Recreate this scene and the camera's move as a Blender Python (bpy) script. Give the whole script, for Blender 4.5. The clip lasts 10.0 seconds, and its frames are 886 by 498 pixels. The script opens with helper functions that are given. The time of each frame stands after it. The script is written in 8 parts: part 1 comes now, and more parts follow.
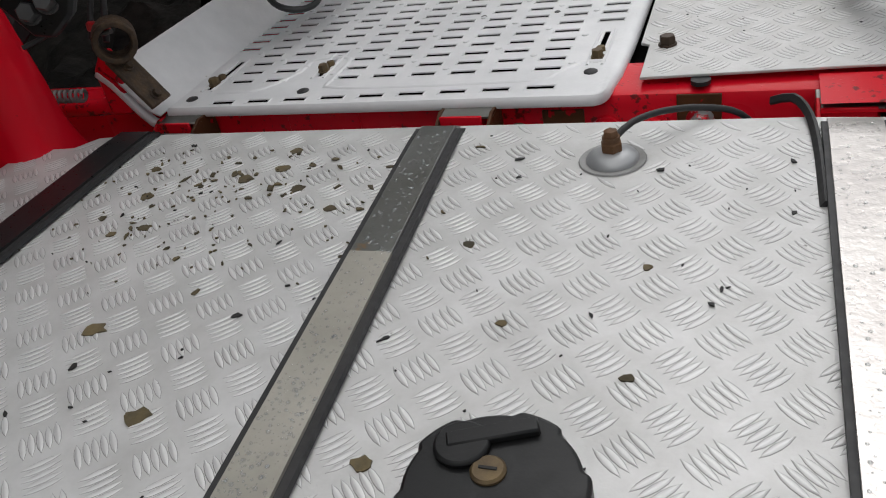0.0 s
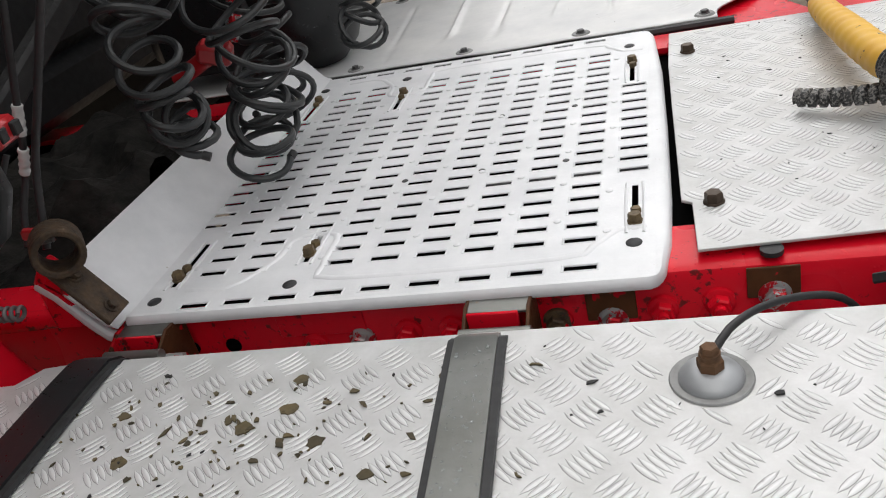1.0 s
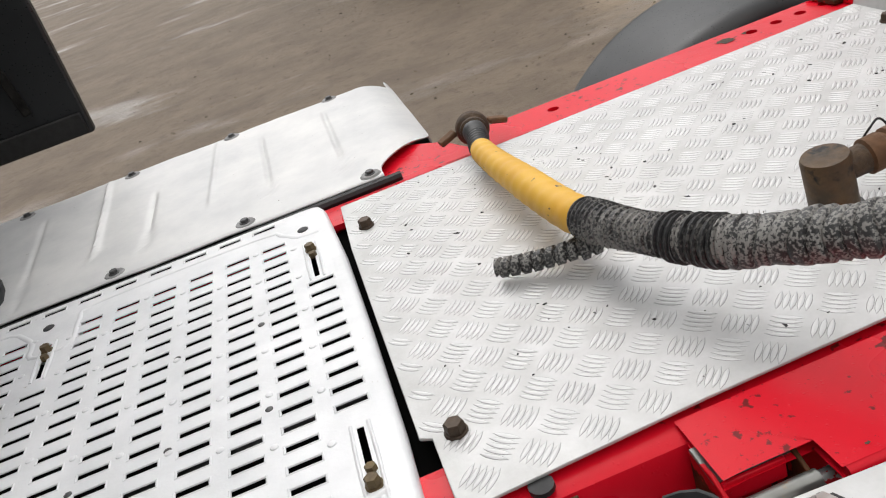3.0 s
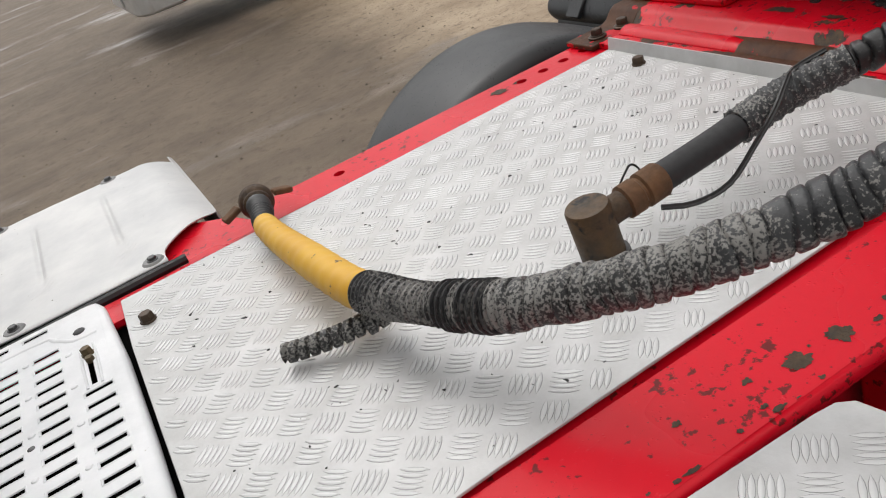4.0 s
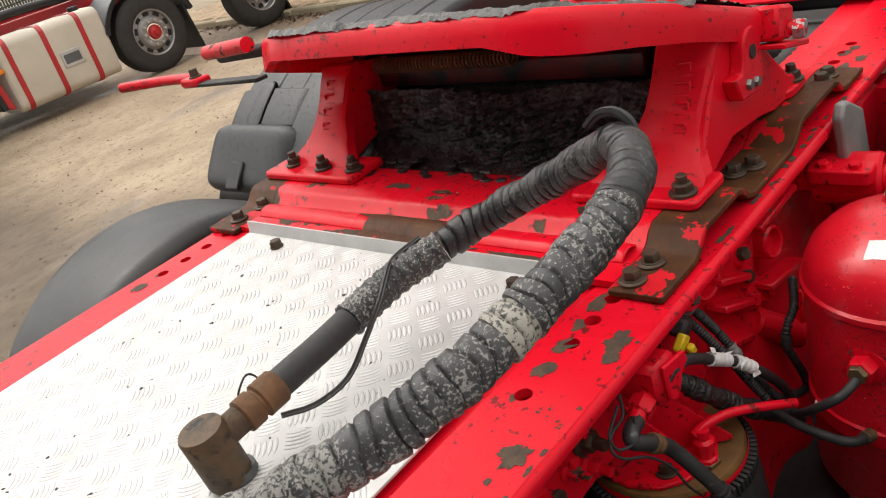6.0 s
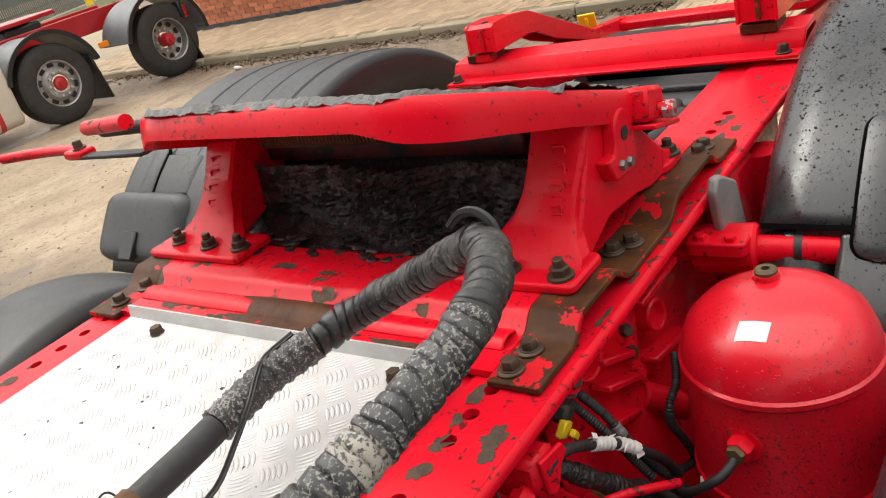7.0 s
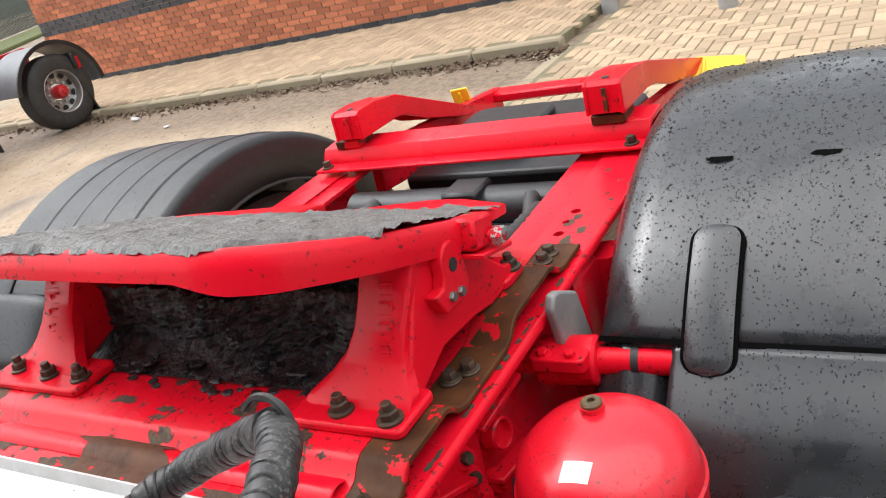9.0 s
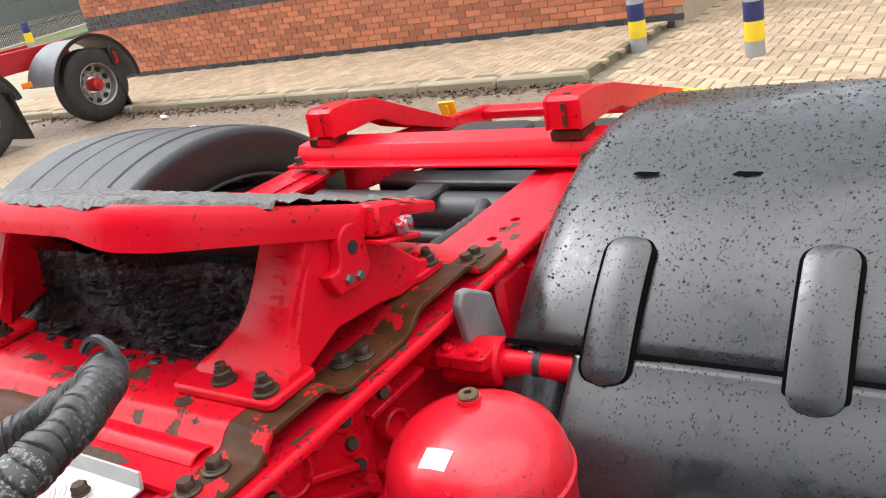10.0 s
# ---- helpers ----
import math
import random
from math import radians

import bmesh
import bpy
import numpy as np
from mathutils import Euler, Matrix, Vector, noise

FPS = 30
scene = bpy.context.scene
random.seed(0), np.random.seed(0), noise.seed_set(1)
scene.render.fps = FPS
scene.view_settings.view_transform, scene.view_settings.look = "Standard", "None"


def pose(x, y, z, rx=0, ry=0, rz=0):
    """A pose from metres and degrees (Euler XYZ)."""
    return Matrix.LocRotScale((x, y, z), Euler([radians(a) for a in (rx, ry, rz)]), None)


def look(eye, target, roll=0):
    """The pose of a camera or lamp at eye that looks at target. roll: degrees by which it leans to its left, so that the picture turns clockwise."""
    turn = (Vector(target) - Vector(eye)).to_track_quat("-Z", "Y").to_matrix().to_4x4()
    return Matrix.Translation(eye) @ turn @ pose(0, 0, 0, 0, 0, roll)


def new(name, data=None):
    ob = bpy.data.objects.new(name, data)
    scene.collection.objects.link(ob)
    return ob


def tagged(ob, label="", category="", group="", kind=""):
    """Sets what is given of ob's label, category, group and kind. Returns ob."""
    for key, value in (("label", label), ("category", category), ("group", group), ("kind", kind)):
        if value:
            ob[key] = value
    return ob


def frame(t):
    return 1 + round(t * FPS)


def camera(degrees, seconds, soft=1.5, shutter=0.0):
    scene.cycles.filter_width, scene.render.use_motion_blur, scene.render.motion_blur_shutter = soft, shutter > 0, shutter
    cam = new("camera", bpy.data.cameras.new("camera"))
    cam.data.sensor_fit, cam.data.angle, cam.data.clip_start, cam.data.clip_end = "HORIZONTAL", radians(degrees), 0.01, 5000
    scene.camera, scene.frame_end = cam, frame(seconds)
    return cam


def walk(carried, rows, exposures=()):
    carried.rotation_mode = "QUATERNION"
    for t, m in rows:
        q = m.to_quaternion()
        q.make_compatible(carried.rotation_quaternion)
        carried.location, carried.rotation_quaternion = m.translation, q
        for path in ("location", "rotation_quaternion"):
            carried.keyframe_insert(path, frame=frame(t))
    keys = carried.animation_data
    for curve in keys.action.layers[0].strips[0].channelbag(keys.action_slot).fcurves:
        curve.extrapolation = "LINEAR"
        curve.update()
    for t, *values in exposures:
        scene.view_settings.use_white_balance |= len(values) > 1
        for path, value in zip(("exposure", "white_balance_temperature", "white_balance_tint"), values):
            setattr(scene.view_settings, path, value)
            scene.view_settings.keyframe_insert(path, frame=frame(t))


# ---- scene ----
cam = camera(56.19, 10.0, soft=1.1)
PATH = [
    (0, (0.11, -1.226, 1.372), (-0.598, 0.292, 0.279), -12.2),
    (0.5, (-0.009, -1.135, 1.394), (-0.625, 0.462, 0.359), -13.1),
    (1, (-0.034, -1.045, 1.421), (-0.591, 0.614, 0.454), -14.5),
    (1.5, (-0.032, -0.959, 1.434), (-0.525, 0.744, 0.51), -16.6),
    (2, (-0.046, -0.887, 1.446), (-0.325, 0.873, 0.537), -17.9),
    (2.5, (-0.045, -0.846, 1.453), (-0.079, 0.939, 0.551), -18.4),
    (2.7, (-0.033, -0.832, 1.45), (0.015, 0.951, 0.546), -18.8),
    (3.8, (0.039, -0.802, 1.451), (0.521, 0.896, 0.509), -20.1),
    (4, (0.055, -0.799, 1.449), (0.622, 0.87, 0.505), -20.0),
    (4.5, (0.084, -0.803, 1.45), (0.852, 0.782, 0.502), -19.3),
    (5, (0.119, -0.811, 1.454), (1.075, 0.679, 0.523), -18.3),
    (5.5, (0.152, -0.822, 1.461), (1.25, 0.589, 0.566), -17.7),
    (6, (0.183, -0.838, 1.473), (1.395, 0.502, 0.615), -17.4),
    (6.2, (0.195, -0.84, 1.475), (1.45, 0.468, 0.631), -17.4),
    (7.3, (0.284, -0.876, 1.512), (1.678, 0.308, 0.701), -16.1),
    (7.5, (0.301, -0.883, 1.521), (1.712, 0.285, 0.716), -16.0),
    (8, (0.334, -0.903, 1.551), (1.778, 0.222, 0.746), -16.5),
    (8.5, (0.361, -0.921, 1.568), (1.838, 0.157, 0.758), -16.6),
    (9, (0.388, -0.951, 1.583), (1.887, 0.102, 0.782), -16.5),
    (9.5, (0.432, -1.009, 1.571), (1.93, 0.059, 0.787), -14.9),
    (10, (0.44, -1.093, 1.501), (1.939, 0.014, 0.773), -11.7),
]
walk(cam, [(t, look(eye, target, roll)) for t, eye, target, roll in PATH],
     exposures=[(0.0, 0.0, 6400), (0.5, 0.12, 6400), (1.0, 0.41, 6450), (1.5, 0.56, 6500), (2.5, 0.54, 6500), (4.0, 0.31, 6500), (5.0, 0.52, 6600), (6.0, 0.90, 6850), (7.5, 1.16, 6750), (8.5, 1.32, 6450), (10.0, 1.50, 6250)])

# ---- world and light ----
GZ = -0.06          # yard level; the frame's top stands at about 0.97
world = bpy.data.worlds.new("overcast")
scene.world = world
world.use_nodes = True
wn, wl = world.node_tree.nodes, world.node_tree.links
sky = wn.new("ShaderNodeTexSky")
sky.sky_type = "NISHITA"
sky.sun_disc = False
sky.sun_elevation, sky.sun_rotation = radians(55), radians(0)
sky.dust_density, sky.air_density = 4.0, 1.2
grey = wn.new("ShaderNodeHueSaturation")
grey.inputs["Saturation"].default_value = 0.12
wl.new(sky.outputs[0], grey.inputs["Color"])
wl.new(grey.outputs[0], wn["Background"].inputs["Color"])
wn["Background"].inputs["Strength"].default_value = 0.12
sun_data = bpy.data.lights.new("sun", "SUN")
sun_data.energy, sun_data.angle, sun_data.color = 0.85, radians(70), (1.0, 0.955, 0.90)
sun = new("sun", sun_data)
sun.matrix_world = look((0.6, -2.6, 8), (0.6, 0, 1))


# ---- materials ----
def nodes_of(name):
    m = bpy.data.materials.new(name)
    m.use_nodes = True
    nt = m.node_tree
    return m, nt, nt.nodes["Principled BSDF"]


def tex(nt, kind, scale, detail=3.0, rough=0.55, stretch=(1, 1, 1), shift=0.0):
    co = nt.nodes.new("ShaderNodeTexCoord")
    mp = nt.nodes.new("ShaderNodeMapping")
    mp.inputs["Scale"].default_value = stretch
    mp.inputs["Location"].default_value = (shift, shift * 0.7, shift * 0.3)
    nt.links.new(co.outputs["Object"], mp.inputs["Vector"])
    t = nt.nodes.new(kind)
    t.inputs["Scale"].default_value = scale
    if kind == "ShaderNodeTexNoise":
        t.inputs["Detail"].default_value = detail
        t.inputs["Roughness"].default_value = rough
    nt.links.new(mp.outputs[0], t.inputs["Vector"])
    return t


def ramp(nt, source, lo, hi, a=(0, 0, 0, 1), b=(1, 1, 1, 1)):
    r = nt.nodes.new("ShaderNodeValToRGB")
    r.color_ramp.elements[0].position, r.color_ramp.elements[1].position = lo, hi
    r.color_ramp.elements[0].color, r.color_ramp.elements[1].color = a, b
    nt.links.new(source, r.inputs["Fac"])
    return r.outputs["Color"]


def blend(nt, fac, a, b):
    x = nt.nodes.new("ShaderNodeMix")
    x.data_type = "RGBA"
    for socket, value in ((x.inputs[0], fac), (x.inputs[6], a), (x.inputs[7], b)):
        if isinstance(value, (tuple, float)):
            socket.default_value = value if isinstance(value, float) else (*value[:3], 1)
        else:
            nt.links.new(value, socket)
    return x.outputs[2]


def relief(nt, bsdf, height, strength, distance=0.002):
    b = nt.nodes.new("ShaderNodeBump")
    b.inputs["Strength"].default_value = strength
    b.inputs["Distance"].default_value = distance
    nt.links.new(height, b.inputs["Height"])
    nt.links.new(b.outputs[0], bsdf.inputs["Normal"])


def material(name, color, color2=None, rough=0.5, metal=0.0, scale=6.0, fine=90.0, bump=0.15, dist=0.001, coat=0.0,
             rough2=None, spots=None, spot_scale=60.0, spot_at=(0.66, 0.7), stretch=(1, 1, 1), vary=0.0, shift=0.0, spec=0.5):
    """Two tones mixed at a broad scale, fine grain in the relief, and optional spots with an edge of their own."""
    m, nt, b = nodes_of(name)
    color2 = color2 or tuple(c * 0.8 for c in color)
    broad = tex(nt, "ShaderNodeTexNoise", scale, 5, 0.6, stretch, shift)
    grain = tex(nt, "ShaderNodeTexNoise", fine, 3, 0.6, stretch)
    fac = ramp(nt, broad.outputs["Fac"], 0.32, 0.68)
    col = blend(nt, fac, color, color2)
    if vary:
        info = nt.nodes.new("ShaderNodeObjectInfo")
        isl = nt.nodes.new("ShaderNodeNewGeometry")
        add = nt.nodes.new("ShaderNodeMath")
        add.operation = "ADD"
        nt.links.new(info.outputs["Random"], add.inputs[0])
        nt.links.new(isl.outputs["Random Per Island"], add.inputs[1])
        frac = nt.nodes.new("ShaderNodeMath")
        frac.operation = "FRACT"
        nt.links.new(add.outputs[0], frac.inputs[0])
        dark = tuple(c * (1 - vary) for c in color2)
        col = blend(nt, ramp(nt, frac.outputs[0], 0.0, 1.0), col, dark)
    if spots:
        sp = tex(nt, "ShaderNodeTexNoise", spot_scale, 4, 0.65, (1, 1, 1), shift + 3.1)
        mask = ramp(nt, sp.outputs["Fac"], *spot_at)
        col = blend(nt, mask, col, spots)
    nt.links.new(col, b.inputs["Base Color"])
    b.inputs["Metallic"].default_value = metal
    b.inputs["Specular IOR Level"].default_value = spec
    rr = ramp(nt, grain.outputs["Fac"], 0.3, 0.7, (rough,) * 3 + (1,), (rough2 if rough2 is not None else min(1, rough * 1.35),) * 3 + (1,))
    nt.links.new(rr, b.inputs["Roughness"])
    b.inputs["Coat Weight"].default_value = coat
    b.inputs["Coat Roughness"].default_value = 0.12
    if bump:
        relief(nt, b, grain.outputs["Fac"], bump, dist)
    return m


def paint_red(name, chips=0.7, chip_scale=14.0, stretch=(1, 1, 1), shift=0.0, droplets=0.25, dirt=0.855, fleck=95.0, film=0.05, shine=0.17):
    """Thick red paint, wet, flaked to dark steel with a rusty rim where the noise is high."""
    m, nt, b = nodes_of(name)
    broad = tex(nt, "ShaderNodeTexNoise", 3.0, 3, 0.5)
    fine = tex(nt, "ShaderNodeTexNoise", 130.0, 2, 0.5)
    chip = tex(nt, "ShaderNodeTexNoise", chip_scale, 6, 0.62, stretch, shift)
    red = blend(nt, ramp(nt, broad.outputs["Fac"], 0.35, 0.65), (0.74, 0.006, 0.022), (0.64, 0.005, 0.018))
    mask = ramp(nt, chip.outputs["Fac"], chips, chips + 0.008)
    steel_n = tex(nt, "ShaderNodeTexNoise", 70.0, 4, 0.7)
    grime = tex(nt, "ShaderNodeTexNoise", fleck, 4, 0.6, shift=shift + 1.7)
    where = tex(nt, "ShaderNodeTexNoise", 7.0, 3, 0.6, shift=shift + 4.4)
    specks = nt.nodes.new("ShaderNodeMath")
    specks.operation = "MULTIPLY_ADD"
    specks.inputs[1].default_value = 0.45
    nt.links.new(where.outputs["Fac"], specks.inputs[0])
    nt.links.new(grime.outputs["Fac"], specks.inputs[2])
    red = blend(nt, ramp(nt, specks.outputs[0], dirt, dirt + 0.04), red, (0.17, 0.012, 0.012))
    steel = blend(nt, ramp(nt, steel_n.outputs["Fac"], 0.38, 0.66), (0.035, 0.028, 0.024), (0.13, 0.085, 0.045))
    nt.links.new(blend(nt, mask, red, steel), b.inputs["Base Color"])
    wet = blend(nt, ramp(nt, broad.outputs["Fac"], 0.4, 0.6), (0.24,) * 3, (0.36,) * 3)
    nt.links.new(blend(nt, mask, wet, (0.6, 0.6, 0.6)), b.inputs["Roughness"])
    drop = tex(nt, "ShaderNodeTexVoronoi", 210.0)
    dots = ramp(nt, drop.outputs["Distance"], 0.10, 0.32, (1, 1, 1, 1), (0, 0, 0, 1))
    few = ramp(nt, fine.outputs["Fac"], 0.52, 0.62)
    mul = nt.nodes.new("ShaderNodeMath")
    mul.operation = "MULTIPLY"
    nt.links.new(dots, mul.inputs[0])
    nt.links.new(few, mul.inputs[1])
    add = nt.nodes.new("ShaderNodeMath")
    add.operation = "MULTIPLY_ADD"
    nt.links.new(mask, add.inputs[0])
    add.inputs[1].default_value = -1.2
    scaled = nt.nodes.new("ShaderNodeMath")
    scaled.operation = "MULTIPLY"
    scaled.inputs[1].default_value = droplets
    nt.links.new(mul.outputs[0], scaled.inputs[0])
    nt.links.new(scaled.outputs[0], add.inputs[2])
    soft = nt.nodes.new("ShaderNodeMath")
    soft.operation = "MULTIPLY_ADD"
    soft.inputs[1].default_value = 0.5
    orange = tex(nt, "ShaderNodeTexNoise", 30.0, 2, 0.5)
    nt.links.new(orange.outputs["Fac"], soft.inputs[0])
    nt.links.new(add.outputs[0], soft.inputs[2])
    relief(nt, b, soft.outputs[0], 0.75, 0.0017)
    b.inputs["Coat Weight"].default_value = film
    b.inputs["Specular IOR Level"].default_value = shine
    b.inputs["Coat Roughness"].default_value = 0.15
    return m


def wet_black(name, tone, rough=0.32, drops=True, shift=0.0, coat=0.0):
    """Weathered black plastic with rain beads."""
    m, nt, b = nodes_of(name)
    broad = tex(nt, "ShaderNodeTexNoise", 4.0, 5, 0.6, (1, 1, 1), shift)
    col = blend(nt, ramp(nt, broad.outputs["Fac"], 0.3, 0.7), tuple(tone * c for c in (1, 1.10, 1.22)), tuple(tone * 1.7 * c for c in (1, 1.08, 1.18)))
    nt.links.new(col, b.inputs["Base Color"])
    drop = tex(nt, "ShaderNodeTexVoronoi", 150.0, stretch=(1.0, 1.4, 1.0))
    drop.inputs["Randomness"].default_value = 1.0
    sel = tex(nt, "ShaderNodeTexNoise", 60.0, 2, 0.5)
    dots = ramp(nt, drop.outputs["Distance"], 0.08, 0.26, (1, 1, 1, 1), (0, 0, 0, 1))
    mul = nt.nodes.new("ShaderNodeMath")
    mul.operation = "MULTIPLY"
    nt.links.new(dots, mul.inputs[0])
    nt.links.new(ramp(nt, sel.outputs["Fac"], 0.46, 0.52), mul.inputs[1])
    film = tex(nt, "ShaderNodeTexNoise", 11.0, 7, 0.7, (1, 1, 1), 5.0)
    base_rough = blend(nt, ramp(nt, film.outputs["Fac"], 0.46, 0.56), (rough * (1.25 if coat else 1.0),) * 3, (rough * (0.6 if coat else 0.92),) * 3)
    nt.links.new(blend(nt, mul.outputs[0], base_rough, (0.06,) * 3), b.inputs["Roughness"])
    if drops:
        relief(nt, b, mul.outputs[0], 1.0, 0.0035)
        b.inputs["Coat Weight"].default_value = coat
        b.inputs["Coat Roughness"].default_value = 0.16
        b.inputs["Coat IOR"].default_value = 1.7
    return m


ALU = material("weathered aluminium tread", (0.63, 0.63, 0.625), (0.49, 0.49, 0.48), 0.45, 0.3, 16.0, 210.0, 0.28, spots=(0.16, 0.14, 0.11), spot_scale=110, spot_at=(0.745, 0.765))
# Grime plus the dark reflection round each bar's foot, put into the colour.
ALU_GRIME_SHADE = material("aluminium darkened by grime and painted shade", (0.35, 0.35, 0.345), (0.20, 0.20, 0.195), 0.6, 0.1, 30.0, 200.0, 0.2)
ALU_BAR = material("worn tread bars", (0.70, 0.70, 0.695), (0.58, 0.58, 0.575), 0.42, 0.35, 9.0, 160.0, 0.1, spots=(0.14, 0.13, 0.12), spot_scale=75, spot_at=(0.69, 0.74))
ALU_SOFT = material("satin aluminium", (0.82, 0.825, 0.835), (0.70, 0.71, 0.72), 0.42, 0.12, 14.0, 170.0, 0.30, spots=(0.36, 0.32, 0.26), spot_scale=38, spot_at=(0.71, 0.79))
ALU_WHITE = material("dull white aluminium shield", (0.72, 0.715, 0.70), (0.56, 0.565, 0.565), 0.42, 0.15, 7.0, 90.0, 0.12, spots=(0.13, 0.12, 0.10), spot_scale=85, spot_at=(0.71, 0.74))
RED = paint_red("red chassis paint", 0.695, 13.0)
RED_DARK = material("dark red paint with black blotches", (0.17, 0.010, 0.012), (0.045, 0.010, 0.010), 0.4, 0.0, 9.0, 90.0, 0.4, spots=(0.012, 0.011, 0.011), spot_scale=14, spot_at=(0.50, 0.60))
RED_POST = paint_red("smooth red casting paint", 0.95, 9.0, shift=3.0, droplets=0.1, dirt=0.96)
RED_CLEAN = paint_red("red paint", 0.705, 15.0, shift=4.0)
RED_WORN = paint_red("flaked red paint", 0.60, 16.0, shift=2.0)
# The tank's dark specks stand in for rain beads, painted into its colour.
RED_TANK = paint_red("red tank enamel", 0.86, 9.0, shift=7.0, droplets=0.9, dirt=0.845, fleck=210.0, film=0.35, shine=0.5)
BROWN = material("bare oiled steel", (0.042, 0.018, 0.009), (0.105, 0.043, 0.017), 0.42, 0.0, 16.0, 120.0, 0.35, spots=(0.56, 0.008, 0.018), spot_scale=13, spot_at=(0.55, 0.56), spec=0.15)
RUST = material("rusty steel", (0.10, 0.055, 0.030), (0.20, 0.10, 0.045), 0.65, 0.3, 30.0, 200.0, 0.5)
RUST_DARK = material("dark rust brown steel", (0.060, 0.026, 0.014), (0.125, 0.055, 0.026), 0.55, 0.0, 30.0, 150.0, 0.5, spots=(0.56, 0.008, 0.018), spot_scale=22, spot_at=(0.66, 0.67), spec=0.3)
BARE = material("bare scabbed steel", (0.034, 0.023, 0.016), (0.095, 0.058, 0.030), 0.6, 0.1, 70.0, 260.0, 0.7, dist=0.002)
OCHRE = material("ochre rust ring", (0.22, 0.11, 0.025), (0.12, 0.06, 0.02), 0.6, 0.1, 30.0, 200.0, 0.4)
BOLT = material("dulled bolt steel", (0.10, 0.068, 0.045), (0.055, 0.040, 0.030), 0.45, 0.6, 40.0, 200.0, 0.3)
BRASS = material("yellow plated bolt", (0.17, 0.12, 0.055), (0.09, 0.065, 0.04), 0.45, 0.5, 50.0, 200.0, 0.3)
ZINC = material("zinc nut with red overspray", (0.45, 0.46, 0.46), (0.33, 0.34, 0.34), 0.4, 0.6, 40.0, 200.0, 0.3, spots=(0.50, 0.01, 0.02), spot_scale=75, spot_at=(0.50, 0.52))
STEEL = material("stainless strap", (0.27, 0.275, 0.265), (0.17, 0.17, 0.155), 0.32, 0.75, 9.0, 75.0, 0.3, dist=0.001, spots=(0.30, 0.21, 0.13), spot_scale=28, spot_at=(0.66, 0.72))
STEEL_PALE = material("pale wet strap", (0.66, 0.63, 0.60), (0.55, 0.52, 0.50), 0.25, 0.55, 10.0, 70.0, 0.5, dist=0.002)
STEEL_DRY = material("dusty dry strap", (0.46, 0.44, 0.385), (0.36, 0.345, 0.30), 0.42, 0.5, 12.0, 90.0, 0.3)
STEEL_DARK = material("dark steel", (0.12, 0.12, 0.12), (0.07, 0.07, 0.07), 0.4, 0.6, 20.0, 120.0, 0.2)
GREY_CAST = material("grey cast alloy", (0.30, 0.30, 0.29), (0.20, 0.20, 0.20), 0.5, 0.3, 10.0, 90.0, 0.35)
RUBBER = material("black rubber", (0.016, 0.016, 0.017), (0.026, 0.026, 0.027), 0.5, 0.0, 12.0, 120.0, 0.15)
COIL = material("coiled air line plastic", (0.017, 0.019, 0.020), (0.028, 0.030, 0.031), 0.36, 0.0, 8.0, 90.0, 0.06)


def hose_tape(name, dark, dark2, mud, at, fine=260.0, broad=16.0):
    """Black tape with dried grey mud: fine flecks gathered in loose clouds."""
    m, nt, b = nodes_of(name)
    tone = tex(nt, "ShaderNodeTexNoise", 22.0, 4, 0.6)
    fleck = tex(nt, "ShaderNodeTexNoise", fine, 5, 0.62)
    cloud = tex(nt, "ShaderNodeTexNoise", broad, 4, 0.6, shift=2.0)
    mixn = nt.nodes.new("ShaderNodeMath")
    mixn.operation = "MULTIPLY_ADD"
    mixn.inputs[1].default_value = 0.55
    nt.links.new(cloud.outputs["Fac"], mixn.inputs[0])
    nt.links.new(fleck.outputs["Fac"], mixn.inputs[2])
    base = blend(nt, ramp(nt, tone.outputs["Fac"], 0.35, 0.68), dark, dark2)
    mask = ramp(nt, mixn.outputs[0], at, at + 0.07)
    nt.links.new(blend(nt, mask, base, mud), b.inputs["Base Color"])
    nt.links.new(blend(nt, mask, (0.40,) * 3, (0.8,) * 3), b.inputs["Roughness"])
    relief(nt, b, mixn.outputs[0], 0.45, 0.0015)
    return m


HOSE = hose_tape("taped hose under grey mud", (0.020, 0.020, 0.021), (0.05, 0.05, 0.05), (0.27, 0.262, 0.245), 0.755, 330.0)
HOSE_MID = hose_tape("taped hose flecked with mud", (0.024, 0.025, 0.027), (0.052, 0.053, 0.055), (0.27, 0.262, 0.245), 0.800, 300.0)
HOSE_PALE = hose_tape("pale muddy lap of tape", (0.03, 0.03, 0.03), (0.06, 0.06, 0.06), (0.36, 0.34, 0.30), 0.70)
HOSE_BEND = hose_tape("dark taped bend", (0.012, 0.012, 0.013), (0.032, 0.032, 0.032), (0.10, 0.097, 0.09), 0.865)
HOSE_DARK = material("black ribbed hose", (0.017, 0.017, 0.018), (0.035, 0.034, 0.033), 0.45, 0.0, 18.0, 150.0, 0.25, spots=(0.16, 0.15, 0.14), spot_scale=50, spot_at=(0.62, 0.72))
YELLOW = material("yellow tape", (0.82, 0.48, 0.045), (0.72, 0.38, 0.035), 0.45, 0.0, 14.0, 120.0, 0.2, spots=(0.10, 0.065, 0.03), spot_scale=48, spot_at=(0.66, 0.69))
YELLOW_TAG = material("yellow plastic", (0.85, 0.62, 0.02), (0.75, 0.52, 0.02), 0.4, 0.0)
WHITE_TAPE = material("white tape", (0.75, 0.75, 0.74), (0.55, 0.55, 0.54), 0.5, 0.0, 30.0)
STICKER = material("white label", (0.80, 0.80, 0.80), (0.74, 0.74, 0.74), 0.5, 0.0)
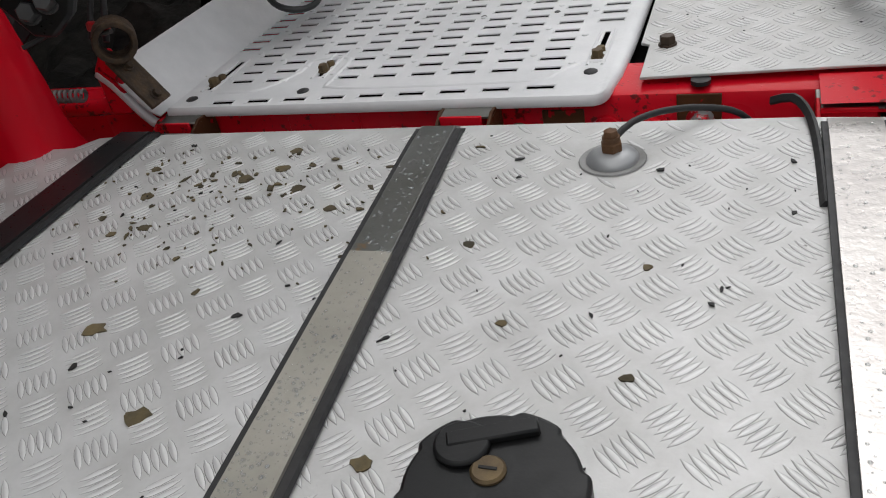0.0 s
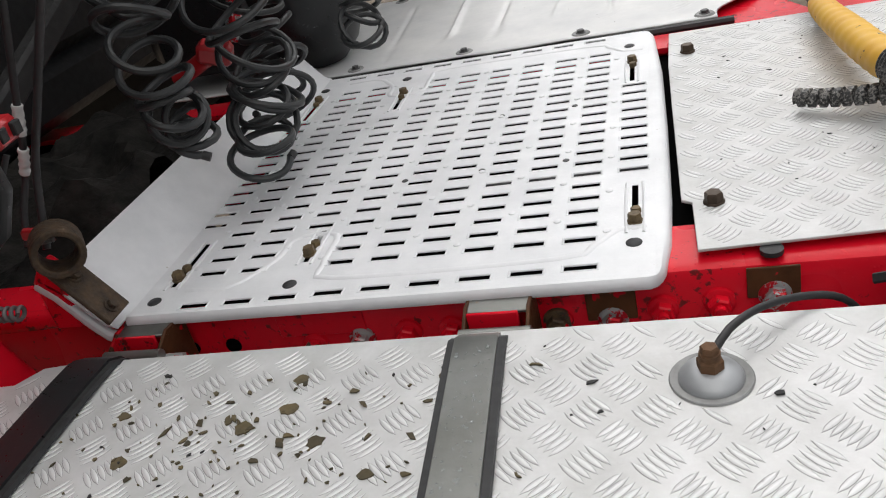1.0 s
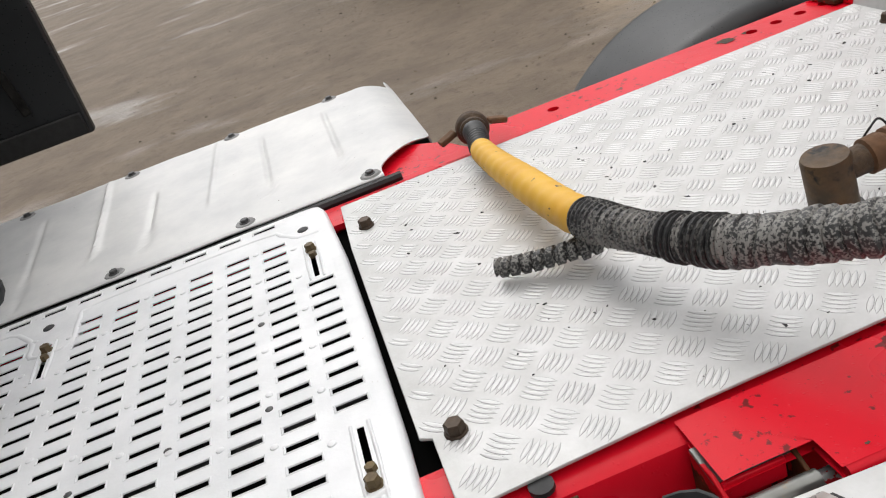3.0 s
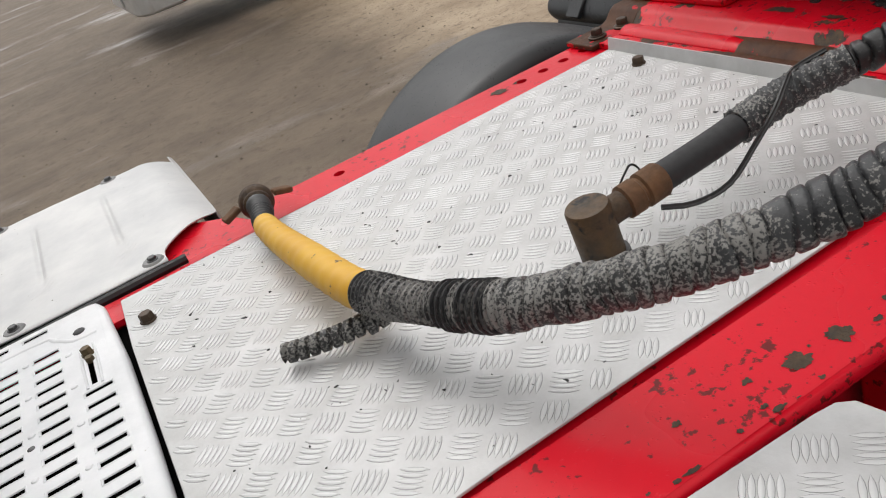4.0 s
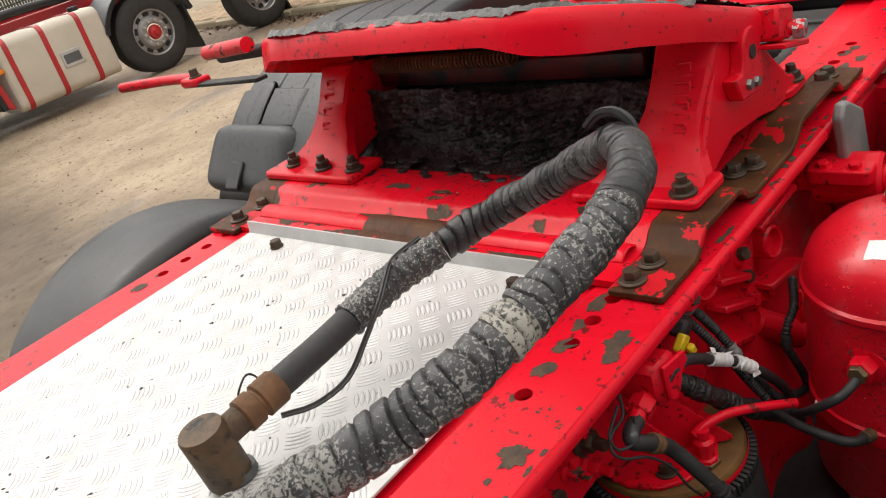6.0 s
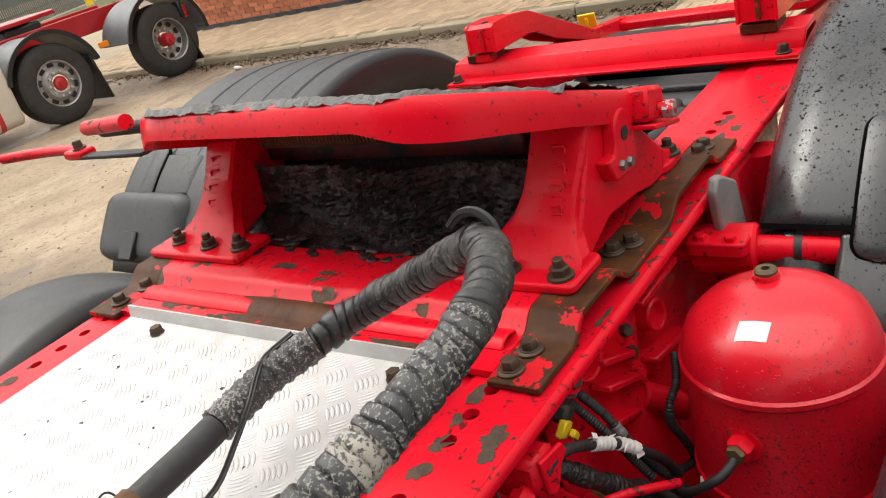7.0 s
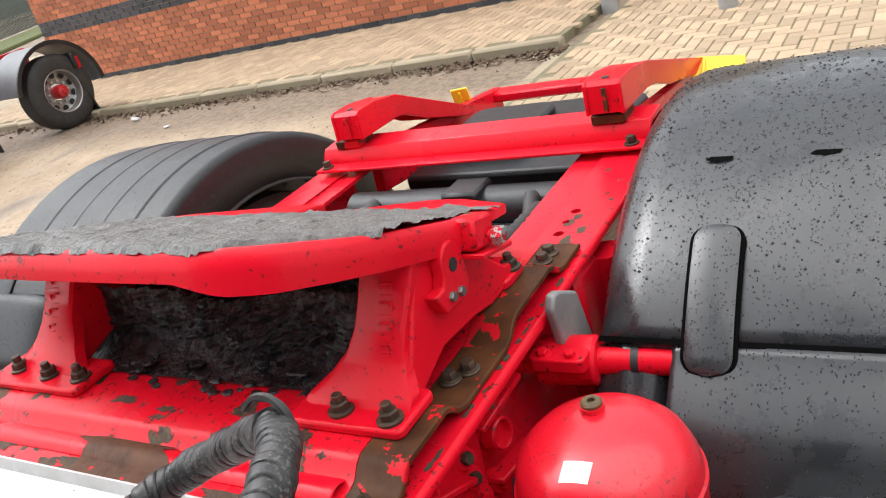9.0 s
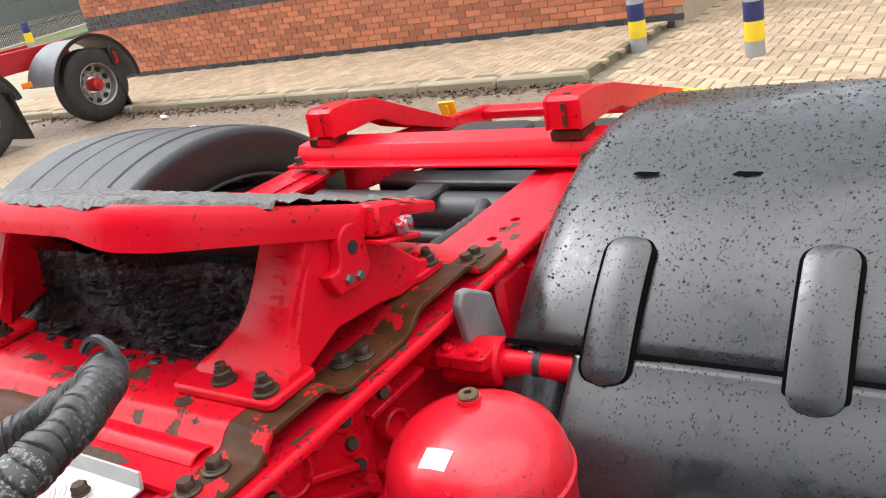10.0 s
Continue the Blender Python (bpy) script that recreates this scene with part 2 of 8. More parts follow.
INK = material("dark print", (0.05, 0.05, 0.05), None, 0.6)
FENDER = wet_black("black mudguard plastic", 0.014, 0.34, coat=0.3)
FENDER_FAR = wet_black("dull mudguard plastic", 0.013, 0.48, shift=3.0)
PLASTIC = wet_black("black moulded plastic", 0.008, 0.45, drops=False)
GREASE = material("black grease", (0.010, 0.010, 0.011), (0.022, 0.021, 0.021), 0.27, 0.0, 25.0, 110.0, 0.9, dist=0.006, rough2=0.6, spec=0.6)
GREASE_GREY = material("grey smeared grease", (0.085, 0.083, 0.079), (0.15, 0.147, 0.14), 0.40, 0.0, 20.0, 150.0, 1.0, dist=0.005, spots=(0.03, 0.029, 0.027), spot_scale=24, spot_at=(0.60, 0.66))
WATER, water_nt, water_b = nodes_of("rain water")
water_b.inputs["Base Color"].default_value = (0.9, 0.93, 0.95, 1)
water_b.inputs["Roughness"].default_value = 0.04
water_b.inputs["IOR"].default_value = 1.33
water_b.inputs["Transmission Weight"].default_value = 0.85
BEAD = material("rain bead on black plastic", (0.010, 0.011, 0.012), (0.014, 0.015, 0.016), 0.10, 0.0, bump=0.0, rough2=0.12)
# Flat black, standing in for the shade in gaps, grooves and slots.
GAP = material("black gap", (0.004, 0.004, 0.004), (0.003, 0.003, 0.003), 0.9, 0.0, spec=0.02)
DARK = material("sooty dark metal", (0.012, 0.012, 0.013), (0.026, 0.025, 0.024), 0.55, 0.2, 9.0, 70.0, 0.4, dist=0.003)
DULL_CAST = material("dusty gearbox casting", (0.030, 0.028, 0.025), (0.004, 0.004, 0.004), 0.85, 0.0, 16.0, 50.0, 0.8, dist=0.008, spec=0.2)
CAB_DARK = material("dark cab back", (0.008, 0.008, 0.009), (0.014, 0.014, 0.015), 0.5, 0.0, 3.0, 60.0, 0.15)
MOSS = material("wet leaf scraps", (0.17, 0.125, 0.055), (0.085, 0.07, 0.038), 0.7, 0.0, 60.0, 200.0, 0.4, vary=0.5)


def yard_material():
    """Wet trodden earth over concrete: broad pale and brown bands, streaks, damp patches, grit."""
    m, nt, b = nodes_of("muddy yard")
    band = tex(nt, "ShaderNodeTexNoise", 0.5, 6, 0.65)
    streak = tex(nt, "ShaderNodeTexNoise", 2.2, 8, 0.72, (0.8, 1.1, 1.0))
    grit = tex(nt, "ShaderNodeTexNoise", 45.0, 5, 0.7)
    damp = tex(nt, "ShaderNodeTexNoise", 0.8, 4, 0.6, (0.6, 1.3, 1.0), 9.0)
    base = blend(nt, ramp(nt, band.outputs["Fac"], 0.36, 0.62), (0.36, 0.272, 0.185), (0.47, 0.372, 0.262))
    base = blend(nt, ramp(nt, streak.outputs["Fac"], 0.45, 0.72), base, (0.275, 0.203, 0.136))
    base = blend(nt, ramp(nt, damp.outputs["Fac"], 0.60, 0.68), base, (0.20, 0.145, 0.095))
    base = blend(nt, ramp(nt, grit.outputs["Fac"], 0.57, 0.66), base, (0.17, 0.128, 0.09))
    clod = tex(nt, "ShaderNodeTexNoise", 13.0, 6, 0.7, (1, 1, 1), 2.0)
    base = blend(nt, ramp(nt, clod.outputs["Fac"], 0.55, 0.64), base, (0.23, 0.172, 0.118))
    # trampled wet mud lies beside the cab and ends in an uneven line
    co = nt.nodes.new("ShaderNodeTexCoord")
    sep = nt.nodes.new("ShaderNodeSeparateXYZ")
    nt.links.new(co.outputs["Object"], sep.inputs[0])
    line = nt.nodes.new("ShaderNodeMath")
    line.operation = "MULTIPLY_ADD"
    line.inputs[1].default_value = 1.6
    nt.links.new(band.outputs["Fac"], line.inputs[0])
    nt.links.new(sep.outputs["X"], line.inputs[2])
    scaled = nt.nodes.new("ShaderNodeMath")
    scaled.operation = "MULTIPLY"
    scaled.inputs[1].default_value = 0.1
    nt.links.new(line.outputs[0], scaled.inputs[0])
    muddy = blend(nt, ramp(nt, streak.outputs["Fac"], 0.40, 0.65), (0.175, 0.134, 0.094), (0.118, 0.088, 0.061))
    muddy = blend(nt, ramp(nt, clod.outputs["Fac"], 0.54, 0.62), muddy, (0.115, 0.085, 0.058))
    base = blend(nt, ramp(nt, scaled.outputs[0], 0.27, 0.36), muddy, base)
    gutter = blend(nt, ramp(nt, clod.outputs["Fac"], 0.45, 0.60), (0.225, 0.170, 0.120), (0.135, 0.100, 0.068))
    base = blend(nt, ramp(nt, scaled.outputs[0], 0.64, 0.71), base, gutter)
    nt.links.new(base, b.inputs["Base Color"])
    nt.links.new(ramp(nt, damp.outputs["Fac"], 0.56, 0.68, (0.8,) * 3 + (1,), (0.32,) * 3 + (1,)), b.inputs["Roughness"])
    mixh = nt.nodes.new("ShaderNodeMath")
    mixh.operation = "MULTIPLY_ADD"
    mixh.inputs[1].default_value = 0.35
    nt.links.new(grit.outputs["Fac"], mixh.inputs[0])
    nt.links.new(streak.outputs["Fac"], mixh.inputs[2])
    relief(nt, b, mixh.outputs[0], 0.9, 0.025)
    return m


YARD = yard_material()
CONCRETE = material("weathered kerb concrete", (0.42, 0.345, 0.245), (0.29, 0.245, 0.165), 0.8, 0.0, 3.0, 60.0, 0.4, vary=0.15)
PAVER = material("buff paving block", (0.48, 0.36, 0.235), (0.40, 0.30, 0.195), 0.75, 0.0, 3.0, 90.0, 0.3, vary=0.25)
PAVER_JOINT = material("mossy sand joint", (0.15, 0.14, 0.075), (0.20, 0.165, 0.11), 0.9, 0.0, 8.0)
BRICK = material("orange red brick", (0.66, 0.235, 0.12), (0.55, 0.185, 0.095), 0.75, 0.0, 4.0, 60.0, 0.3, vary=0.38)
BRICK_BLUE = material("blue engineering brick", (0.085, 0.085, 0.095), (0.055, 0.055, 0.065), 0.5, 0.0, 4.0, 60.0, 0.2, vary=0.35)
MORTAR = material("sandy mortar", (0.40, 0.31, 0.22), (0.33, 0.26, 0.19), 0.9, 0.0, 5.0, 80.0, 0.4)
FENCE = material("green grey palisade", (0.085, 0.105, 0.085), (0.06, 0.075, 0.06), 0.5, 0.3, 5.0)
GRASS = material("rough verge grass", (0.07, 0.10, 0.025), (0.12, 0.12, 0.045), 0.9, 0.0, 12.0, 40.0, 0.8, dist=0.02)
LITTER = material("dead leaf litter", (0.085, 0.055, 0.035), (0.15, 0.10, 0.06), 0.85, 0.0, 20.0, 60.0, 0.5, vary=0.5)
GALV = material("galvanised tube", (0.42, 0.43, 0.44), (0.34, 0.35, 0.36), 0.4, 0.5)
BLUE = material("dark blue band", (0.02, 0.03, 0.13), None, 0.4)
CREAM = material("cream painted tank", (0.62, 0.57, 0.48), (0.54, 0.49, 0.41), 0.4, 0.1, 3.0)
GREEN = material("green cab paint", (0.015, 0.10, 0.045), (0.012, 0.08, 0.035), 0.25, 0.0, coat=0.5)
LORRY_RED = material("red lorry paint", (0.48, 0.012, 0.018), (0.40, 0.01, 0.015), 0.3, 0.0, coat=0.4)
LORRY_GREY = material("grey lorry mudguard", (0.13, 0.14, 0.15), (0.09, 0.095, 0.10), 0.4, 0.0)
SILVER = material("silver trim", (0.58, 0.58, 0.57), (0.48, 0.48, 0.47), 0.3, 0.4)
RIM = material("brushed wheel rim", (0.42, 0.41, 0.40), (0.28, 0.27, 0.26), 0.35, 0.6, 8.0)
TYRE = material("worn tyre rubber", (0.022, 0.021, 0.020), (0.036, 0.034, 0.031), 0.6, 0.0, 10.0, 90.0, 0.3)
ORANGE = material("amber lens", (0.85, 0.25, 0.01), None, 0.25)
RED_LENS = material("red lamp lens", (0.50, 0.01, 0.02), None, 0.2)
GLASS_LAMP = material("clear lamp lens", (0.55, 0.57, 0.58), (0.4, 0.42, 0.43), 0.1, 0.3)


# ---- mesh tools ----
class Geo:
    """Collects points and faces for one mesh, in world metres."""

    def __init__(self):
        self.v, self.f = [], []

    def add(self, pts, faces):
        k = len(self.v)
        self.v += [tuple(p) for p in pts]
        self.f += [tuple(i + k for i in f) for f in faces]
        return self

    def box(self, c, s, ch=0.002, m=None):
        """A box with chamfered edges; c middle, s full size, m an extra turn about the middle."""
        h = [a / 2 for a in s]
        ch = min(ch, *(0.45 * a for a in h))
        pts, idx = [], {}
        for sx in (-1, 1):
            for sy in (-1, 1):
                for sz in (-1, 1):
                    for ax in range(3):
                        p = [sx * (h[0] - ch), sy * (h[1] - ch), sz * (h[2] - ch)]
                        p[ax] = (sx, sy, sz)[ax] * h[ax]
                        idx[sx, sy, sz, ax] = len(pts)
                        pts.append(p)
        faces = []
        for ax in range(3):
            a, b = (ax + 1) % 3, (ax + 2) % 3
            for s in (-1, 1):
                ring = []
                for sa, sb in ((-1, -1), (1, -1), (1, 1), (-1, 1)):
                    k = [0, 0, 0]
                    k[ax], k[a], k[b] = s, sa, sb
                    ring.append(idx[k[0], k[1], k[2], ax])
                faces.append(ring if s > 0 else ring[::-1])
            for sa in (-1, 1):
                for sb in (-1, 1):
                    k0, k1 = [0, 0, 0], [0, 0, 0]
                    k0[ax], k1[ax] = -1, 1
                    k0[a] = k1[a] = sa
                    k0[b] = k1[b] = sb
                    q = [idx[(*k0, a)], idx[(*k1, a)], idx[(*k1, b)], idx[(*k0, b)]]
                    faces.append(q if sa * sb < 0 else q[::-1])
        for sx in (-1, 1):
            for sy in (-1, 1):
                for sz in (-1, 1):
                    q = [idx[sx, sy, sz, 0], idx[sx, sy, sz, 1], idx[sx, sy, sz, 2]]
                    faces.append(q if sx * sy * sz > 0 else q[::-1])
        turn = m.to_3x3() if m else Matrix.Identity(3)
        return self.add([Vector(c) + turn @ Vector(p) for p in pts], faces)

    def lathe(self, p, axis, profile, n=20, caps=True):
        """Turns (radius, height) pairs about the axis through p."""
        axis = Vector(axis).normalized()
        side = axis.orthogonal().normalized()
        up = axis.cross(side)
        pts, faces = [], []
        for r, h in profile:
            for i in range(n):
                a = 2 * math.pi * i / n
                pts.append(Vector(p) + axis * h + (side * math.cos(a) + up * math.sin(a)) * max(r, 1e-5))
        for j in range(len(profile) - 1):
            for i in range(n):
                faces.append((j * n + i, j * n + (i + 1) % n, (j + 1) * n + (i + 1) % n, (j + 1) * n + i))
        if caps:
            faces.append(tuple(range(n))[::-1])
            faces.append(tuple((len(profile) - 1) * n + i for i in range(n)))
        return self.add(pts, faces)

    def rod(self, a, b, r, n=14, r2=None, ch=0.0):
        a, b = Vector(a), Vector(b)
        length = (b - a).length
        r2 = r if r2 is None else r2
        prof = [(r, 0), (r2, length)] if not ch else [(r - ch, 0), (r, ch), (r2, length - ch), (r2 - ch, length)]
        return self.lathe(a, b - a, prof, n)

    def hexa(self, p, axis, r, h):
        return self.lathe(p, axis, [(r, 0), (r, h * 0.82), (r * 0.84, h)], 6)

    def bolt(self, p, axis, r, h, washer=1.45):
        """Washer and hexagon head."""
        axis = Vector(axis).normalized()
        if washer:
            self.lathe(p, axis, [(r * washer, 0), (r * washer, h * 0.18), (r * washer * 0.94, h * 0.24)], 16)
        return self.hexa(Vector(p) + axis * h * 0.22, axis, r, h * 0.8)

    def tube(self, path, radius, n=12, caps=True):
        """Sweeps a circle along points; radius is a number or a function of (distance, angle)."""
        path = [Vector(p) for p in path]
        tang = [(path[min(i + 1, len(path) - 1)] - path[max(i - 1, 0)]).normalized() for i in range(len(path))]
        side = tang[0].orthogonal().normalized()
        dist, pts, faces = 0.0, [], []
        for i, p in enumerate(path):
            side = (side - tang[i] * side.dot(tang[i])).normalized()
            up = tang[i].cross(side)
            if i:
                dist += (p - path[i - 1]).length
            for k in range(n):
                a = 2 * math.pi * k / n
                r = radius(dist, a) if callable(radius) else radius
                pts.append(p + (side * math.cos(a) + up * math.sin(a)) * r)
        for j in range(len(path) - 1):
            for i in range(n):
                faces.append((j * n + i, j * n + (i + 1) % n, (j + 1) * n + (i + 1) % n, (j + 1) * n + i))
        if caps:
            faces.append(tuple(range(n))[::-1])
            faces.append(tuple((len(path) - 1) * n + i for i in range(n)))
        return self.add(pts, faces)

    def prism(self, poly, ax, a, b):
        """A polygon in the two other axes (in xyz order), pushed along ax from a to b."""
        def put(p, h):
            q = list(p)
            q.insert("xyz".index(ax), h)
            return q
        n = len(poly)
        pts = [put(p, a) for p in poly] + [put(p, b) for p in poly]
        faces = [tuple(range(n))[::-1], tuple(range(n, 2 * n))]
        faces += [(i, (i + 1) % n, n + (i + 1) % n, n + i) for i in range(n)]
        return self.add(pts, faces)

    def sheet(self, line, ax, a, b, thick, steps=1):
        """A bent sheet: an open polyline in the two other axes, thickened inwards (to its right), pushed along ax."""
        line = [Vector(p) for p in line]
        back = []
        for i, p in enumerate(line):
            d = (line[min(i + 1, len(line) - 1)] - line[max(i - 1, 0)]).normalized()
            back.append(p + Vector((d.y, -d.x)) * thick)
        return self.prism([tuple(p) for p in line] + [tuple(p) for p in back[::-1]], ax, a, b)

    def mesh(self, name, mat, smooth=True):
        me = bpy.data.meshes.new(name)
        me.from_pydata(self.v, [], self.f)
        me.materials.append(mat)
        bm = bmesh.new()
        bm.from_mesh(me)
        bmesh.ops.recalc_face_normals(bm, faces=bm.faces)
        bm.to_mesh(me)
        bm.free()
        if smooth:
            me.shade_smooth()
            me.set_sharp_from_angle(angle=radians(38))
        return me


def thing(name, at, label, category, group="", kind=""):
    """An Empty at the thing's base."""
    e = new(name)
    e.empty_display_size = 0.05
    e.matrix_basis = Matrix.Translation(at)
    return tagged(e, label, category, group, kind)


def part(name, geo, mat, parent, label="", bevel=0.0, kind="", smooth=True):
    """One mesh object under a thing or under a part."""
    ob = new(name, geo.mesh(name, mat, smooth))
    if bevel:
        b = ob.modifiers.new("edge", "BEVEL")
        b.width, b.segments, b.limit_method, b.angle_limit = bevel, 2, "ANGLE", radians(35)
    if parent:
        ob.parent = parent
        top = parent.matrix_basis if parent.parent is None else Matrix.Identity(4)
        ob.matrix_parent_inverse = top.inverted()
    if kind:
        ob["kind"] = kind
    if label:
        ob["label"] = label
    return ob


def smooth_path(points, step=0.01):
    """A Catmull-Rom line through the points, at even steps."""
    p = [Vector(q) for q in points]
    p = [p[0] * 2 - p[1]] + p + [p[-1] * 2 - p[-2]]
    out = []
    for i in range(1, len(p) - 2):
        a, b, c, d = p[i - 1:i + 3]
        n = max(2, int((c - b).length / step))
        for k in range(n):
            t = k / n
            out.append(0.5 * (2 * b + (c - a) * t + (2 * a - 5 * b + 4 * c - d) * t * t + (3 * b - a - 3 * c + d) * t ** 3))
    out.append(p[-2])
    return out


def arc(cx, cz, r, a0, a1, n):
    """Points on a circle, degrees from +first axis."""
    return [(cx + r * math.cos(radians(a0 + (a1 - a0) * i / n)), cz + r * math.sin(radians(a0 + (a1 - a0) * i / n))) for i in range(n + 1)]


def rounded(x0, x1, y0, y1, r, n=5):
    """A rectangle with round corners, anticlockwise."""
    out = []
    for cx, cy, a in ((x1 - r, y1 - r, 0), (x0 + r, y1 - r, 90), (x0 + r, y0 + r, 180), (x1 - r, y0 + r, 270)):
        out += arc(cx, cy, r, a, a + 90, n)
    return out


def plate_with_holes(xs, ys, is_open, z0, z1):
    """A flat plate on a grid of lines, with the open cells left out all through."""
    g = Geo()
    top, low = {}, {}

    def vert(store, i, j, z):
        if (i, j) not in store:
            store[i, j] = len(g.v)
            g.v.append((xs[i], ys[j], z))
        return store[i, j]
    solid = {(i, j) for i in range(len(xs) - 1) for j in range(len(ys) - 1)
             if not is_open((xs[i] + xs[i + 1]) / 2, (ys[j] + ys[j + 1]) / 2)}
    for i, j in solid:
        ring = ((i, j), (i + 1, j), (i + 1, j + 1), (i, j + 1))
        g.f.append(tuple(vert(top, *c, z1) for c in ring))
        g.f.append(tuple(vert(low, *c, z0) for c in ring[::-1]))
        for (a, b), nb in zip(((0, 1), (1, 2), (2, 3), (3, 0)), ((i, j - 1), (i + 1, j), (i, j + 1), (i - 1, j))):
            if nb not in solid:
                pa, pb = ring[a], ring[b]
                g.f.append((vert(low, *pa, z0), vert(low, *pb, z0), vert(top, *pb, z1), vert(top, *pa, z1)))
    return g


def tread_bars(inside, x0, x1, y0, y1, z, ox, oy, pitch=0.0535, pitch_y=0.0512, first=-1):
    """Groups of five raised lens-shaped bars, in two slants that take turns."""
    g = Geo()
    rnd = random.Random(5)
    for kind in (0, 1):
        slant = radians(45 * first * (1 if kind == 0 else -1))
        d, n = Vector((math.cos(slant), math.sin(slant))), Vector((-math.sin(slant), math.cos(slant)))
        half = 0.5 * kind
        i0, i1 = int((x0 - ox) / pitch) - 2, int((x1 - ox) / pitch) + 2
        j0, j1 = int((y0 - oy) / pitch_y) - 2, int((y1 - oy) / pitch_y) + 2
        for i in range(i0, i1):
            for j in range(j0, j1):
                c = Vector((ox + (i + half) * pitch, oy + (j + half) * pitch_y))
                for k in range(-2, 3):
                    m = c + n * k * 0.0063
                    if not (inside(*(m + d * 0.014)) and inside(*(m - d * 0.014))):
                        continue
                    l, w, h = 0.0145, 0.0030, 0.0009 * rnd.uniform(0.8, 1.1)
                    pts = [m - d * l, m - d * l * 0.5 - n * w * 0.8, m - n * w, m + d * l * 0.5 - n * w * 0.8, m + d * l,
                           m + d * l * 0.5 + n * w * 0.8, m + n * w, m - d * l * 0.5 + n * w * 0.8]
                    rings = [(q.x, q.y, z + up) for a_, b_, up in ((1.0, 1.0, 0.0001), (0.96, 0.80, 0.0003), (0.86, 0.42, h)) for q in (m + (p - m).dot(d) * d * a_ + (p - m).dot(n) * n * b_ for p in pts)]
                    g.add(rings, [(r_ + e, r_ + (e + 1) % 8, r_ + 8 + (e + 1) % 8, r_ + 8 + e) for r_ in (0, 8) for e in range(8)] + [tuple(range(16, 24))])
    return g


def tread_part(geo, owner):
    """The raised bars as one part: bright worn tops, grime and a painted dark outline round each foot."""
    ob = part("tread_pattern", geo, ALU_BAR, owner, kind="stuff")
    ob.data.materials.append(ALU_GRIME_SHADE)
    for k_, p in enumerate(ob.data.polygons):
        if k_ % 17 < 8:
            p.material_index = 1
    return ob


def in_poly(poly):
    def test(x, y):
        hit, j = False, len(poly) - 1
        for i in range(len(poly)):
            (xi, yi), (xj, yj) = poly[i], poly[j]
            if (yi > y) != (yj > y) and x < (xj - xi) * (y - yi) / (yj - yi) + xi:
                hit = not hit
            j = i
        return hit
    return test


def flakes(region, count, z, seed, lo=0.002, hi=0.008):
    """Thin irregular scraps lying flat, sized with a long tail."""
    rnd = random.Random(seed)
    g = Geo()
    for _ in range(count):
        x, y = region(rnd)
        size = lo + (hi - lo) * rnd.random() ** 3
        n = rnd.randint(4, 7)
        lie, thin = rnd.random() * 3.14, rnd.uniform(0.4, 0.95)
        turn = rnd.random() * 6.3
        ring = []
        for k in range(n):
            a = turn + 2 * math.pi * k / n
            r = size * rnd.uniform(0.35, 1.25)
            u, v = r * math.cos(a) * 1.3, r * math.sin(a) * thin
            ring.append((x + u * math.cos(lie) - v * math.sin(lie), y + u * math.sin(lie) + v * math.cos(lie)))
        top = [(px, py, z + 0.0006 + 0.0005 * rnd.random()) for px, py in ring]
        low = [(px, py, z - 0.0005) for px, py in ring]
        g.add(top + low, [tuple(range(n))] + [(i, n + i, n + (i + 1) % n, (i + 1) % n) for i in range(n)])
    return g


# ---- yard ----
g = Geo()
nx, ny = 56, 56
xs = [-60 + 140 * (i / nx) for i in range(nx + 1)]
ys = [-60 + 140 * (j / ny) for j in range(ny + 1)]
g.add([(x, y, GZ) for x in xs for y in ys], [(i * (ny + 1) + j, (i + 1) * (ny + 1) + j, (i + 1) * (ny + 1) + j + 1, i * (ny + 1) + j + 1) for i in range(nx) for j in range(ny)])
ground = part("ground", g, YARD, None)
tagged(ground, "muddy wet yard with pale and brown streaks", "ground", kind="structure")

# ---- the tractor's frame ----
RAIL_N, RAIL_F, TOP = -0.345, 0.405, 0.965     # outer faces of the webs, top of the flanges
HOLE_N, HOLE_F = -0.357, 0.427                # rows of holes
SIDE_N, SIDE_F = -0.428, 0.466                 # outer edges of the mounting angles


def channel(y_out, inward, x0, x1, z_top, depth=0.19, flange=0.085, th=0.009):
    """A C-shaped rail: web outside, flanges pointing inwards, with a rounded outer corner."""
    s = inward
    r = 0.014
    pts = [(y_out + s * flange, z_top), (y_out + s * r, z_top), (y_out + s * r * 0.3, z_top - r * 0.3), (y_out, z_top - r),
           (y_out, z_top - depth + r), (y_out + s * r * 0.3, z_top - depth + r * 0.3), (y_out + s * r, z_top - depth), (y_out + s * flange, z_top - depth),
           (y_out + s * flange, z_top - depth + th), (y_out + s * th, z_top - depth + th), (y_out + s * th, z_top - th), (y_out + s * flange, z_top - th)]
    return Geo().prism(pts, "x", x0, x1)


chassis = thing("chassis_frame", (0.5, 0.03, 0.69), "red painted steel tractor chassis frame with flaked paint", "chassis frame")
part("frame_rail", channel(RAIL_N, 1, -1.9, 2.0, TOP), RED, chassis, "red channel rail flaked to bare steel")
part("frame_rail", channel(RAIL_F, -1, -1.9, 2.0, TOP), RED, chassis)
for xc in (-1.2, -0.35, 0.55, 1.62):
    part("cross_tube", Geo().rod((xc, RAIL_N + 0.02, 0.83), (xc, RAIL_F - 0.02, 0.83), 0.045, 18), RED_CLEAN, chassis)


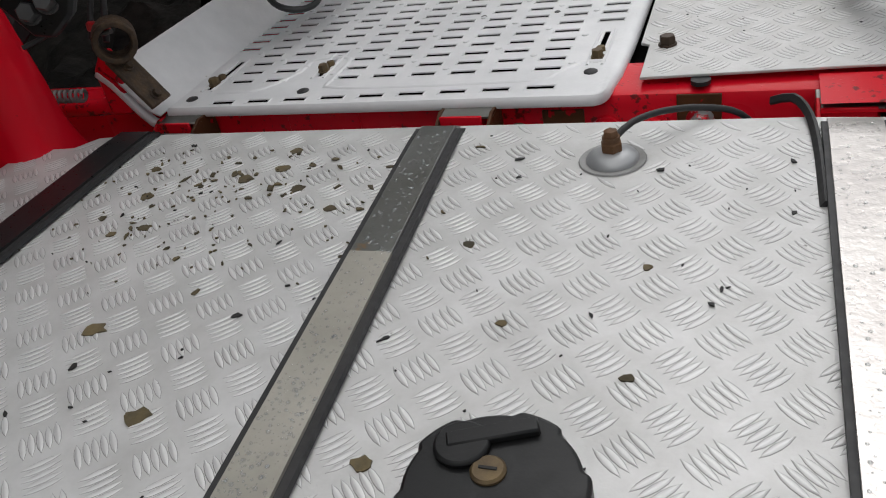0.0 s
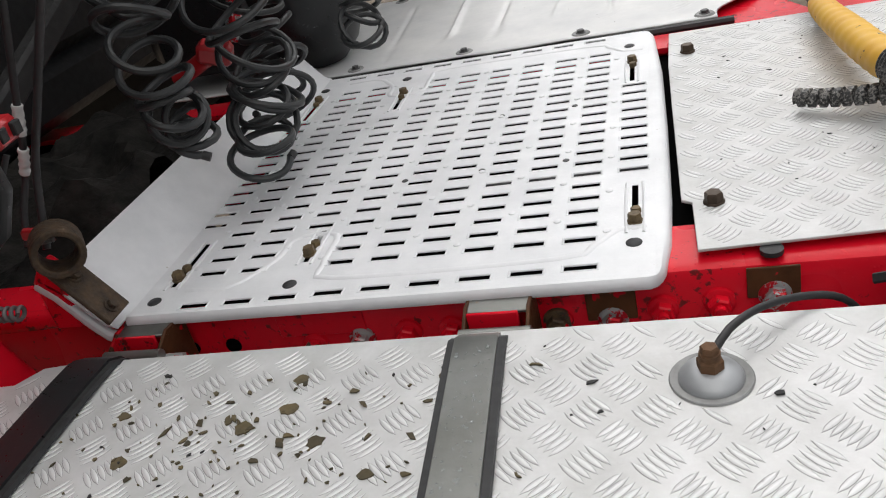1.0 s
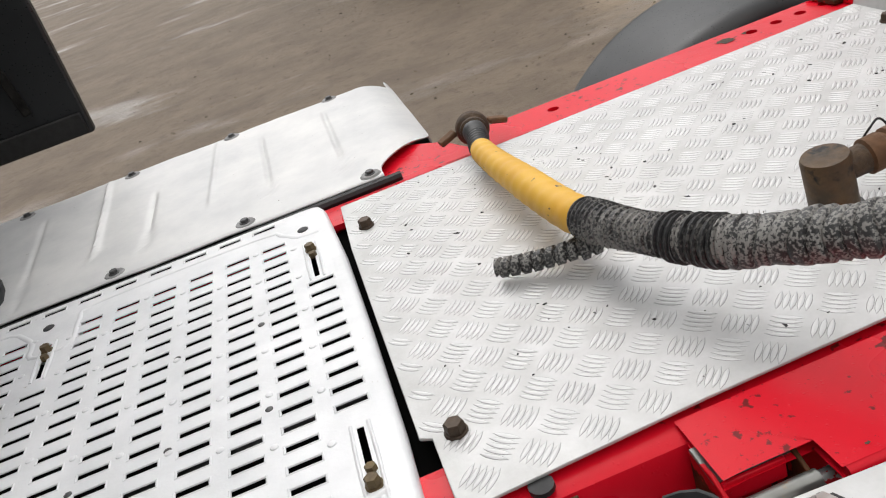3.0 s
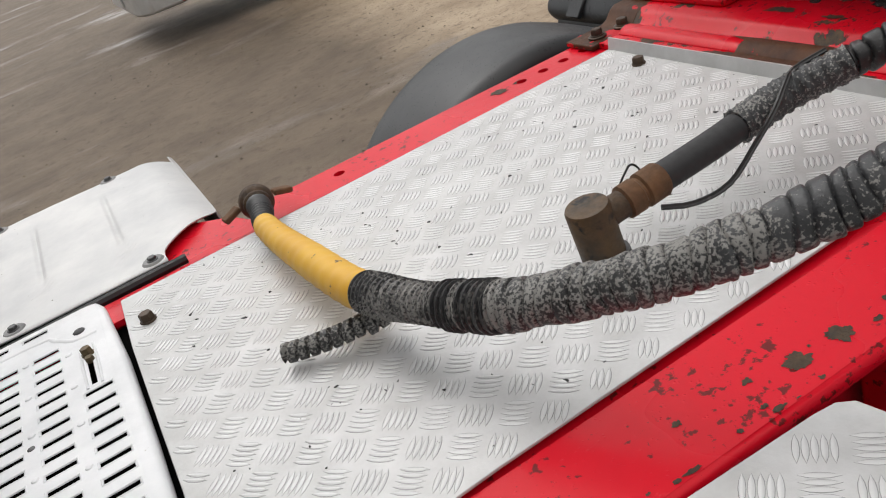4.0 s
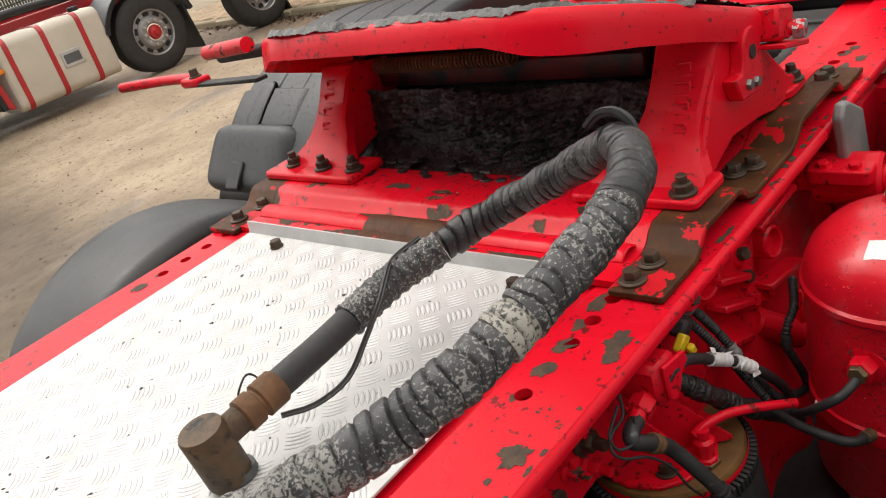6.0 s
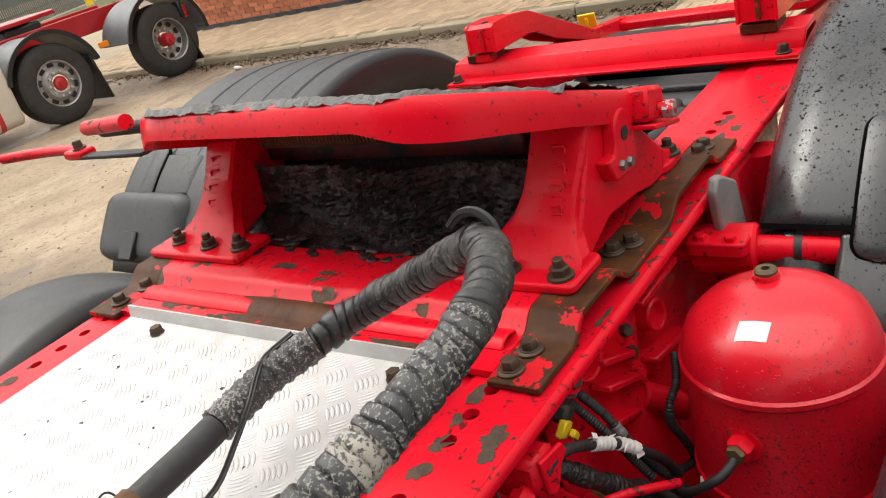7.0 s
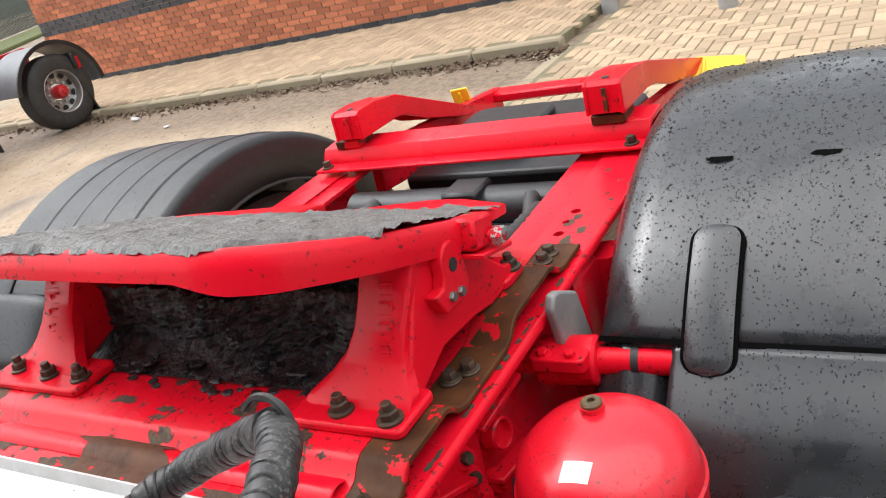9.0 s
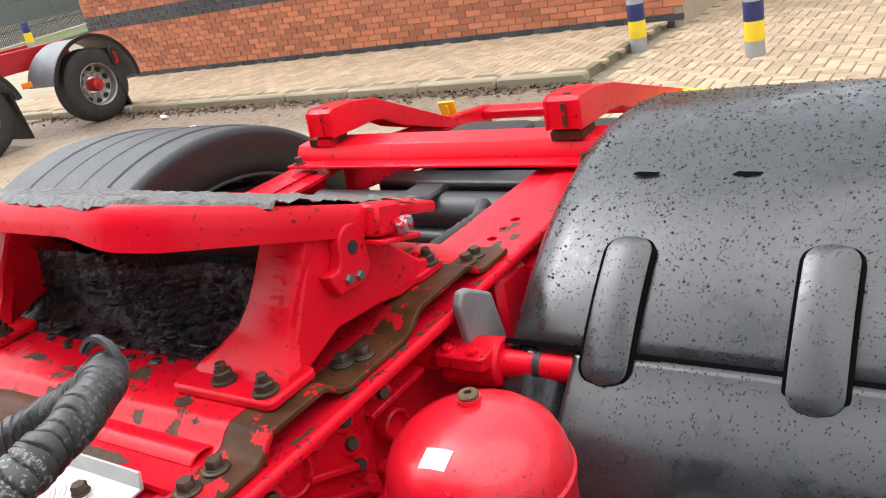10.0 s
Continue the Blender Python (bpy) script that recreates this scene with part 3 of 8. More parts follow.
def angle_with_holes(y_in, y_out, holes, z0, z1, x0, x1, cut, y_hole):
    """The flat flange of a mounting angle: holes all through, the front end cut on the slant; and its hanging leg."""
    g = Geo()
    hr = 0.0098
    ym = (y_in + y_out) / 2
    s = 1 if y_out > y_in else -1
    stops = sorted(holes)
    edges = [x0] + [(a + b) / 2 for a, b in zip(stops, stops[1:])] + [x1]
    for i, hx in enumerate(stops):
        a, b = edges[i], edges[i + 1]
        n = 16
        hr = 0.0004 if hx in BLANK else 0.0098
        ring = [(hx + hr * math.cos(2 * math.pi * k / n), y_hole + hr * math.sin(2 * math.pi * k / n)) for k in range(n)]
        w, h = (b - a) / 2, abs(y_out - y_in) / 2
        rim = []
        for k in range(n):
            t = 2 * math.pi * (k + 0.0) / n
            cx, cy = math.cos(t), math.sin(t)
            q = min(1 / max(abs(cx), 1e-6), 1 / max(abs(cy), 1e-6))
            px, py = (a + b) / 2 + w * cx * q, ym + h * cy * q
            rim.append((px, py))
        for k, (cx, cy) in enumerate(((1, 1), (-1, 1), (-1, -1), (1, -1))):
            rim[2 + 4 * k] = ((a + b) / 2 + w * cx, ym + h * cy)
        if i == 0:
            rim = [(px + (0.02 if abs(px - a) < 1e-6 and abs(py - y_out) < 0.02 else 0), py - (s * 0.032 if abs(py - y_out) < 0.012 and cut > 0.05 else 0)) for px, py in rim]
        k0 = len(g.v)
        g.v += [(*p, z1) for p in ring] + [(*p, z1) for p in rim] + [(*p, z0) for p in ring] + [(*p, z0) for p in rim]
        for k in range(n):
            k1 = (k + 1) % n
            g.f += [(k0 + k, k0 + n + k, k0 + n + k1, k0 + k1), (k0 + 2 * n + k, k0 + 2 * n + k1, k0 + 3 * n + k1, k0 + 3 * n + k),
                    (k0 + k, k0 + k1, k0 + 2 * n + k1, k0 + 2 * n + k)]
    # outer rolled edge and the leg against the web
    lip = [(y_out - s * 0.001, z1 - 0.0004), (y_out + s * 0.003, z1 - 0.0014), (y_out + s * 0.0062, z1 - 0.004), (y_out + s * 0.0075, z1 - 0.009), (y_out + s * 0.006, z0 - 0.005), (y_out, z0 - 0.007), (y_out - s * 0.004, z0)]
    g.prism(lip, "x", x0 + cut, x1)
    leg = [(y_in + s * 0.0006, z1 - 0.003), (y_in + s * 0.003, z1 - 0.003), (y_in + s * 0.009, z0), (y_in + s * 0.009, z0 - 0.13), (y_in, z0 - 0.13)]
    g.prism(leg, "x", x0, x1)
    return g


BLANK = (0.20, 0.28, 0.55)                  # stations without a hole
near_holes = [0.20, 0.28, 0.55, 0.663, 0.708, 0.753, 0.798, 0.8425, 0.9, 0.95, 1.0, 1.3, 1.54, 1.585, 1.63, 1.675]
far_holes = [0.35, 0.665, 0.711, 0.757, 0.802, 0.847, 0.95, 1.0, 1.3, 1.585, 1.63]
part("mounting_angle", angle_with_holes(RAIL_N + 0.022, SIDE_N, near_holes, 0.960, 0.9705, 0.165, 1.96, 0.078, HOLE_N), RED, chassis, "red drilled mounting angle, paint flaked round holes")
part("mounting_angle", angle_with_holes(RAIL_F - 0.032, SIDE_F, far_holes, 0.960, 0.9705, 0.20, 1.96, 0.03, HOLE_F), RED, chassis)
# bare worn rings and flakes round some holes, each a thin scale of rust with its own outline
rnd = random.Random(11)


def ragged(cx, cy, rx, ry, seed, n=56):
    """A torn outline: a ring whose radius wanders at two scales."""
    out = []
    for k in range(n):
        a = 2 * math.pi * k / n
        q = 0.82 + 0.42 * noise.noise(Vector((math.cos(a) * 1.7 + seed, math.sin(a) * 1.7, seed * 0.37))) + 0.28 * noise.noise(Vector((math.cos(a) * 6 + seed, math.sin(a) * 6, 3.0)))
        out.append((cx + rx * q * math.cos(a), cy + ry * q * math.sin(a)))
    return out


def scab(outline, z, parent, mat=None, inner=None):
    """A thin raised scale with the given outline, with a hole left open where a ring of the same count is given."""
    g = Geo()
    n = len(outline)
    if inner:
        g.add([(*p, z) for p in outline] + [(*p, z) for p in inner], [(k, (k + 1) % n, n + (k + 1) % n, n + k) for k in range(n)])
    else:
        cx, cy = sum(p[0] for p in outline) / n, sum(p[1] for p in outline) / n
        g.add([(*p, z) for p in outline] + [(cx, cy, z + 0.0002)], [(k, (k + 1) % n, n) for k in range(n)])
    return part("bare_patch", g, mat or BARE, parent)


for k, (cx, cy, rx, ry) in enumerate(((0.587, -0.400, 0.021, 0.017), (0.490, -0.400, 0.014, 0.012), (0.549, -0.397, 0.006, 0.004), (0.523, -0.409, 0.006, 0.004), (0.770, -0.404, 0.022, 0.016), (0.744, -0.410, 0.012, 0.012),
        (0.655, -0.350, 0.008, 0.006), (0.703, -0.352, 0.013, 0.011), (0.745, -0.350, 0.015, 0.010), (0.788, -0.348, 0.015, 0.010), (0.832, -0.346, 0.020, 0.012), (0.444, -0.398, 0.014, 0.011), (0.40, -0.385, 0.006, 0.004), (0.33, -0.38, 0.005, 0.004),
        (0.665, 0.430, 0.020, 0.013), (0.705, 0.432, 0.009, 0.006), (1.625, -0.362, 0.018, 0.010), (1.515, -0.366, 0.024, 0.012), (1.505, -0.402, 0.014, 0.010), (1.56, -0.38, 0.022, 0.014), (1.60, -0.395, 0.016, 0.012), (1.65, -0.37, 0.014, 0.01), (1.72, -0.41, 0.008, 0.006), (1.86, -0.36, 0.008, 0.006), (0.86, -0.405, 0.012, 0.01))):
    ring = [(px, max(SIDE_N + 0.001, py)) for px, py in ragged(cx, cy, rx, ry, k * 1.7)]
    hx = min(near_holes if cy < 0 else far_holes, key=lambda h: abs(h - cx))
    hy = HOLE_N if cy < 0 else HOLE_F
    # flakes that reach a hole stop at its rim
    ring = [(px, py) if math.hypot(px - hx, py - hy) > 0.0102 else (hx + 0.0102 * (px - hx) / max(1e-5, math.hypot(px - hx, py - hy)), hy + 0.0102 * (py - hy) / max(1e-5, math.hypot(px - hx, py - hy))) for px, py in ring]
    scab(ring, 0.9711, chassis)
# chips along the rounded outer edge and specks on the flange
for k in range(46):
    cx = 0.24 + 1.7 * rnd.random()
    if 0.86 < cx < 1.50:
        cy, rx, ry = SIDE_N + 0.004 + 0.006 * rnd.random(), 0.006 + 0.012 * rnd.random(), 0.003 + 0.003 * rnd.random()
    else:
        cy, rx, ry = (SIDE_N + 0.004, 0.003 + 0.007 * rnd.random() ** 2, 0.003) if k % 2 else (SIDE_N + 0.07 * rnd.random() ** 1.5, 0.0015 + 0.003 * rnd.random(), 0.0015 + 0.002 * rnd.random())
    if min(math.hypot(cx - h, cy - HOLE_N) for h in near_holes) < 0.016:
        continue
    scab([(px, max(SIDE_N + 0.001, py)) for px, py in ragged(cx, cy, rx, ry, k * 2.3 + 50, 24)], 0.9712, chassis)

# nuts on the near web, between rail and tank
for k, (bx, bz) in enumerate(((-0.444, 0.904), (-0.386, 0.908), (-0.330, 0.914), (-0.280, 0.914), (-0.166, 0.915), (-0.110, 0.913), (-0.060, 0.922), (-0.006, 0.926), (0.045, 0.931))):
    g = Geo().lathe((bx, RAIL_N, bz), (0, -1, 0), [(0.016, 0), (0.0155, 0.004), (0.012, 0.006)], 18)
    g.hexa((bx, RAIL_N - 0.005, bz), (0, -1, 0), 0.0118, 0.011)
    g.rod((bx, RAIL_N - 0.014, bz), (bx, RAIL_N - 0.023, bz), 0.006, 10)
    part("flange_nut", g, ZINC if k in (1, 5, 8) else RED_WORN, chassis)
for hx_ in (-0.603, -0.548):
    part("web_hole", Geo().lathe((hx_, RAIL_N - 0.001, 0.910), (0, -1, 0), [(0.010, 0), (0.009, 0.002)], 16), GAP, chassis, "empty bolt hole")
for bx, bw, bz in ((0.044, 0.048, 0.945), (-0.110, 0.05, 0.93), (-0.43, 0.105, 0.935)):
    part("patch_plate", Geo().box((bx, RAIL_N - 0.0015, bz), (bw, 0.003, 0.034), 0.001), BROWN if bx > -0.2 else RED_CLEAN, chassis, "bare plate behind a nut")
# rear end of the frame: low ramps, cross beam and tail bar
tail = thing("rear_crossmember", (2.03, 0.03, 0.97), "red pressed steel cross beam bolted over the rails", "cross beam")
beam = [(1.970, 0.984), (1.970, 0.997), (1.980, 1.014), (1.990, 1.026), (2.065, 1.030), (2.075, 1.020), (2.077, 0.972), (2.067, 0.972), (2.065, 1.016), (1.997, 1.014), (1.980, 0.996), (1.980, 0.984)]
part("beam", Geo().prism([(x, z) for x, z in beam], "y", -0.420, 0.445), RED_CLEAN, tail, bevel=0.003)
part("flange", Geo().box((1.955, 0.012, 0.9865), (0.06, 0.86, 0.007), 0.002), RED_CLEAN, tail)
for by in (-0.386, 0.415):
    part("bolt", Geo().bolt((1.945, by, 0.990), (0, 0, 1), 0.011, 0.018), BOLT, tail)
    part("spacer", Geo().box((2.015, by + (0.055 if by < 0 else -0.055), 1.034), (0.07, 0.075, 0.022), 0.003), BROWN, tail, "black bare spacer block")
for y0, s in ((-0.334, -1), (0.335, 1)):
    ramp_t = thing("coupling_ramp", (2.3, y0, 0.95), "red pressed steel trailer guide ramp with worn edges", "guide ramp", group="ramps at the frame's end")
    prof = [(1.965, 1.050), (1.970, 1.113), (1.980, 1.121), (2.055, 1.119), (2.15, 1.103), (2.68, 0.945), (2.72, 0.915), (2.68, 0.910), (2.31, 0.995), (2.19, 1.037), (2.13, 1.046)]
    short = 0.66 if s > 0 else 1.0          # the far ramp is the shorter one
    prof = [(x if x < 2.15 else 2.15 + (x - 2.15) * short, z) for x, z in prof]
    part("ramp_web", Geo().prism(prof, "y", y0 + s * 0.034, y0 + s * 0.042), RED_CLEAN, ramp_t, bevel=0.002)
    part("ramp_web", Geo().prism(prof, "y", y0 - s * 0.042, y0 - s * 0.034), RED_CLEAN, ramp_t, bevel=0.002)
    top = [(1.970, 1.052), (1.972, 1.111), (1.982, 1.1195), (2.055, 1.1175), (2.15, 1.1015), (2.15 + 0.51 * short, 0.950)]
    part("ramp_top", Geo().sheet(top, "y", y0 - 0.034, y0 + 0.034, 0.006), RED_CLEAN, ramp_t)
    part("slot_mark", Geo().box((1.967, y0 - 0.004, 1.081), (0.004, 0.010, 0.052), 0.001), BROWN, ramp_t, "bare worn seam")
    part("hole_mark", Geo().lathe((2.0, y0 - 0.002, 1.1175), (0, 0, 1), [(0.009, 0), (0.009, 0.0035)], 14), DARK, ramp_t)
    y_out = y0 + s * 0.07
    if s < 0:
        mark = part("marker", Geo().box((2.58, -0.425, 0.936), (0.13, 0.13, 0.012), 0.004, pose(0, 0, 0, 8, -12, 8)), YELLOW_TAG, ramp_t, "bright yellow plastic marker")
        part("marker_rib", Geo().box((2.56, -0.39, 0.946), (0.11, 0.008, 0.014), 0.002, pose(0, 0, 0, 8, -12, 8)), YELLOW_TAG, mark)
    else:
        mark = part("marker", Geo().box((2.59, 0.362, 0.935), (0.008, 0.055, 0.085), 0.002, pose(0, 0, 0, 0, -18, 12)), YELLOW_TAG, ramp_t, "bright yellow plastic marker")
        part("marker_rib", Geo().box((2.585, 0.362, 0.935), (0.008, 0.010, 0.060), 0.002, pose(0, 0, 0, 0, -18, 12)), YELLOW_TAG, mark)
tail_bar = thing("tail_crossbar", (2.62, 0.03, 0.87), "red steel bar closing the frame's tail", "cross bar")
part("bar", Geo().box((2.75, 0.0, 0.890), (0.075, 0.66, 0.03), 0.006), RED_CLEAN, tail_bar)
part("rail_end", Geo().box((2.40, -0.33, 0.895), (0.75, 0.03, 0.12), 0.004, pose(0, 0, 0, 0, 7, 0)), RED_CLEAN, tail_bar)
part("rail_end", Geo().box((2.40, 0.335, 0.895), (0.75, 0.03, 0.12), 0.004, pose(0, 0, 0, 0, 7, 0)), RED_CLEAN, tail_bar)
# stowed black trays between the rails behind the coupling
tray = thing("black_cover_tray", (2.25, 0.03, 0.85), "black wet plastic cover between the rails", "plastic cover")
part("cover", Geo().prism(rounded(1.93, 2.62, -0.30, 0.33, 0.04), "z", 0.80, 0.84), PLASTIC, tray, bevel=0.012)
part("cover_ridge", Geo().prism(rounded(2.10, 2.20, -0.28, 0.31, 0.02), "z", 0.84, 0.885), PLASTIC, tray, bevel=0.012)
part("cover_ridge", Geo().prism(rounded(2.32, 2.58, -0.24, 0.28, 0.05), "z", 0.84, 0.905), PLASTIC, tray, bevel=0.014)
part("cover_pad", Geo().prism(rounded(2.2, 2.5, 0.0, 0.26, 0.05), "z", 0.905, 0.93), PLASTIC, tray, bevel=0.01)
axle = thing("air_cylinder", (1.78, 0.03, 0.75), "black cylinder and dark bar lying across the frame", "cylinder")
part("barrel", Geo().rod((1.86, -0.26, 0.90), (1.86, 0.30, 0.90), 0.05, 24, ch=0.008), PLASTIC, axle)
part("bar", Geo().rod((1.80, -0.30, 0.865), (1.80, 0.33, 0.865), 0.022, 16), PLASTIC, axle)
part("clamp_block", Geo().box((1.85, -0.03, 0.945), (0.09, 0.09, 0.03), 0.008), PLASTIC, axle)
part("lower_bar", Geo().box((1.76, 0.05, 0.80), (0.03, 0.5, 0.05), 0.006), RED_CLEAN, axle)
for s in (-1, 1):
    part("elbow", Geo().tube(smooth_path([(1.60, -0.20 * s, 0.90), (1.66, -0.21 * s, 0.915), (1.74, -0.22 * s, 0.92), (1.82, -0.20 * s, 0.94)]), 0.017, 12), HOSE_DARK, axle)
bracket_in = thing("inner_bracket", (1.66, 0.12, 0.8), "red angled steel bracket inside the frame", "bracket")
part("web", Geo().prism([(1.60, 0.80), (1.60, 0.945), (1.66, 0.955), (1.74, 0.86), (1.74, 0.80)], "y", 0.10, 0.108), RED_CLEAN, bracket_in, bevel=0.002)
part("top", Geo().box((1.66, 0.13, 0.93), (0.12, 0.09, 0.008), 0.002, pose(0, 0, 0, 0, 30, 0)), RED_CLEAN, bracket_in)
loom = thing("wiring_loom", (1.6, 0.25, 0.9), "black taped wiring loom with white cable tie", "cable")
part("cable", Geo().tube(smooth_path([(1.45, 0.33, 0.85), (1.52, 0.30, 0.93), (1.60, 0.24, 0.955), (1.68, 0.17, 0.93), (1.72, 0.12, 0.88)]), 0.013, 10), RUBBER, loom)
part("cable", Geo().tube(smooth_path([(1.45, 0.30, 0.85), (1.53, 0.27, 0.935), (1.61, 0.21, 0.945), (1.70, 0.15, 0.90)]), 0.009, 10), RUBBER, loom)
part("cable_tie", Geo().tube([(1.60 + 0.016 * math.cos(a), 0.232 + 0.012 * math.cos(a), 0.952 + 0.017 * math.sin(a)) for a in [i * 0.45 for i in range(15)]], 0.002, 6), WHITE_TAPE, loom)
pipe = thing("air_pipe_elbow", (1.45, -0.24, 0.95), "dark corrugated air pipe with pale tape", "pipe")
part("pipe_run", Geo().tube(smooth_path([(1.36, -0.22, 0.90), (1.44, -0.235, 0.945), (1.56, -0.245, 0.955), (1.72, -0.25, 0.95), (1.80, -0.22, 0.92)]), lambda d, a: 0.015 + 0.0018 * math.sin(d * 900), 12), HOSE_DARK, pipe)
part("tape_wrap", Geo().rod((1.41, -0.232, 0.937), (1.47, -0.238, 0.952), 0.018, 14), WHITE_TAPE, pipe)

# ---- perforated catwalk ----
catwalk = thing("catwalk", (-0.35, 0.0, TOP), "perforated satin aluminium catwalk plate with slots", "catwalk plate")
CZ = 0.973
cols = [-0.0840 - 0.0552 * k for k in range(11)]
slots = set()
for k, cx in enumerate(cols):
    for j in range(20):
        y = -0.284 + 0.0311 * j
        ok = not (k == 0 and not 5 <= j <= 14)
        ok = ok and not (k == 7 and (y < -0.20 or y > 0.165))
        ok = ok and not (k == 10 and (y < -0.19 or y > 0.19))
        if ok:
            slots.add((round(cx, 4), round(y, 4)))
for k in range(9):
    slots.add((round(-0.136 - 0.0546 * k, 4), round(-0.3385 - 0.0017 * k, 4)))
    slots.add((round(-0.150 - 0.0554 * k, 4), 0.3850))
LONG = ((-0.0820, -0.273, -0.171), (-0.0870, 0.169, 0.271), (-0.4610, -0.277, -0.204), (-0.6235, -0.308, -0.208), (-0.4710, 0.192, 0.280), (-0.6370, 0.200, 0.303))
SL, SW = 0.0335, 0.0090
xs_set, ys_set = {-0.655, -0.062}, {-0.360, 0.397}
for cx, cy in slots:
    xs_set |= {round(cx - SL / 2, 4), round(cx + SL / 2, 4)}
    ys_set |= {round(cy - SW / 2, 4), round(cy + SW / 2, 4)}
for cx, a, b in LONG:
    xs_set |= {round(cx - 0.0036, 4), round(cx + 0.0036, 4)}
    ys_set |= {a, b}
gx = [min(xs_set)] + [b for a, b in zip(sorted(xs_set), sorted(xs_set)[1:]) if b - a > 1e-5]
gy = [min(ys_set)] + [b for a, b in zip(sorted(ys_set), sorted(ys_set)[1:]) if b - a > 1e-5]
by_col = {}
for cx, cy in slots:
    by_col.setdefault(cx, []).append(cy)


def slot_open(x, y):
    for cx, ylist in by_col.items():
        if abs(x - cx) < SL / 2 and any(abs(y - cy) < SW / 2 for cy in ylist):
            return True
    return any(abs(x - cx) < 0.0036 and a < y < b for cx, a, b in LONG)


part("deck", plate_with_holes(gx, gy, slot_open, CZ - 0.0010, CZ), ALU_SOFT, catwalk)
# pressed rims round the slots, one joined part
g = Geo()
for cx, cy in sorted(slots):
    loops = []
    for grow, dz in ((0.0026, 0.0), (0.0014, 0.0009), (0.0003, 0.0004), (-0.0003, -0.0009)):
        hx, hy = SL / 2 + grow, SW / 2 + grow
        loops += [(cx - hx, cy - hy, CZ + dz), (cx + hx, cy - hy, CZ + dz), (cx + hx, cy + hy, CZ + dz), (cx - hx, cy + hy, CZ + dz)]
    g.add(loops, [(j * 4 + i, j * 4 + (i + 1) % 4, j * 4 + 4 + (i + 1) % 4, j * 4 + 4 + i) for j in range(3) for i in range(4)])
part("slot_rims", g, ALU_SOFT, catwalk, kind="stuff", smooth=False)
g = Geo()
for k, cx in enumerate(cols[:-1]):
    y = -0.27 + 0.091 * (k % 3) / 3
    while y < 0.33:
        g.lathe((cx - 0.0272, y, CZ), (0, 0, 1), [(0.0048, 0), (0.0040, 0.0012), (0.0020, 0.0018), (0.0004, 0.0018)], 12)
        y += 0.0912
part("grip_studs", g, ALU_SOFT, catwalk, kind="stuff")
# rolled edge: near, far and rear sides with round corners, and the front flap folded up
edge = Geo()
outline = [(-0.655, -0.378)] + [(-0.084 + 0.032 * math.cos(radians(a)), -0.341 + 0.034 * math.sin(radians(a))) for a in range(-90, 1, 15)]
outline += [(-0.046, -0.30), (-0.0425, -0.2), (-0.0412, 0.0), (-0.0425, 0.2)] + [(-0.084 + 0.033 * math.cos(radians(a)), 0.371 + 0.034 * math.sin(radians(a))) for a in range(0, 91, 15)] + [(-0.655, 0.405)]
outline = [(x, max(-0.3695, min(0.405, y))) for x, y in outline]
inner = [(max(-0.655, min(-0.062, x)), max(-0.360, min(0.397, y))) for x, y in outline]
prof = [(0.0, 0.0), (0.55, 0.0006), (0.85, -0.002), (1.0, -0.006), (1.0, -0.0105), (0.9, -0.012)]
n = len(outline)
for q, dz in prof:
    for (ix, iy), (ox, oy) in zip(inner, outline):
        edge.v.append((ix + (ox - ix) * q, iy + (oy - iy) * q, CZ + dz))
for j in range(len(prof) - 1):
    for i in range(n - 1):
        edge.f.append((j * n + i, j * n + i + 1, (j + 1) * n + i + 1, (j + 1) * n + i))
part("rolled_edge", edge, ALU_SOFT, catwalk)
flap = Geo().sheet([(-0.718, 1.038), (-0.700, 1.021), (-0.678, 0.992), (-0.667, 0.979), (-0.654, CZ)], "y", -0.385, 0.41, 0.0025)
part("front_flap", flap, ALU_SOFT, catwalk, "plain flap folded up at the front")
flange = Geo().sheet([(-0.730, 1.042), (-0.710, 1.022), (-0.682, 0.981), (-0.669, 0.966), (-0.650, 0.957)], "y", -0.386, -0.374, 0.013)
part("flap_edge", flange, ALU_SOFT, catwalk, bevel=0.004)
for hx, hy in ((-0.083, -0.299), (-0.463, -0.324), (-0.632, -0.338), (-0.092, 0.332), (-0.483, 0.337), (-0.643, 0.339)):
    part("rubber_plug", Geo().lathe((hx, hy, CZ - 0.001), (0, 0, 1), [(0.0085, 0), (0.0085, 0.0018), (0.0065, 0.003)], 16), RUBBER, catwalk, "black rubber plug")
for hx, hy in ((-0.168, -0.083), (-0.278, -0.083), (-0.383, -0.088), (-0.168, 0.099), (-0.276, 0.098)):
    part("rivet", Geo().lathe((hx + 0.0, hy, CZ - 0.001), (0, 0, 1), [(0.0045, 0), (0.0045, 0.0015), (0.003, 0.0025)], 12), STEEL_DARK, catwalk)
for cx, a, b in LONG:
    near_end = a + 0.018 if (a < 0) else b - 0.018
    g = Geo().bolt((cx, near_end, CZ - 0.001), (0, 0, 1), 0.0075, 0.011, 1.2)
    g.hexa((cx + 0.001, near_end + 0.02 * (1 if a < 0 else -1), CZ - 0.002), (0, 0, 1), 0.006, 0.008)
    part("bolt", g, BRASS, catwalk)
    g = Geo()
    for s in (-1, 1):
        g.tube(smooth_path([(cx + s * 0.009, a - 0.006, CZ - 0.0005), (cx + s * 0.010, (a + b) / 2, CZ + 0.0002), (cx + s * 0.009, b + 0.006, CZ - 0.0005)], 0.02), 0.0022, 8)
    part("pressed_rim", g, ALU_SOFT, catwalk)
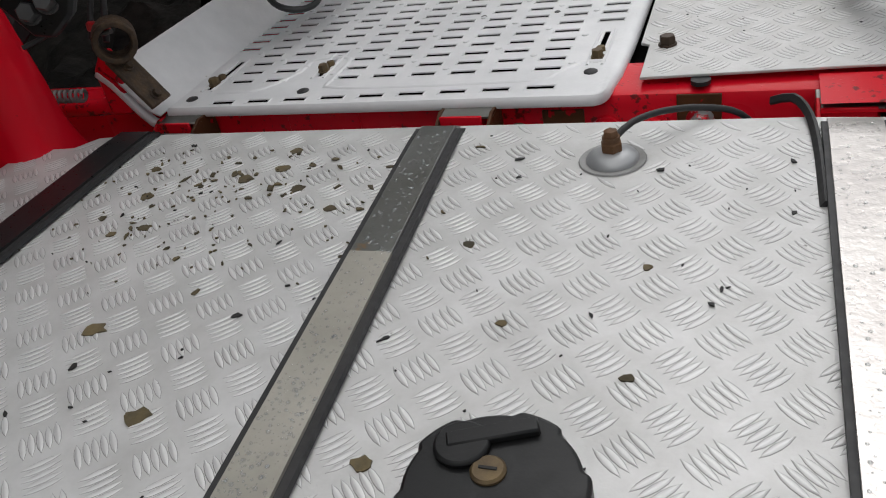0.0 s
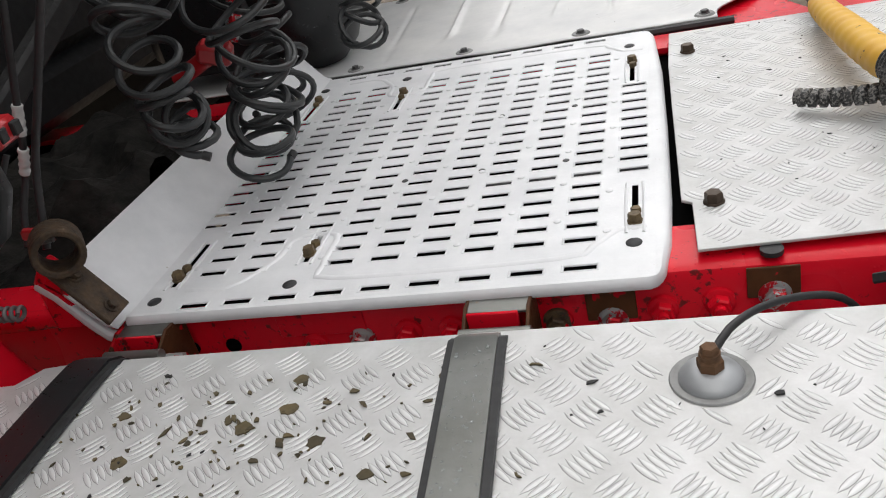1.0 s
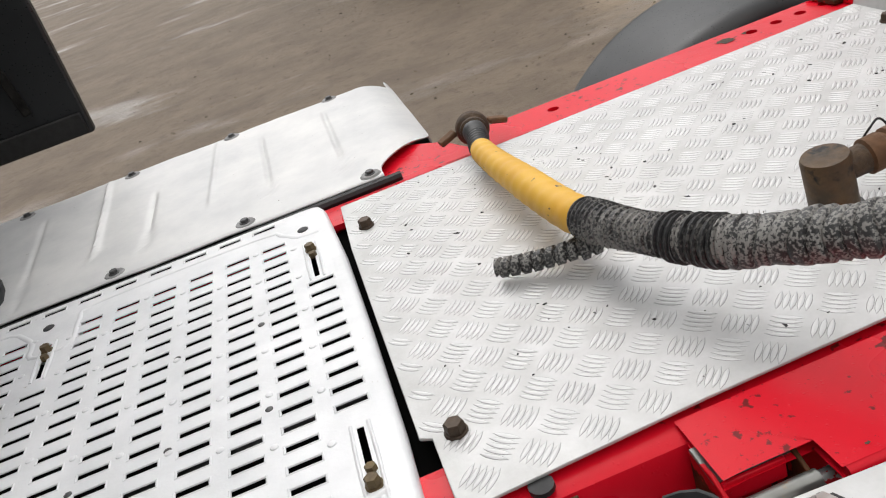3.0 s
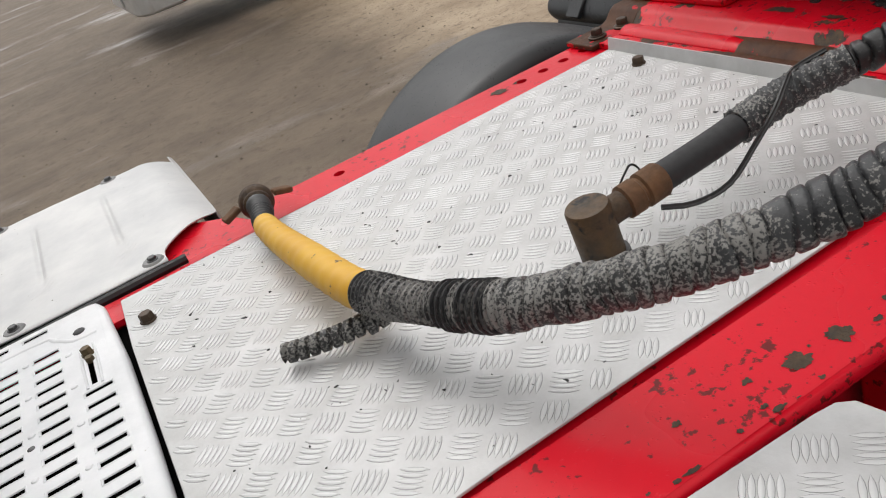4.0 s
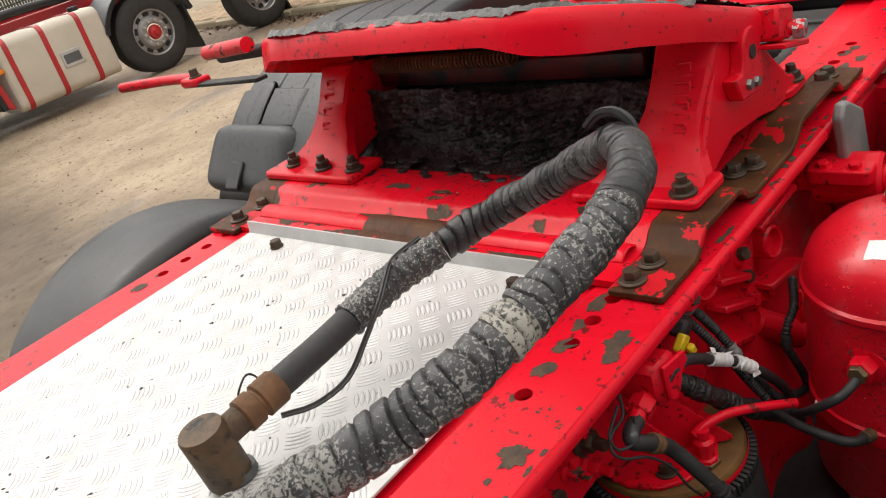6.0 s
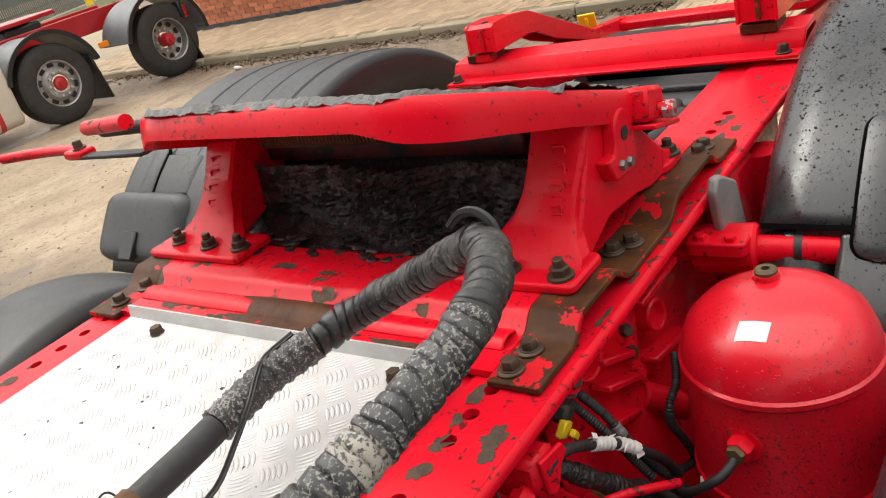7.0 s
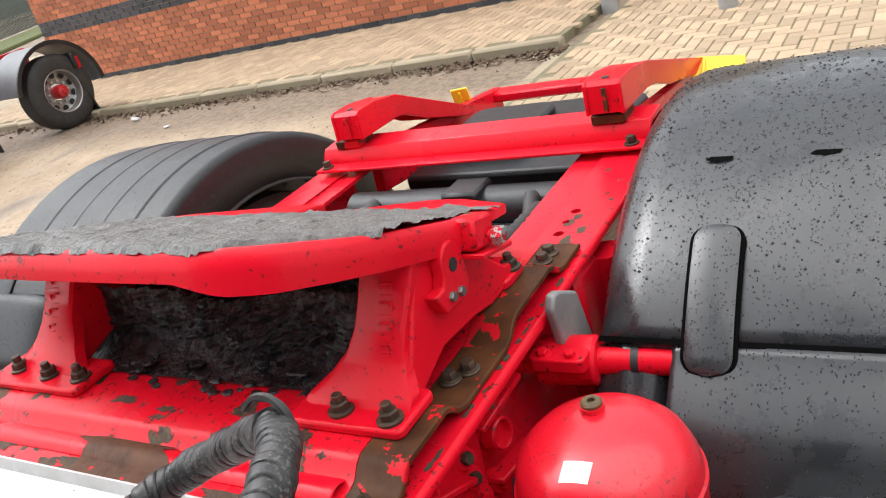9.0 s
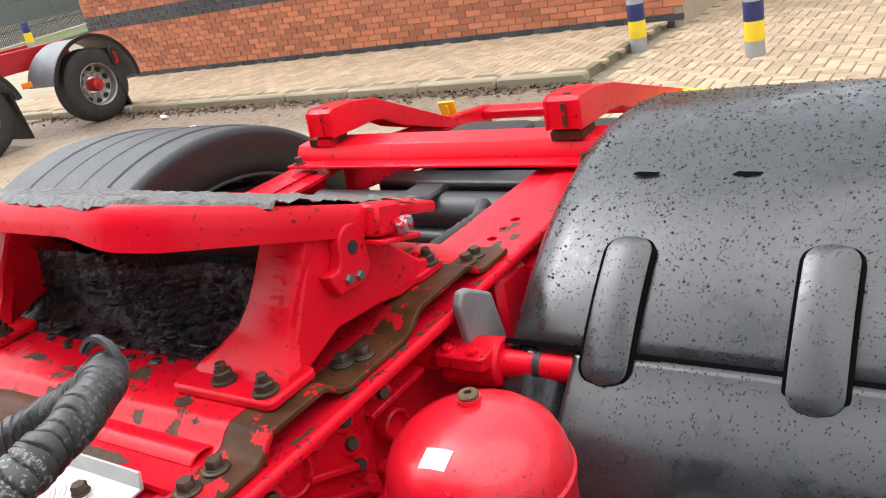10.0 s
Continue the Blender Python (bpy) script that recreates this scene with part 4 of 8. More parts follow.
# Added black strips; they stand in for the shade seen through the edge slots.
part("rubber_pad", Geo().box((-0.36, -0.302, 0.9672), (0.58, 0.084, 0.0035), 0.001), GAP, catwalk, "added black strip darkening the slots over the rail")
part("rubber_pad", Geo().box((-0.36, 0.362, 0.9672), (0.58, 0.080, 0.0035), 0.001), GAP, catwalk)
for y0, dirn in ((-0.318, 1), (0.360, -1)):
    path = [(-0.60, y0), (-0.545, y0), (-0.52, y0 + dirn * 0.025), (-0.50, y0 + dirn * 0.06), (-0.495, y0 + dirn * 0.10), (-0.44, y0 + dirn * 0.10), (-0.435, y0 + dirn * 0.03), (-0.41, y0), (-0.16, y0), (-0.125, y0 + dirn * 0.02), (-0.10, y0 + dirn * 0.048), (-0.07, y0 + dirn * 0.052)]
    part("pressed_bead", Geo().tube(smooth_path([(x, y, CZ - 0.0054) for x, y in path], 0.012), 0.0070, 16), ALU_SOFT, catwalk)

# brown bracket with a ring eye, bolted on the flap's near end
ring_b = thing("ring_bracket", (-0.67, -0.375, 0.985), "rusty brown steel bracket with a ring eye", "bracket")
slope = pose(0, 0, 0, 0, 56, 0)
part("strap_plate", Geo().box((-0.6650, -0.386, 1.026), (0.082, 0.042, 0.006), 0.0015, slope), BARE, ring_b)
for k in (-0.022, 0.028):
    part("bolt", Geo().bolt(Vector((-0.6650, -0.386, 1.026)) + slope @ Vector((k, 0, 0.003)), slope @ Vector((0, 0, 1)), 0.006, 0.007), BARE, ring_b)
part("eye", Geo().add(*(lambda R, r: ([Vector((-0.675, -0.389, 1.083)) + Matrix.Rotation(radians(40), 3, "Z") @ Vector((rr * math.cos(a), h, rr * math.sin(a))) for rr, h in ((R, -0.02), (R, 0.02), (r, 0.02), (r, -0.02)) for a in [2 * math.pi * i / 24 for i in range(24)]],
     [(j * 24 + i, j * 24 + (i + 1) % 24, ((j + 1) % 4) * 24 + (i + 1) % 24, ((j + 1) % 4) * 24 + i) for j in range(4) for i in range(24)]))(0.028, 0.020)), BARE, ring_b, "open ring eye of turned steel", bevel=0.002)

# ---- tread plate between the rails ----
deck = thing("tread_plate", (0.43, 0.02, TOP), "five-bar aluminium tread plate bolted between the red rails", "tread plate")
poly = [(-0.022, -0.329), (0.20, -0.318), (0.82, -0.306), (0.856, -0.303), (0.856, 0.364), (-0.028, 0.354), (-0.0335, 0.20), (-0.0335, 0.0), (-0.033, -0.225), (-0.022, -0.232)]
DZ = 0.9765
part("plate", Geo().prism(poly, "z", DZ - 0.0035, DZ), ALU, deck, bevel=0.0008)
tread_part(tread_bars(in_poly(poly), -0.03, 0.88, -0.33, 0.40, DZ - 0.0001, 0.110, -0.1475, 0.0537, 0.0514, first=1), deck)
lip = Geo().prism([(0.853, DZ - 0.003), (0.8575, DZ - 0.003), (0.861, DZ + 0.019), (0.8575, DZ + 0.0195)], "y", -0.303, 0.363)
part("upturned_lip", lip, ALU, deck, "upturned rear lip of the plate")
for bx, by in ((0.0, -0.237), (-0.003, 0.250), (0.826, 0.250), (0.824, -0.232)):
    g = Geo().bolt((bx, by, DZ), (0, 0, 1), 0.0098, 0.0125, 1.15)
    part("bolt", g, BOLT, deck)
part("edge_clip", Geo().lathe((0.045, -0.331, 0.968), (0, 0, 1), [(0.011, 0), (0.011, 0.005)], 12), RUBBER, deck, "black rubber clip at the edge")
deck_dirt = part("grit", flakes(lambda r: (r.uniform(0, 0.87), r.uniform(-0.3, 0.36)), 120, DZ, 21, 0.001, 0.0042), DARK, None)
tagged(deck_dirt, "dark grit scattered on the tread plate", "grit", kind="stuff")

# ---- fuel tank beside the frame ----
tank = thing("fuel_tank", (-0.17, -0.8, 0.33), "aluminium fuel tank topped with bright five-bar tread plate", "fuel tank")
TZ = 0.977
tank_top = [(-0.66, -0.452), (-0.22, -0.442), (0.15, -0.437), (0.40, -0.450), (0.420, -0.453), (0.431, -0.462), (0.436, -0.490), (0.44, -1.13), (-0.80, -1.13), (-0.80, -0.565), (-0.795, -0.49), (-0.72, -0.484), (-0.70, -0.458)]
part("body", Geo().prism(rounded(-1.13, -0.468, 0.36, 0.968, 0.06), "x", -0.80, 0.430), ALU_SOFT, tank, bevel=0.01)
part("tread_top", Geo().prism(tank_top, "z", TZ - 0.004, TZ), ALU, tank, bevel=0.001)
edge_test = in_poly([(x * 0.994, y - 0.004 if y > -0.6 else y) for x, y in tank_top])
holes = ((-0.023, -0.521, 0.034), (-0.025, -0.942, 0.045))
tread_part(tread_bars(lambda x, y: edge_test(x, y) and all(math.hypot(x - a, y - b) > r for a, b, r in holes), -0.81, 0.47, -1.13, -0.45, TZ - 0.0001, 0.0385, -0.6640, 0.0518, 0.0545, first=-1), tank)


def strap(x_far, x_near, width, mat, lab, z=TZ + 0.004, rubber=0.007, dry=None):
    t = thing("tank_strap", ((x_far + x_near) / 2, -0.8, 0.4), lab, "tank strap", group="straps round the fuel tank")
    line = [(-0.425, 0.93), (-0.432, 0.955), (-0.445, 0.975), (-0.462, z + 0.0035), (-0.50, z + 0.005), (-0.701, z + 0.005), (-0.80, z + 0.005), (-1.10, z + 0.004), (-1.135, z - 0.03), (-1.14, 0.45)]

    def band(extra, lift, thick, line=line):
        g = Geo()
        pts = []
        for y, zz in line:
            q = (y + 0.425) / -0.7
            xc = x_far + (x_near - x_far) * q
            for dx, dz in ((-1, 0), (1, 0), (1, -thick), (-1, -thick)):
                pts.append((xc + dx * (width / 2 + extra), y, zz + lift + dz))
        n = len(line)
        faces = [(i * 4 + a, i * 4 + (a + 1) % 4, (i + 1) * 4 + (a + 1) % 4, (i + 1) * 4 + a) for i in range(n - 1) for a in range(4)] + [(0, 1, 2, 3), (4 * n - 4, 4 * n - 3, 4 * n - 2, 4 * n - 1)]
        return g.add(pts, faces)
    if dry:
        part("band", band(0, 0.003, 0.0035, line[:6]), mat, t, bevel=0.0012)
        part("band", band(0, 0.003, 0.0035, line[5:]), dry, t, "pale dry end of the band", bevel=0.0012)
    else:
        part("band", band(0, 0.003, 0.0035), mat, t, bevel=0.0012)
    part("rubber_liner", band(rubber, 0.0, 0.006), RUBBER, t, "black rubber liner under the band", bevel=0.0015)
    return t


strap(-0.633, -0.635, 0.044, PLASTIC, "black rubber covered strap over the fuel tank")
mid = strap(-0.223, -0.172, 0.040, STEEL, "stainless steel strap with black rubber liner, rain spotted", dry=STEEL_DRY)
pale = strap(0.190, 0.189, 0.046, STEEL_PALE, "pale stainless strap beaded with rain", rubber=0.005)
# brackets that hold the straps to the rail
for bx, lab in ((-0.628, "worn steel strap bracket on the rail"), (-0.217, "steel strap bracket with red paint rubbed off"), (0.195, "square steel strap bracket under the red angle")):
    b = thing("strap_bracket", (bx, -0.38, 0.90), lab, "bracket", group="strap brackets")
    part("side_plate", Geo().prism([(-0.35, 0.88), (-0.35, 0.962), (-0.385, 0.966), (-0.425, 0.948), (-0.43, 0.90), (-0.40, 0.88)], "x", bx - 0.034, bx - 0.030), BROWN, b, bevel=0.001)
    part("side_plate", Geo().prism([(-0.35, 0.88), (-0.35, 0.962), (-0.385, 0.966), (-0.425, 0.948), (-0.43, 0.90), (-0.40, 0.88)], "x", bx + 0.030, bx + 0.034), BROWN, b, bevel=0.001)
    part("top_plate", Geo().box((bx, -0.370, 0.962), (0.068, 0.038, 0.004), 0.001, pose(0, 0, 0, 6, 0, 0)), STEEL, b)
    part("red_face", Geo().box((bx - 0.004, -0.393, 0.954), (0.052, 0.004, 0.020), 0.001), RED_WORN, b)
    part("bolt", Geo().rod((bx + 0.034, -0.405, 0.938), (bx + 0.058, -0.405, 0.938), 0.008, 10), ZINC, b)
    part("pin", Geo().rod((bx - 0.036, -0.412, 0.95), (bx + 0.036, -0.412, 0.95), 0.008, 12), STEEL, b)
# rain beads standing on the straps
rnd = random.Random(77)
for owner, x_far, x_near, width, count in ((mid, -0.223, -0.172, 0.036, 1100), (pale, 0.190, 0.189, 0.042, 300)):
    g = Geo()
    for _ in range(count):
        q = rnd.random() ** 0.8
        y = -0.475 - 0.6 * q
        x = x_far + (x_near - x_far) * ((y + 0.425) / -0.7) + (rnd.random() - 0.5) * width
        r = 0.0005 + 0.0016 * rnd.random() ** 2.6
        g.lathe((x, y, TZ + 0.0115), (0, 0, 1), [(r, -0.0005), (r * 0.95, r * 0.35), (r * 0.6, r * 0.7), (r * 0.15, r * 0.85)], 7)
    part("rain_bead", g, WATER, owner, kind="stuff")
# filler cap
CAP_BLACK = material("wet black cap plastic", (0.007, 0.0075, 0.008), (0.011, 0.0115, 0.012), 0.34, 0.0, 30.0, 120.0, 0.3, spots=(0.035, 0.028, 0.018), spot_scale=120, spot_at=(0.70, 0.74), spec=0.3)
cap = thing("filler_cap", (-0.025, -0.942, TZ), "black lobed plastic fuel filler cap with a brass lock", "filler cap")
ring = []
for k in range(96):
    a = 2 * math.pi * k / 96
    w = 0.0530 + 0.0024 * (1 if math.sin(a * 5 + 1.7) > 0.0 else -0.6)
    ring.append((-0.023 + w * math.cos(a), -0.945 + w * math.sin(a)))
g = Geo().lathe((-0.025, -0.942, TZ), (0, 0, 1), [(0.050, 0), (0.050, 0.012)], 36)
part("collar", g, CAP_BLACK, cap)
part("cap_body", Geo().prism(ring, "z", TZ + 0.012, TZ + 0.036), CAP_BLACK, cap, bevel=0.005)
part("grip_rib", Geo().prism([(-0.066 + x, -0.923 + y) for x, y in arc(0.02, 0, 0.017, 0, 345, 23)], "z", TZ + 0.036, TZ + 0.041), CAP_BLACK, cap, bevel=0.002)
part("grip_rib", Geo().box((-0.030, -0.913, TZ + 0.039), (0.055, 0.012, 0.006), 0.003, pose(0, 0, 0, 0, 0, 22)), CAP_BLACK, cap)
lock = part("lock", Geo().lathe((-0.026, -0.938, TZ + 0.034), (0, 0, 1), [(0.0105, 0), (0.0105, 0.0035), (0.009, 0.005)], 24), BRASS, cap, "round brass lock")
part("keyhole", Geo().box((-0.026, -0.938, TZ + 0.0392), (0.011, 0.0022, 0.001), 0.0002), DARK, lock)
# level sender with its cable
send = thing("level_sender", (-0.023, -0.521, TZ), "domed alloy level sender with rusty nuts and black cable", "tank sender")
# The sunken ring's shade is put into its darker colour.
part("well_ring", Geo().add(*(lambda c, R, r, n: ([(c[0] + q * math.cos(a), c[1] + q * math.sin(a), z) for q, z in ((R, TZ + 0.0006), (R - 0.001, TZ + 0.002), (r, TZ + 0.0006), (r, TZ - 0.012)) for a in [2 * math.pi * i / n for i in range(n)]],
     [(j * n + i, j * n + (i + 1) % n, (j + 1) * n + (i + 1) % n, (j + 1) * n + i) for j in range(3) for i in range(n)]))((-0.023, -0.521), 0.0325, 0.0240, 40)), ALU_GRIME_SHADE, send, "ring round the dome, its shade painted dark")
part("dome", Geo().lathe((-0.023, -0.521, TZ), (0, 0, 1), [(0.0250, 0.0), (0.0250, 0.003), (0.0225, 0.0065), (0.0165, 0.0095), (0.012, 0.0115)], 40), GALV, send)
g = Geo().hexa((-0.023, -0.521, TZ + 0.011), (0, 0, 1), 0.0105, 0.010)
g.rod((-0.023, -0.521, TZ + 0.020), (-0.023, -0.521, TZ + 0.026), 0.0085, 10)
g.hexa((-0.023, -0.521, TZ + 0.024), (0, 0, 1), 0.0072, 0.008)
part("terminal", g, RUST, send, "rusty brown nuts")
part("cable", Geo().tube(smooth_path([(-0.020, -0.517, TZ + 0.022), (-0.006, -0.494, TZ + 0.027), (0.02, -0.462, TZ + 0.022), (0.055, -0.436, TZ + 0.012), (0.09, -0.420, TZ - 0.004), (0.12, -0.405, 0.93)]), 0.0034, 10), RUBBER, send)
tail_c = thing("rubber_flap", (0.16, -0.46, TZ), "loose black rubber liner end by the strap", "rubber strip")
part("strip", Geo().tube(smooth_path([(0.118, -0.400, TZ + 0.000), (0.138, -0.415, TZ + 0.010), (0.152, -0.445, TZ + 0.006), (0.158, -0.51, TZ + 0.003), (0.160, -0.60, TZ + 0.002)]), lambda d, a: 0.0014 + 0.0034 * abs(math.cos(a)), 10), RUBBER, tail_c)
# leaf scraps and dirt on the tank
scr = part("leaf_scraps", flakes(lambda r: (r.triangular(-0.64, -0.10, -0.42), r.triangular(-0.78, -0.47, -0.56)), 190, TZ + 0.0012, 3, 0.0014, 0.0058), MOSS, None)
tagged(scr, "wet brown leaf scraps stuck on the tank top", "leaf scraps", kind="stuff")
scr2 = part("dirt_specks", flakes(lambda r: (r.uniform(-0.7, 0.42), r.uniform(-1.05, -0.47)), 130, TZ + 0.0012, 4, 0.001, 0.0045), DARK, None)
tagged(scr2, "dark dirt specks on the tank top", "dirt", kind="stuff")
g = Geo()
for cx, cy, r, sd in ((-0.52, -0.60, 0.008, 12), (-0.48, -0.66, 0.007, 13), (-0.34, -0.58, 0.008, 14), (-0.55, -0.54, 0.006, 15), (-0.311, -0.903, 0.010, 1), (-0.421, -0.816, 0.010, 2), (-0.122, -0.917, 0.007, 3), (-0.415, -0.561, 0.009, 4), (-0.38, -0.539, 0.008, 5), (-0.285, -0.617, 0.006, 6), (-0.383, -0.498, 0.0075, 7), (-0.124, -0.670, 0.006, 8), (-0.068, -0.771, 0.0045, 9), (0.032, -0.818, 0.0045, 10), (0.030, -0.693, 0.004, 11)):
    rr = random.Random(sd)
    ring = [(cx + r * rr.uniform(0.6, 1.15) * 1.2 * math.cos(2 * math.pi * k / 11), cy + r * rr.uniform(0.6, 1.1) * math.sin(2 * math.pi * k / 11), TZ + 0.0013) for k in range(11)]
    g.add(ring + [(x, y, TZ) for x, y, z in ring], [tuple(range(11))] + [(i, 11 + i, 11 + (i + 1) % 11, (i + 1) % 11) for i in range(11)])
big = part("dead_leaves", g, MOSS, None)
tagged(big, "larger torn brown leaves on the tread", "leaf scraps", kind="stuff")

# ---- far side: aluminium heat shield ----
shield = thing("heat_shield", (-0.35, 0.75, 0.5), "dented white aluminium shield with pressed ribs and bolts", "metal shield")
SZ = 0.972
# pressed ribs: where each starts on the near side and ends on the far side, and its height
ribs = ((-0.80, 0.50, -0.82, 0.90, -0.004), (-0.561, 0.441, -0.591, 0.871, -0.0035), (-0.445, 0.546, -0.467, 0.978, 0.007), (-0.350, 0.502, -0.354, 0.784, -0.0045),
        (-0.241, 0.588, -0.225, 0.979, 0.0035), (-0.129, 0.515, -0.133, 0.883, -0.0045), (0.004, 0.493, 0.004, 0.895, -0.004))
g = Geo()


def shield_pt(u, v):
    """u along the frame, v across it; the far side and the rear corner roll down."""
    y = 0.425 + 0.60 * v
    q = min(1.0, max(0.0, (y - 0.455) / 0.15))
    q = q * q * (3 - 2 * q)
    x_end = 0.055 + 0.11 * q
    x = -1.05 + (x_end + 1.05) * (1 - (1 - u) ** 1.35)
    z = SZ
    for xa, ya, xb, yb, high in ribs:
        q = (y - ya) / (yb - ya)
        fade = min(1.0, max(0.0, min(q, 1 - q) * (yb - ya) / 0.03))
        z += fade * high * math.exp(-((x - xa - (xb - xa) * q) / 0.0052) ** 2)
    if v > 0.90:
        z -= 0.045 * ((v - 0.90) / 0.10) ** 2
    if x > 0.09:
        z -= 5.0 * (x - 0.09) ** 2
    z += 0.0022 * noise.noise(Vector((x * 7, y * 7, 1.3))) + 0.0008 * noise.noise(Vector((x * 25, y * 25, 4.3)))
    return (x, y, z)


nx_, ny_ = 420, 40
for i in range(nx_ + 1):
    for j in range(ny_ + 1):
        g.v.append(shield_pt(i / nx_, j / ny_))
for i in range(nx_):
    for j in range(ny_):
        a = i * (ny_ + 1) + j
        g.f.append((a, a + ny_ + 1, a + ny_ + 2, a + 1))
sh = part("shield_sheet", g, ALU_WHITE, shield)
sol = sh.modifiers.new("thick", "SOLIDIFY")
sol.thickness = 0.003
part("end_skirt", Geo().sheet([(0.158, 0.950), (0.1645, 0.942), (0.168, 0.92), (0.166, 0.80)], "y", 0.60, 1.02, 0.003), ALU_WHITE, shield)
part("far_skirt", Geo().box((-0.45, 1.028, 0.80), (1.2, 0.004, 0.27), 0.001), ALU_WHITE, shield)
part("under_box", Geo().box((-0.45, 0.73, 0.70), (1.15, 0.56, 0.44), 0.03), DARK, shield, "dark box below the shield")
for bx, by in ((-0.616, 0.448), (-0.397, 0.448), (-0.179, 0.448), (0.035, 0.448), (-0.644, 0.945), (-0.417, 0.955), (-0.195, 0.960), (0.028, 0.965)):
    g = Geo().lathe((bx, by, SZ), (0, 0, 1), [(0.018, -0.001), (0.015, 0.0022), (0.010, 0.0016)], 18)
    # Dimples get a darker colour than the sheet so their hollows show.
    rv = part("dimple", g, ALU_GRIME_SHADE, shield)
    part("bolt", Geo().bolt((bx, by, SZ + 0.0016), (0, 0, 1), 0.0070, 0.006, 1.3), STEEL_DARK, rv)
gut = thing("rubber_seal", (-0.2, 0.41, 0.965), "black rubber seal between catwalk and shield", "rubber seal")
part("strip", Geo().tube(smooth_path([(-0.75, 0.445, 0.968), (-0.70, 0.414, 0.966), (-0.62, 0.412, 0.964), (-0.3, 0.414, 0.962), (0.08, 0.416, 0.964)], 0.05), 0.008, 8), RUBBER, gut)
side_pl = thing("side_bracket", (0.1, 0.5, 0.85), "red curved steel bracket behind the shield", "bracket")
part("plate", Geo().prism([(0.02, 0.40), (0.21, 0.40), (0.205, 0.445), (0.175, 0.515), (0.12, 0.565), (0.07, 0.56), (0.03, 0.49)], "z", 0.944, 0.955), RED_CLEAN, side_pl, bevel=0.003)

# ---- the hoses on the deck ----
def wrapped(pitch, base, depth, groove=0.0020):
    """Radius of a spirally wrapped hose: each lap ends in a small step."""
    def r(d, a):
        s = (d + 0.0035 * math.sin(d * 47) + 0.0016 * math.sin(a + d * 83)) / pitch + a / (2 * math.pi)
        q = s % 1.0
        seam = (-groove if q < 0.12 else 0.0) + 0.0007 * math.sin(math.floor(s) * 12.9 + 1.0)
        return (base(d) if callable(base) else base) + depth * (q - 0.5) + seam + 0.0006 * math.sin(d * 37) + 0.0005 * math.sin(a * 2 + d * 61)
    return r


def bandaged(pitch, base, depth):
    """Radius of a hose bandaged in rounded laps of uneven width."""
    def r(d, a):
        s = (d + 0.0030 * math.sin(d * 61) + 0.0022 * math.sin(a * 2 + d * 47) + 0.0012 * math.sin(a + d * 190)) / pitch + a / (2 * math.pi)
        q = s % 1.0
        return (base(d) if callable(base) else base) - depth * abs(2 * q - 1) ** 7 + 0.0011 * math.sin(math.floor(s) * 7.7 + 1.0) + 0.0007 * math.sin(a * 3 + d * 120) + 0.0012 * q
    return r


hose = thing("hydraulic_hose", (0.4, 0.0, DZ), "looped hydraulic hose wrapped in muddy black tape, one end yellow", "hose")
MAIN = [(0.200, 0.335, 1.008), (0.189, 0.273, 1.013), (0.188, 0.19, 1.020), (0.193, 0.094, 1.027), (0.199, -0.006, 1.034), (0.205, -0.061, 1.038), (0.217, -0.109, 1.043), (0.236, -0.162, 1.048), (0.258, -0.216, 1.056), (0.284, -0.267, 1.066),
        (0.341, -0.343, 1.087), (0.374, -0.378, 1.099), (0.411, -0.409, 1.112), (0.452, -0.436, 1.125), (0.516, -0.468, 1.144), (0.590, -0.486, 1.162), (0.629, -0.493, 1.171), (0.671, -0.496, 1.180), (0.720, -0.487, 1.186), (0.768, -0.462, 1.188), (0.799, -0.430, 1.184)]
RETURN = [(0.799, -0.430, 1.184), (0.808, -0.395, 1.166), (0.817, -0.352, 1.142), (0.822, -0.308, 1.119), (0.815, -0.268, 1.100), (0.792, -0.228, 1.082), (0.752, -0.195, 1.066), (0.703, -0.166, 1.052), (0.643, -0.162, 1.045), (0.588, -0.162, 1.040), (0.522, -0.157, 1.033)]
full = smooth_path(MAIN, 0.0011)
cut0 = next(i for i, p in enumerate(full) if p.y < 0.268)
cut1 = next(i for i, p in enumerate(full) if p.y < -0.075)
part("rubber_sleeve", Geo().tube(full[:cut0], lambda d, a: 0.0155 + 0.0012 * math.sin(d * 520), 20), HOSE_DARK, hose, "black ribbed sleeve")
part("yellow_end", Geo().tube(full[cut0:cut1], lambda d, a: 0.0172 + 0.0043 * min(1, d / 0.20) + 0.0004 * math.sin(a * 2 + d * 240), 22), YELLOW, hose, "yellow taped end section")
x0 = None
for x1, name_, pitch_, base_, step_, coat_ in ((0.247, "grey_wrap", 0.0080, 0.0212, 0.0024, HOSE), (0.2545, "black_band", 0.0085, 0.0222, 0.0026, HOSE_BEND), (0.2585, "grey_wrap", 0.0080, 0.0214, 0.0024, HOSE), (0.272, "black_band", 0.0095, 0.0224, 0.0028, HOSE_BEND), (0.275, "grey_wrap", 0.0080, 0.0214, 0.0024, HOSE)):
    i0 = cut1 if x0 is None else next(i for i, p in enumerate(full) if p.x > x0)
    i1 = next(i for i, p in enumerate(full) if p.x > x1 and p.y < -0.1)
    part(name_, Geo().tube(full[i0:i1 + 1], wrapped(pitch_, base_, step_), 30), coat_, hose)
    x0 = x1
b3 = next(i for i, p in enumerate(full) if p.x > 0.68)
x0 = 0.275
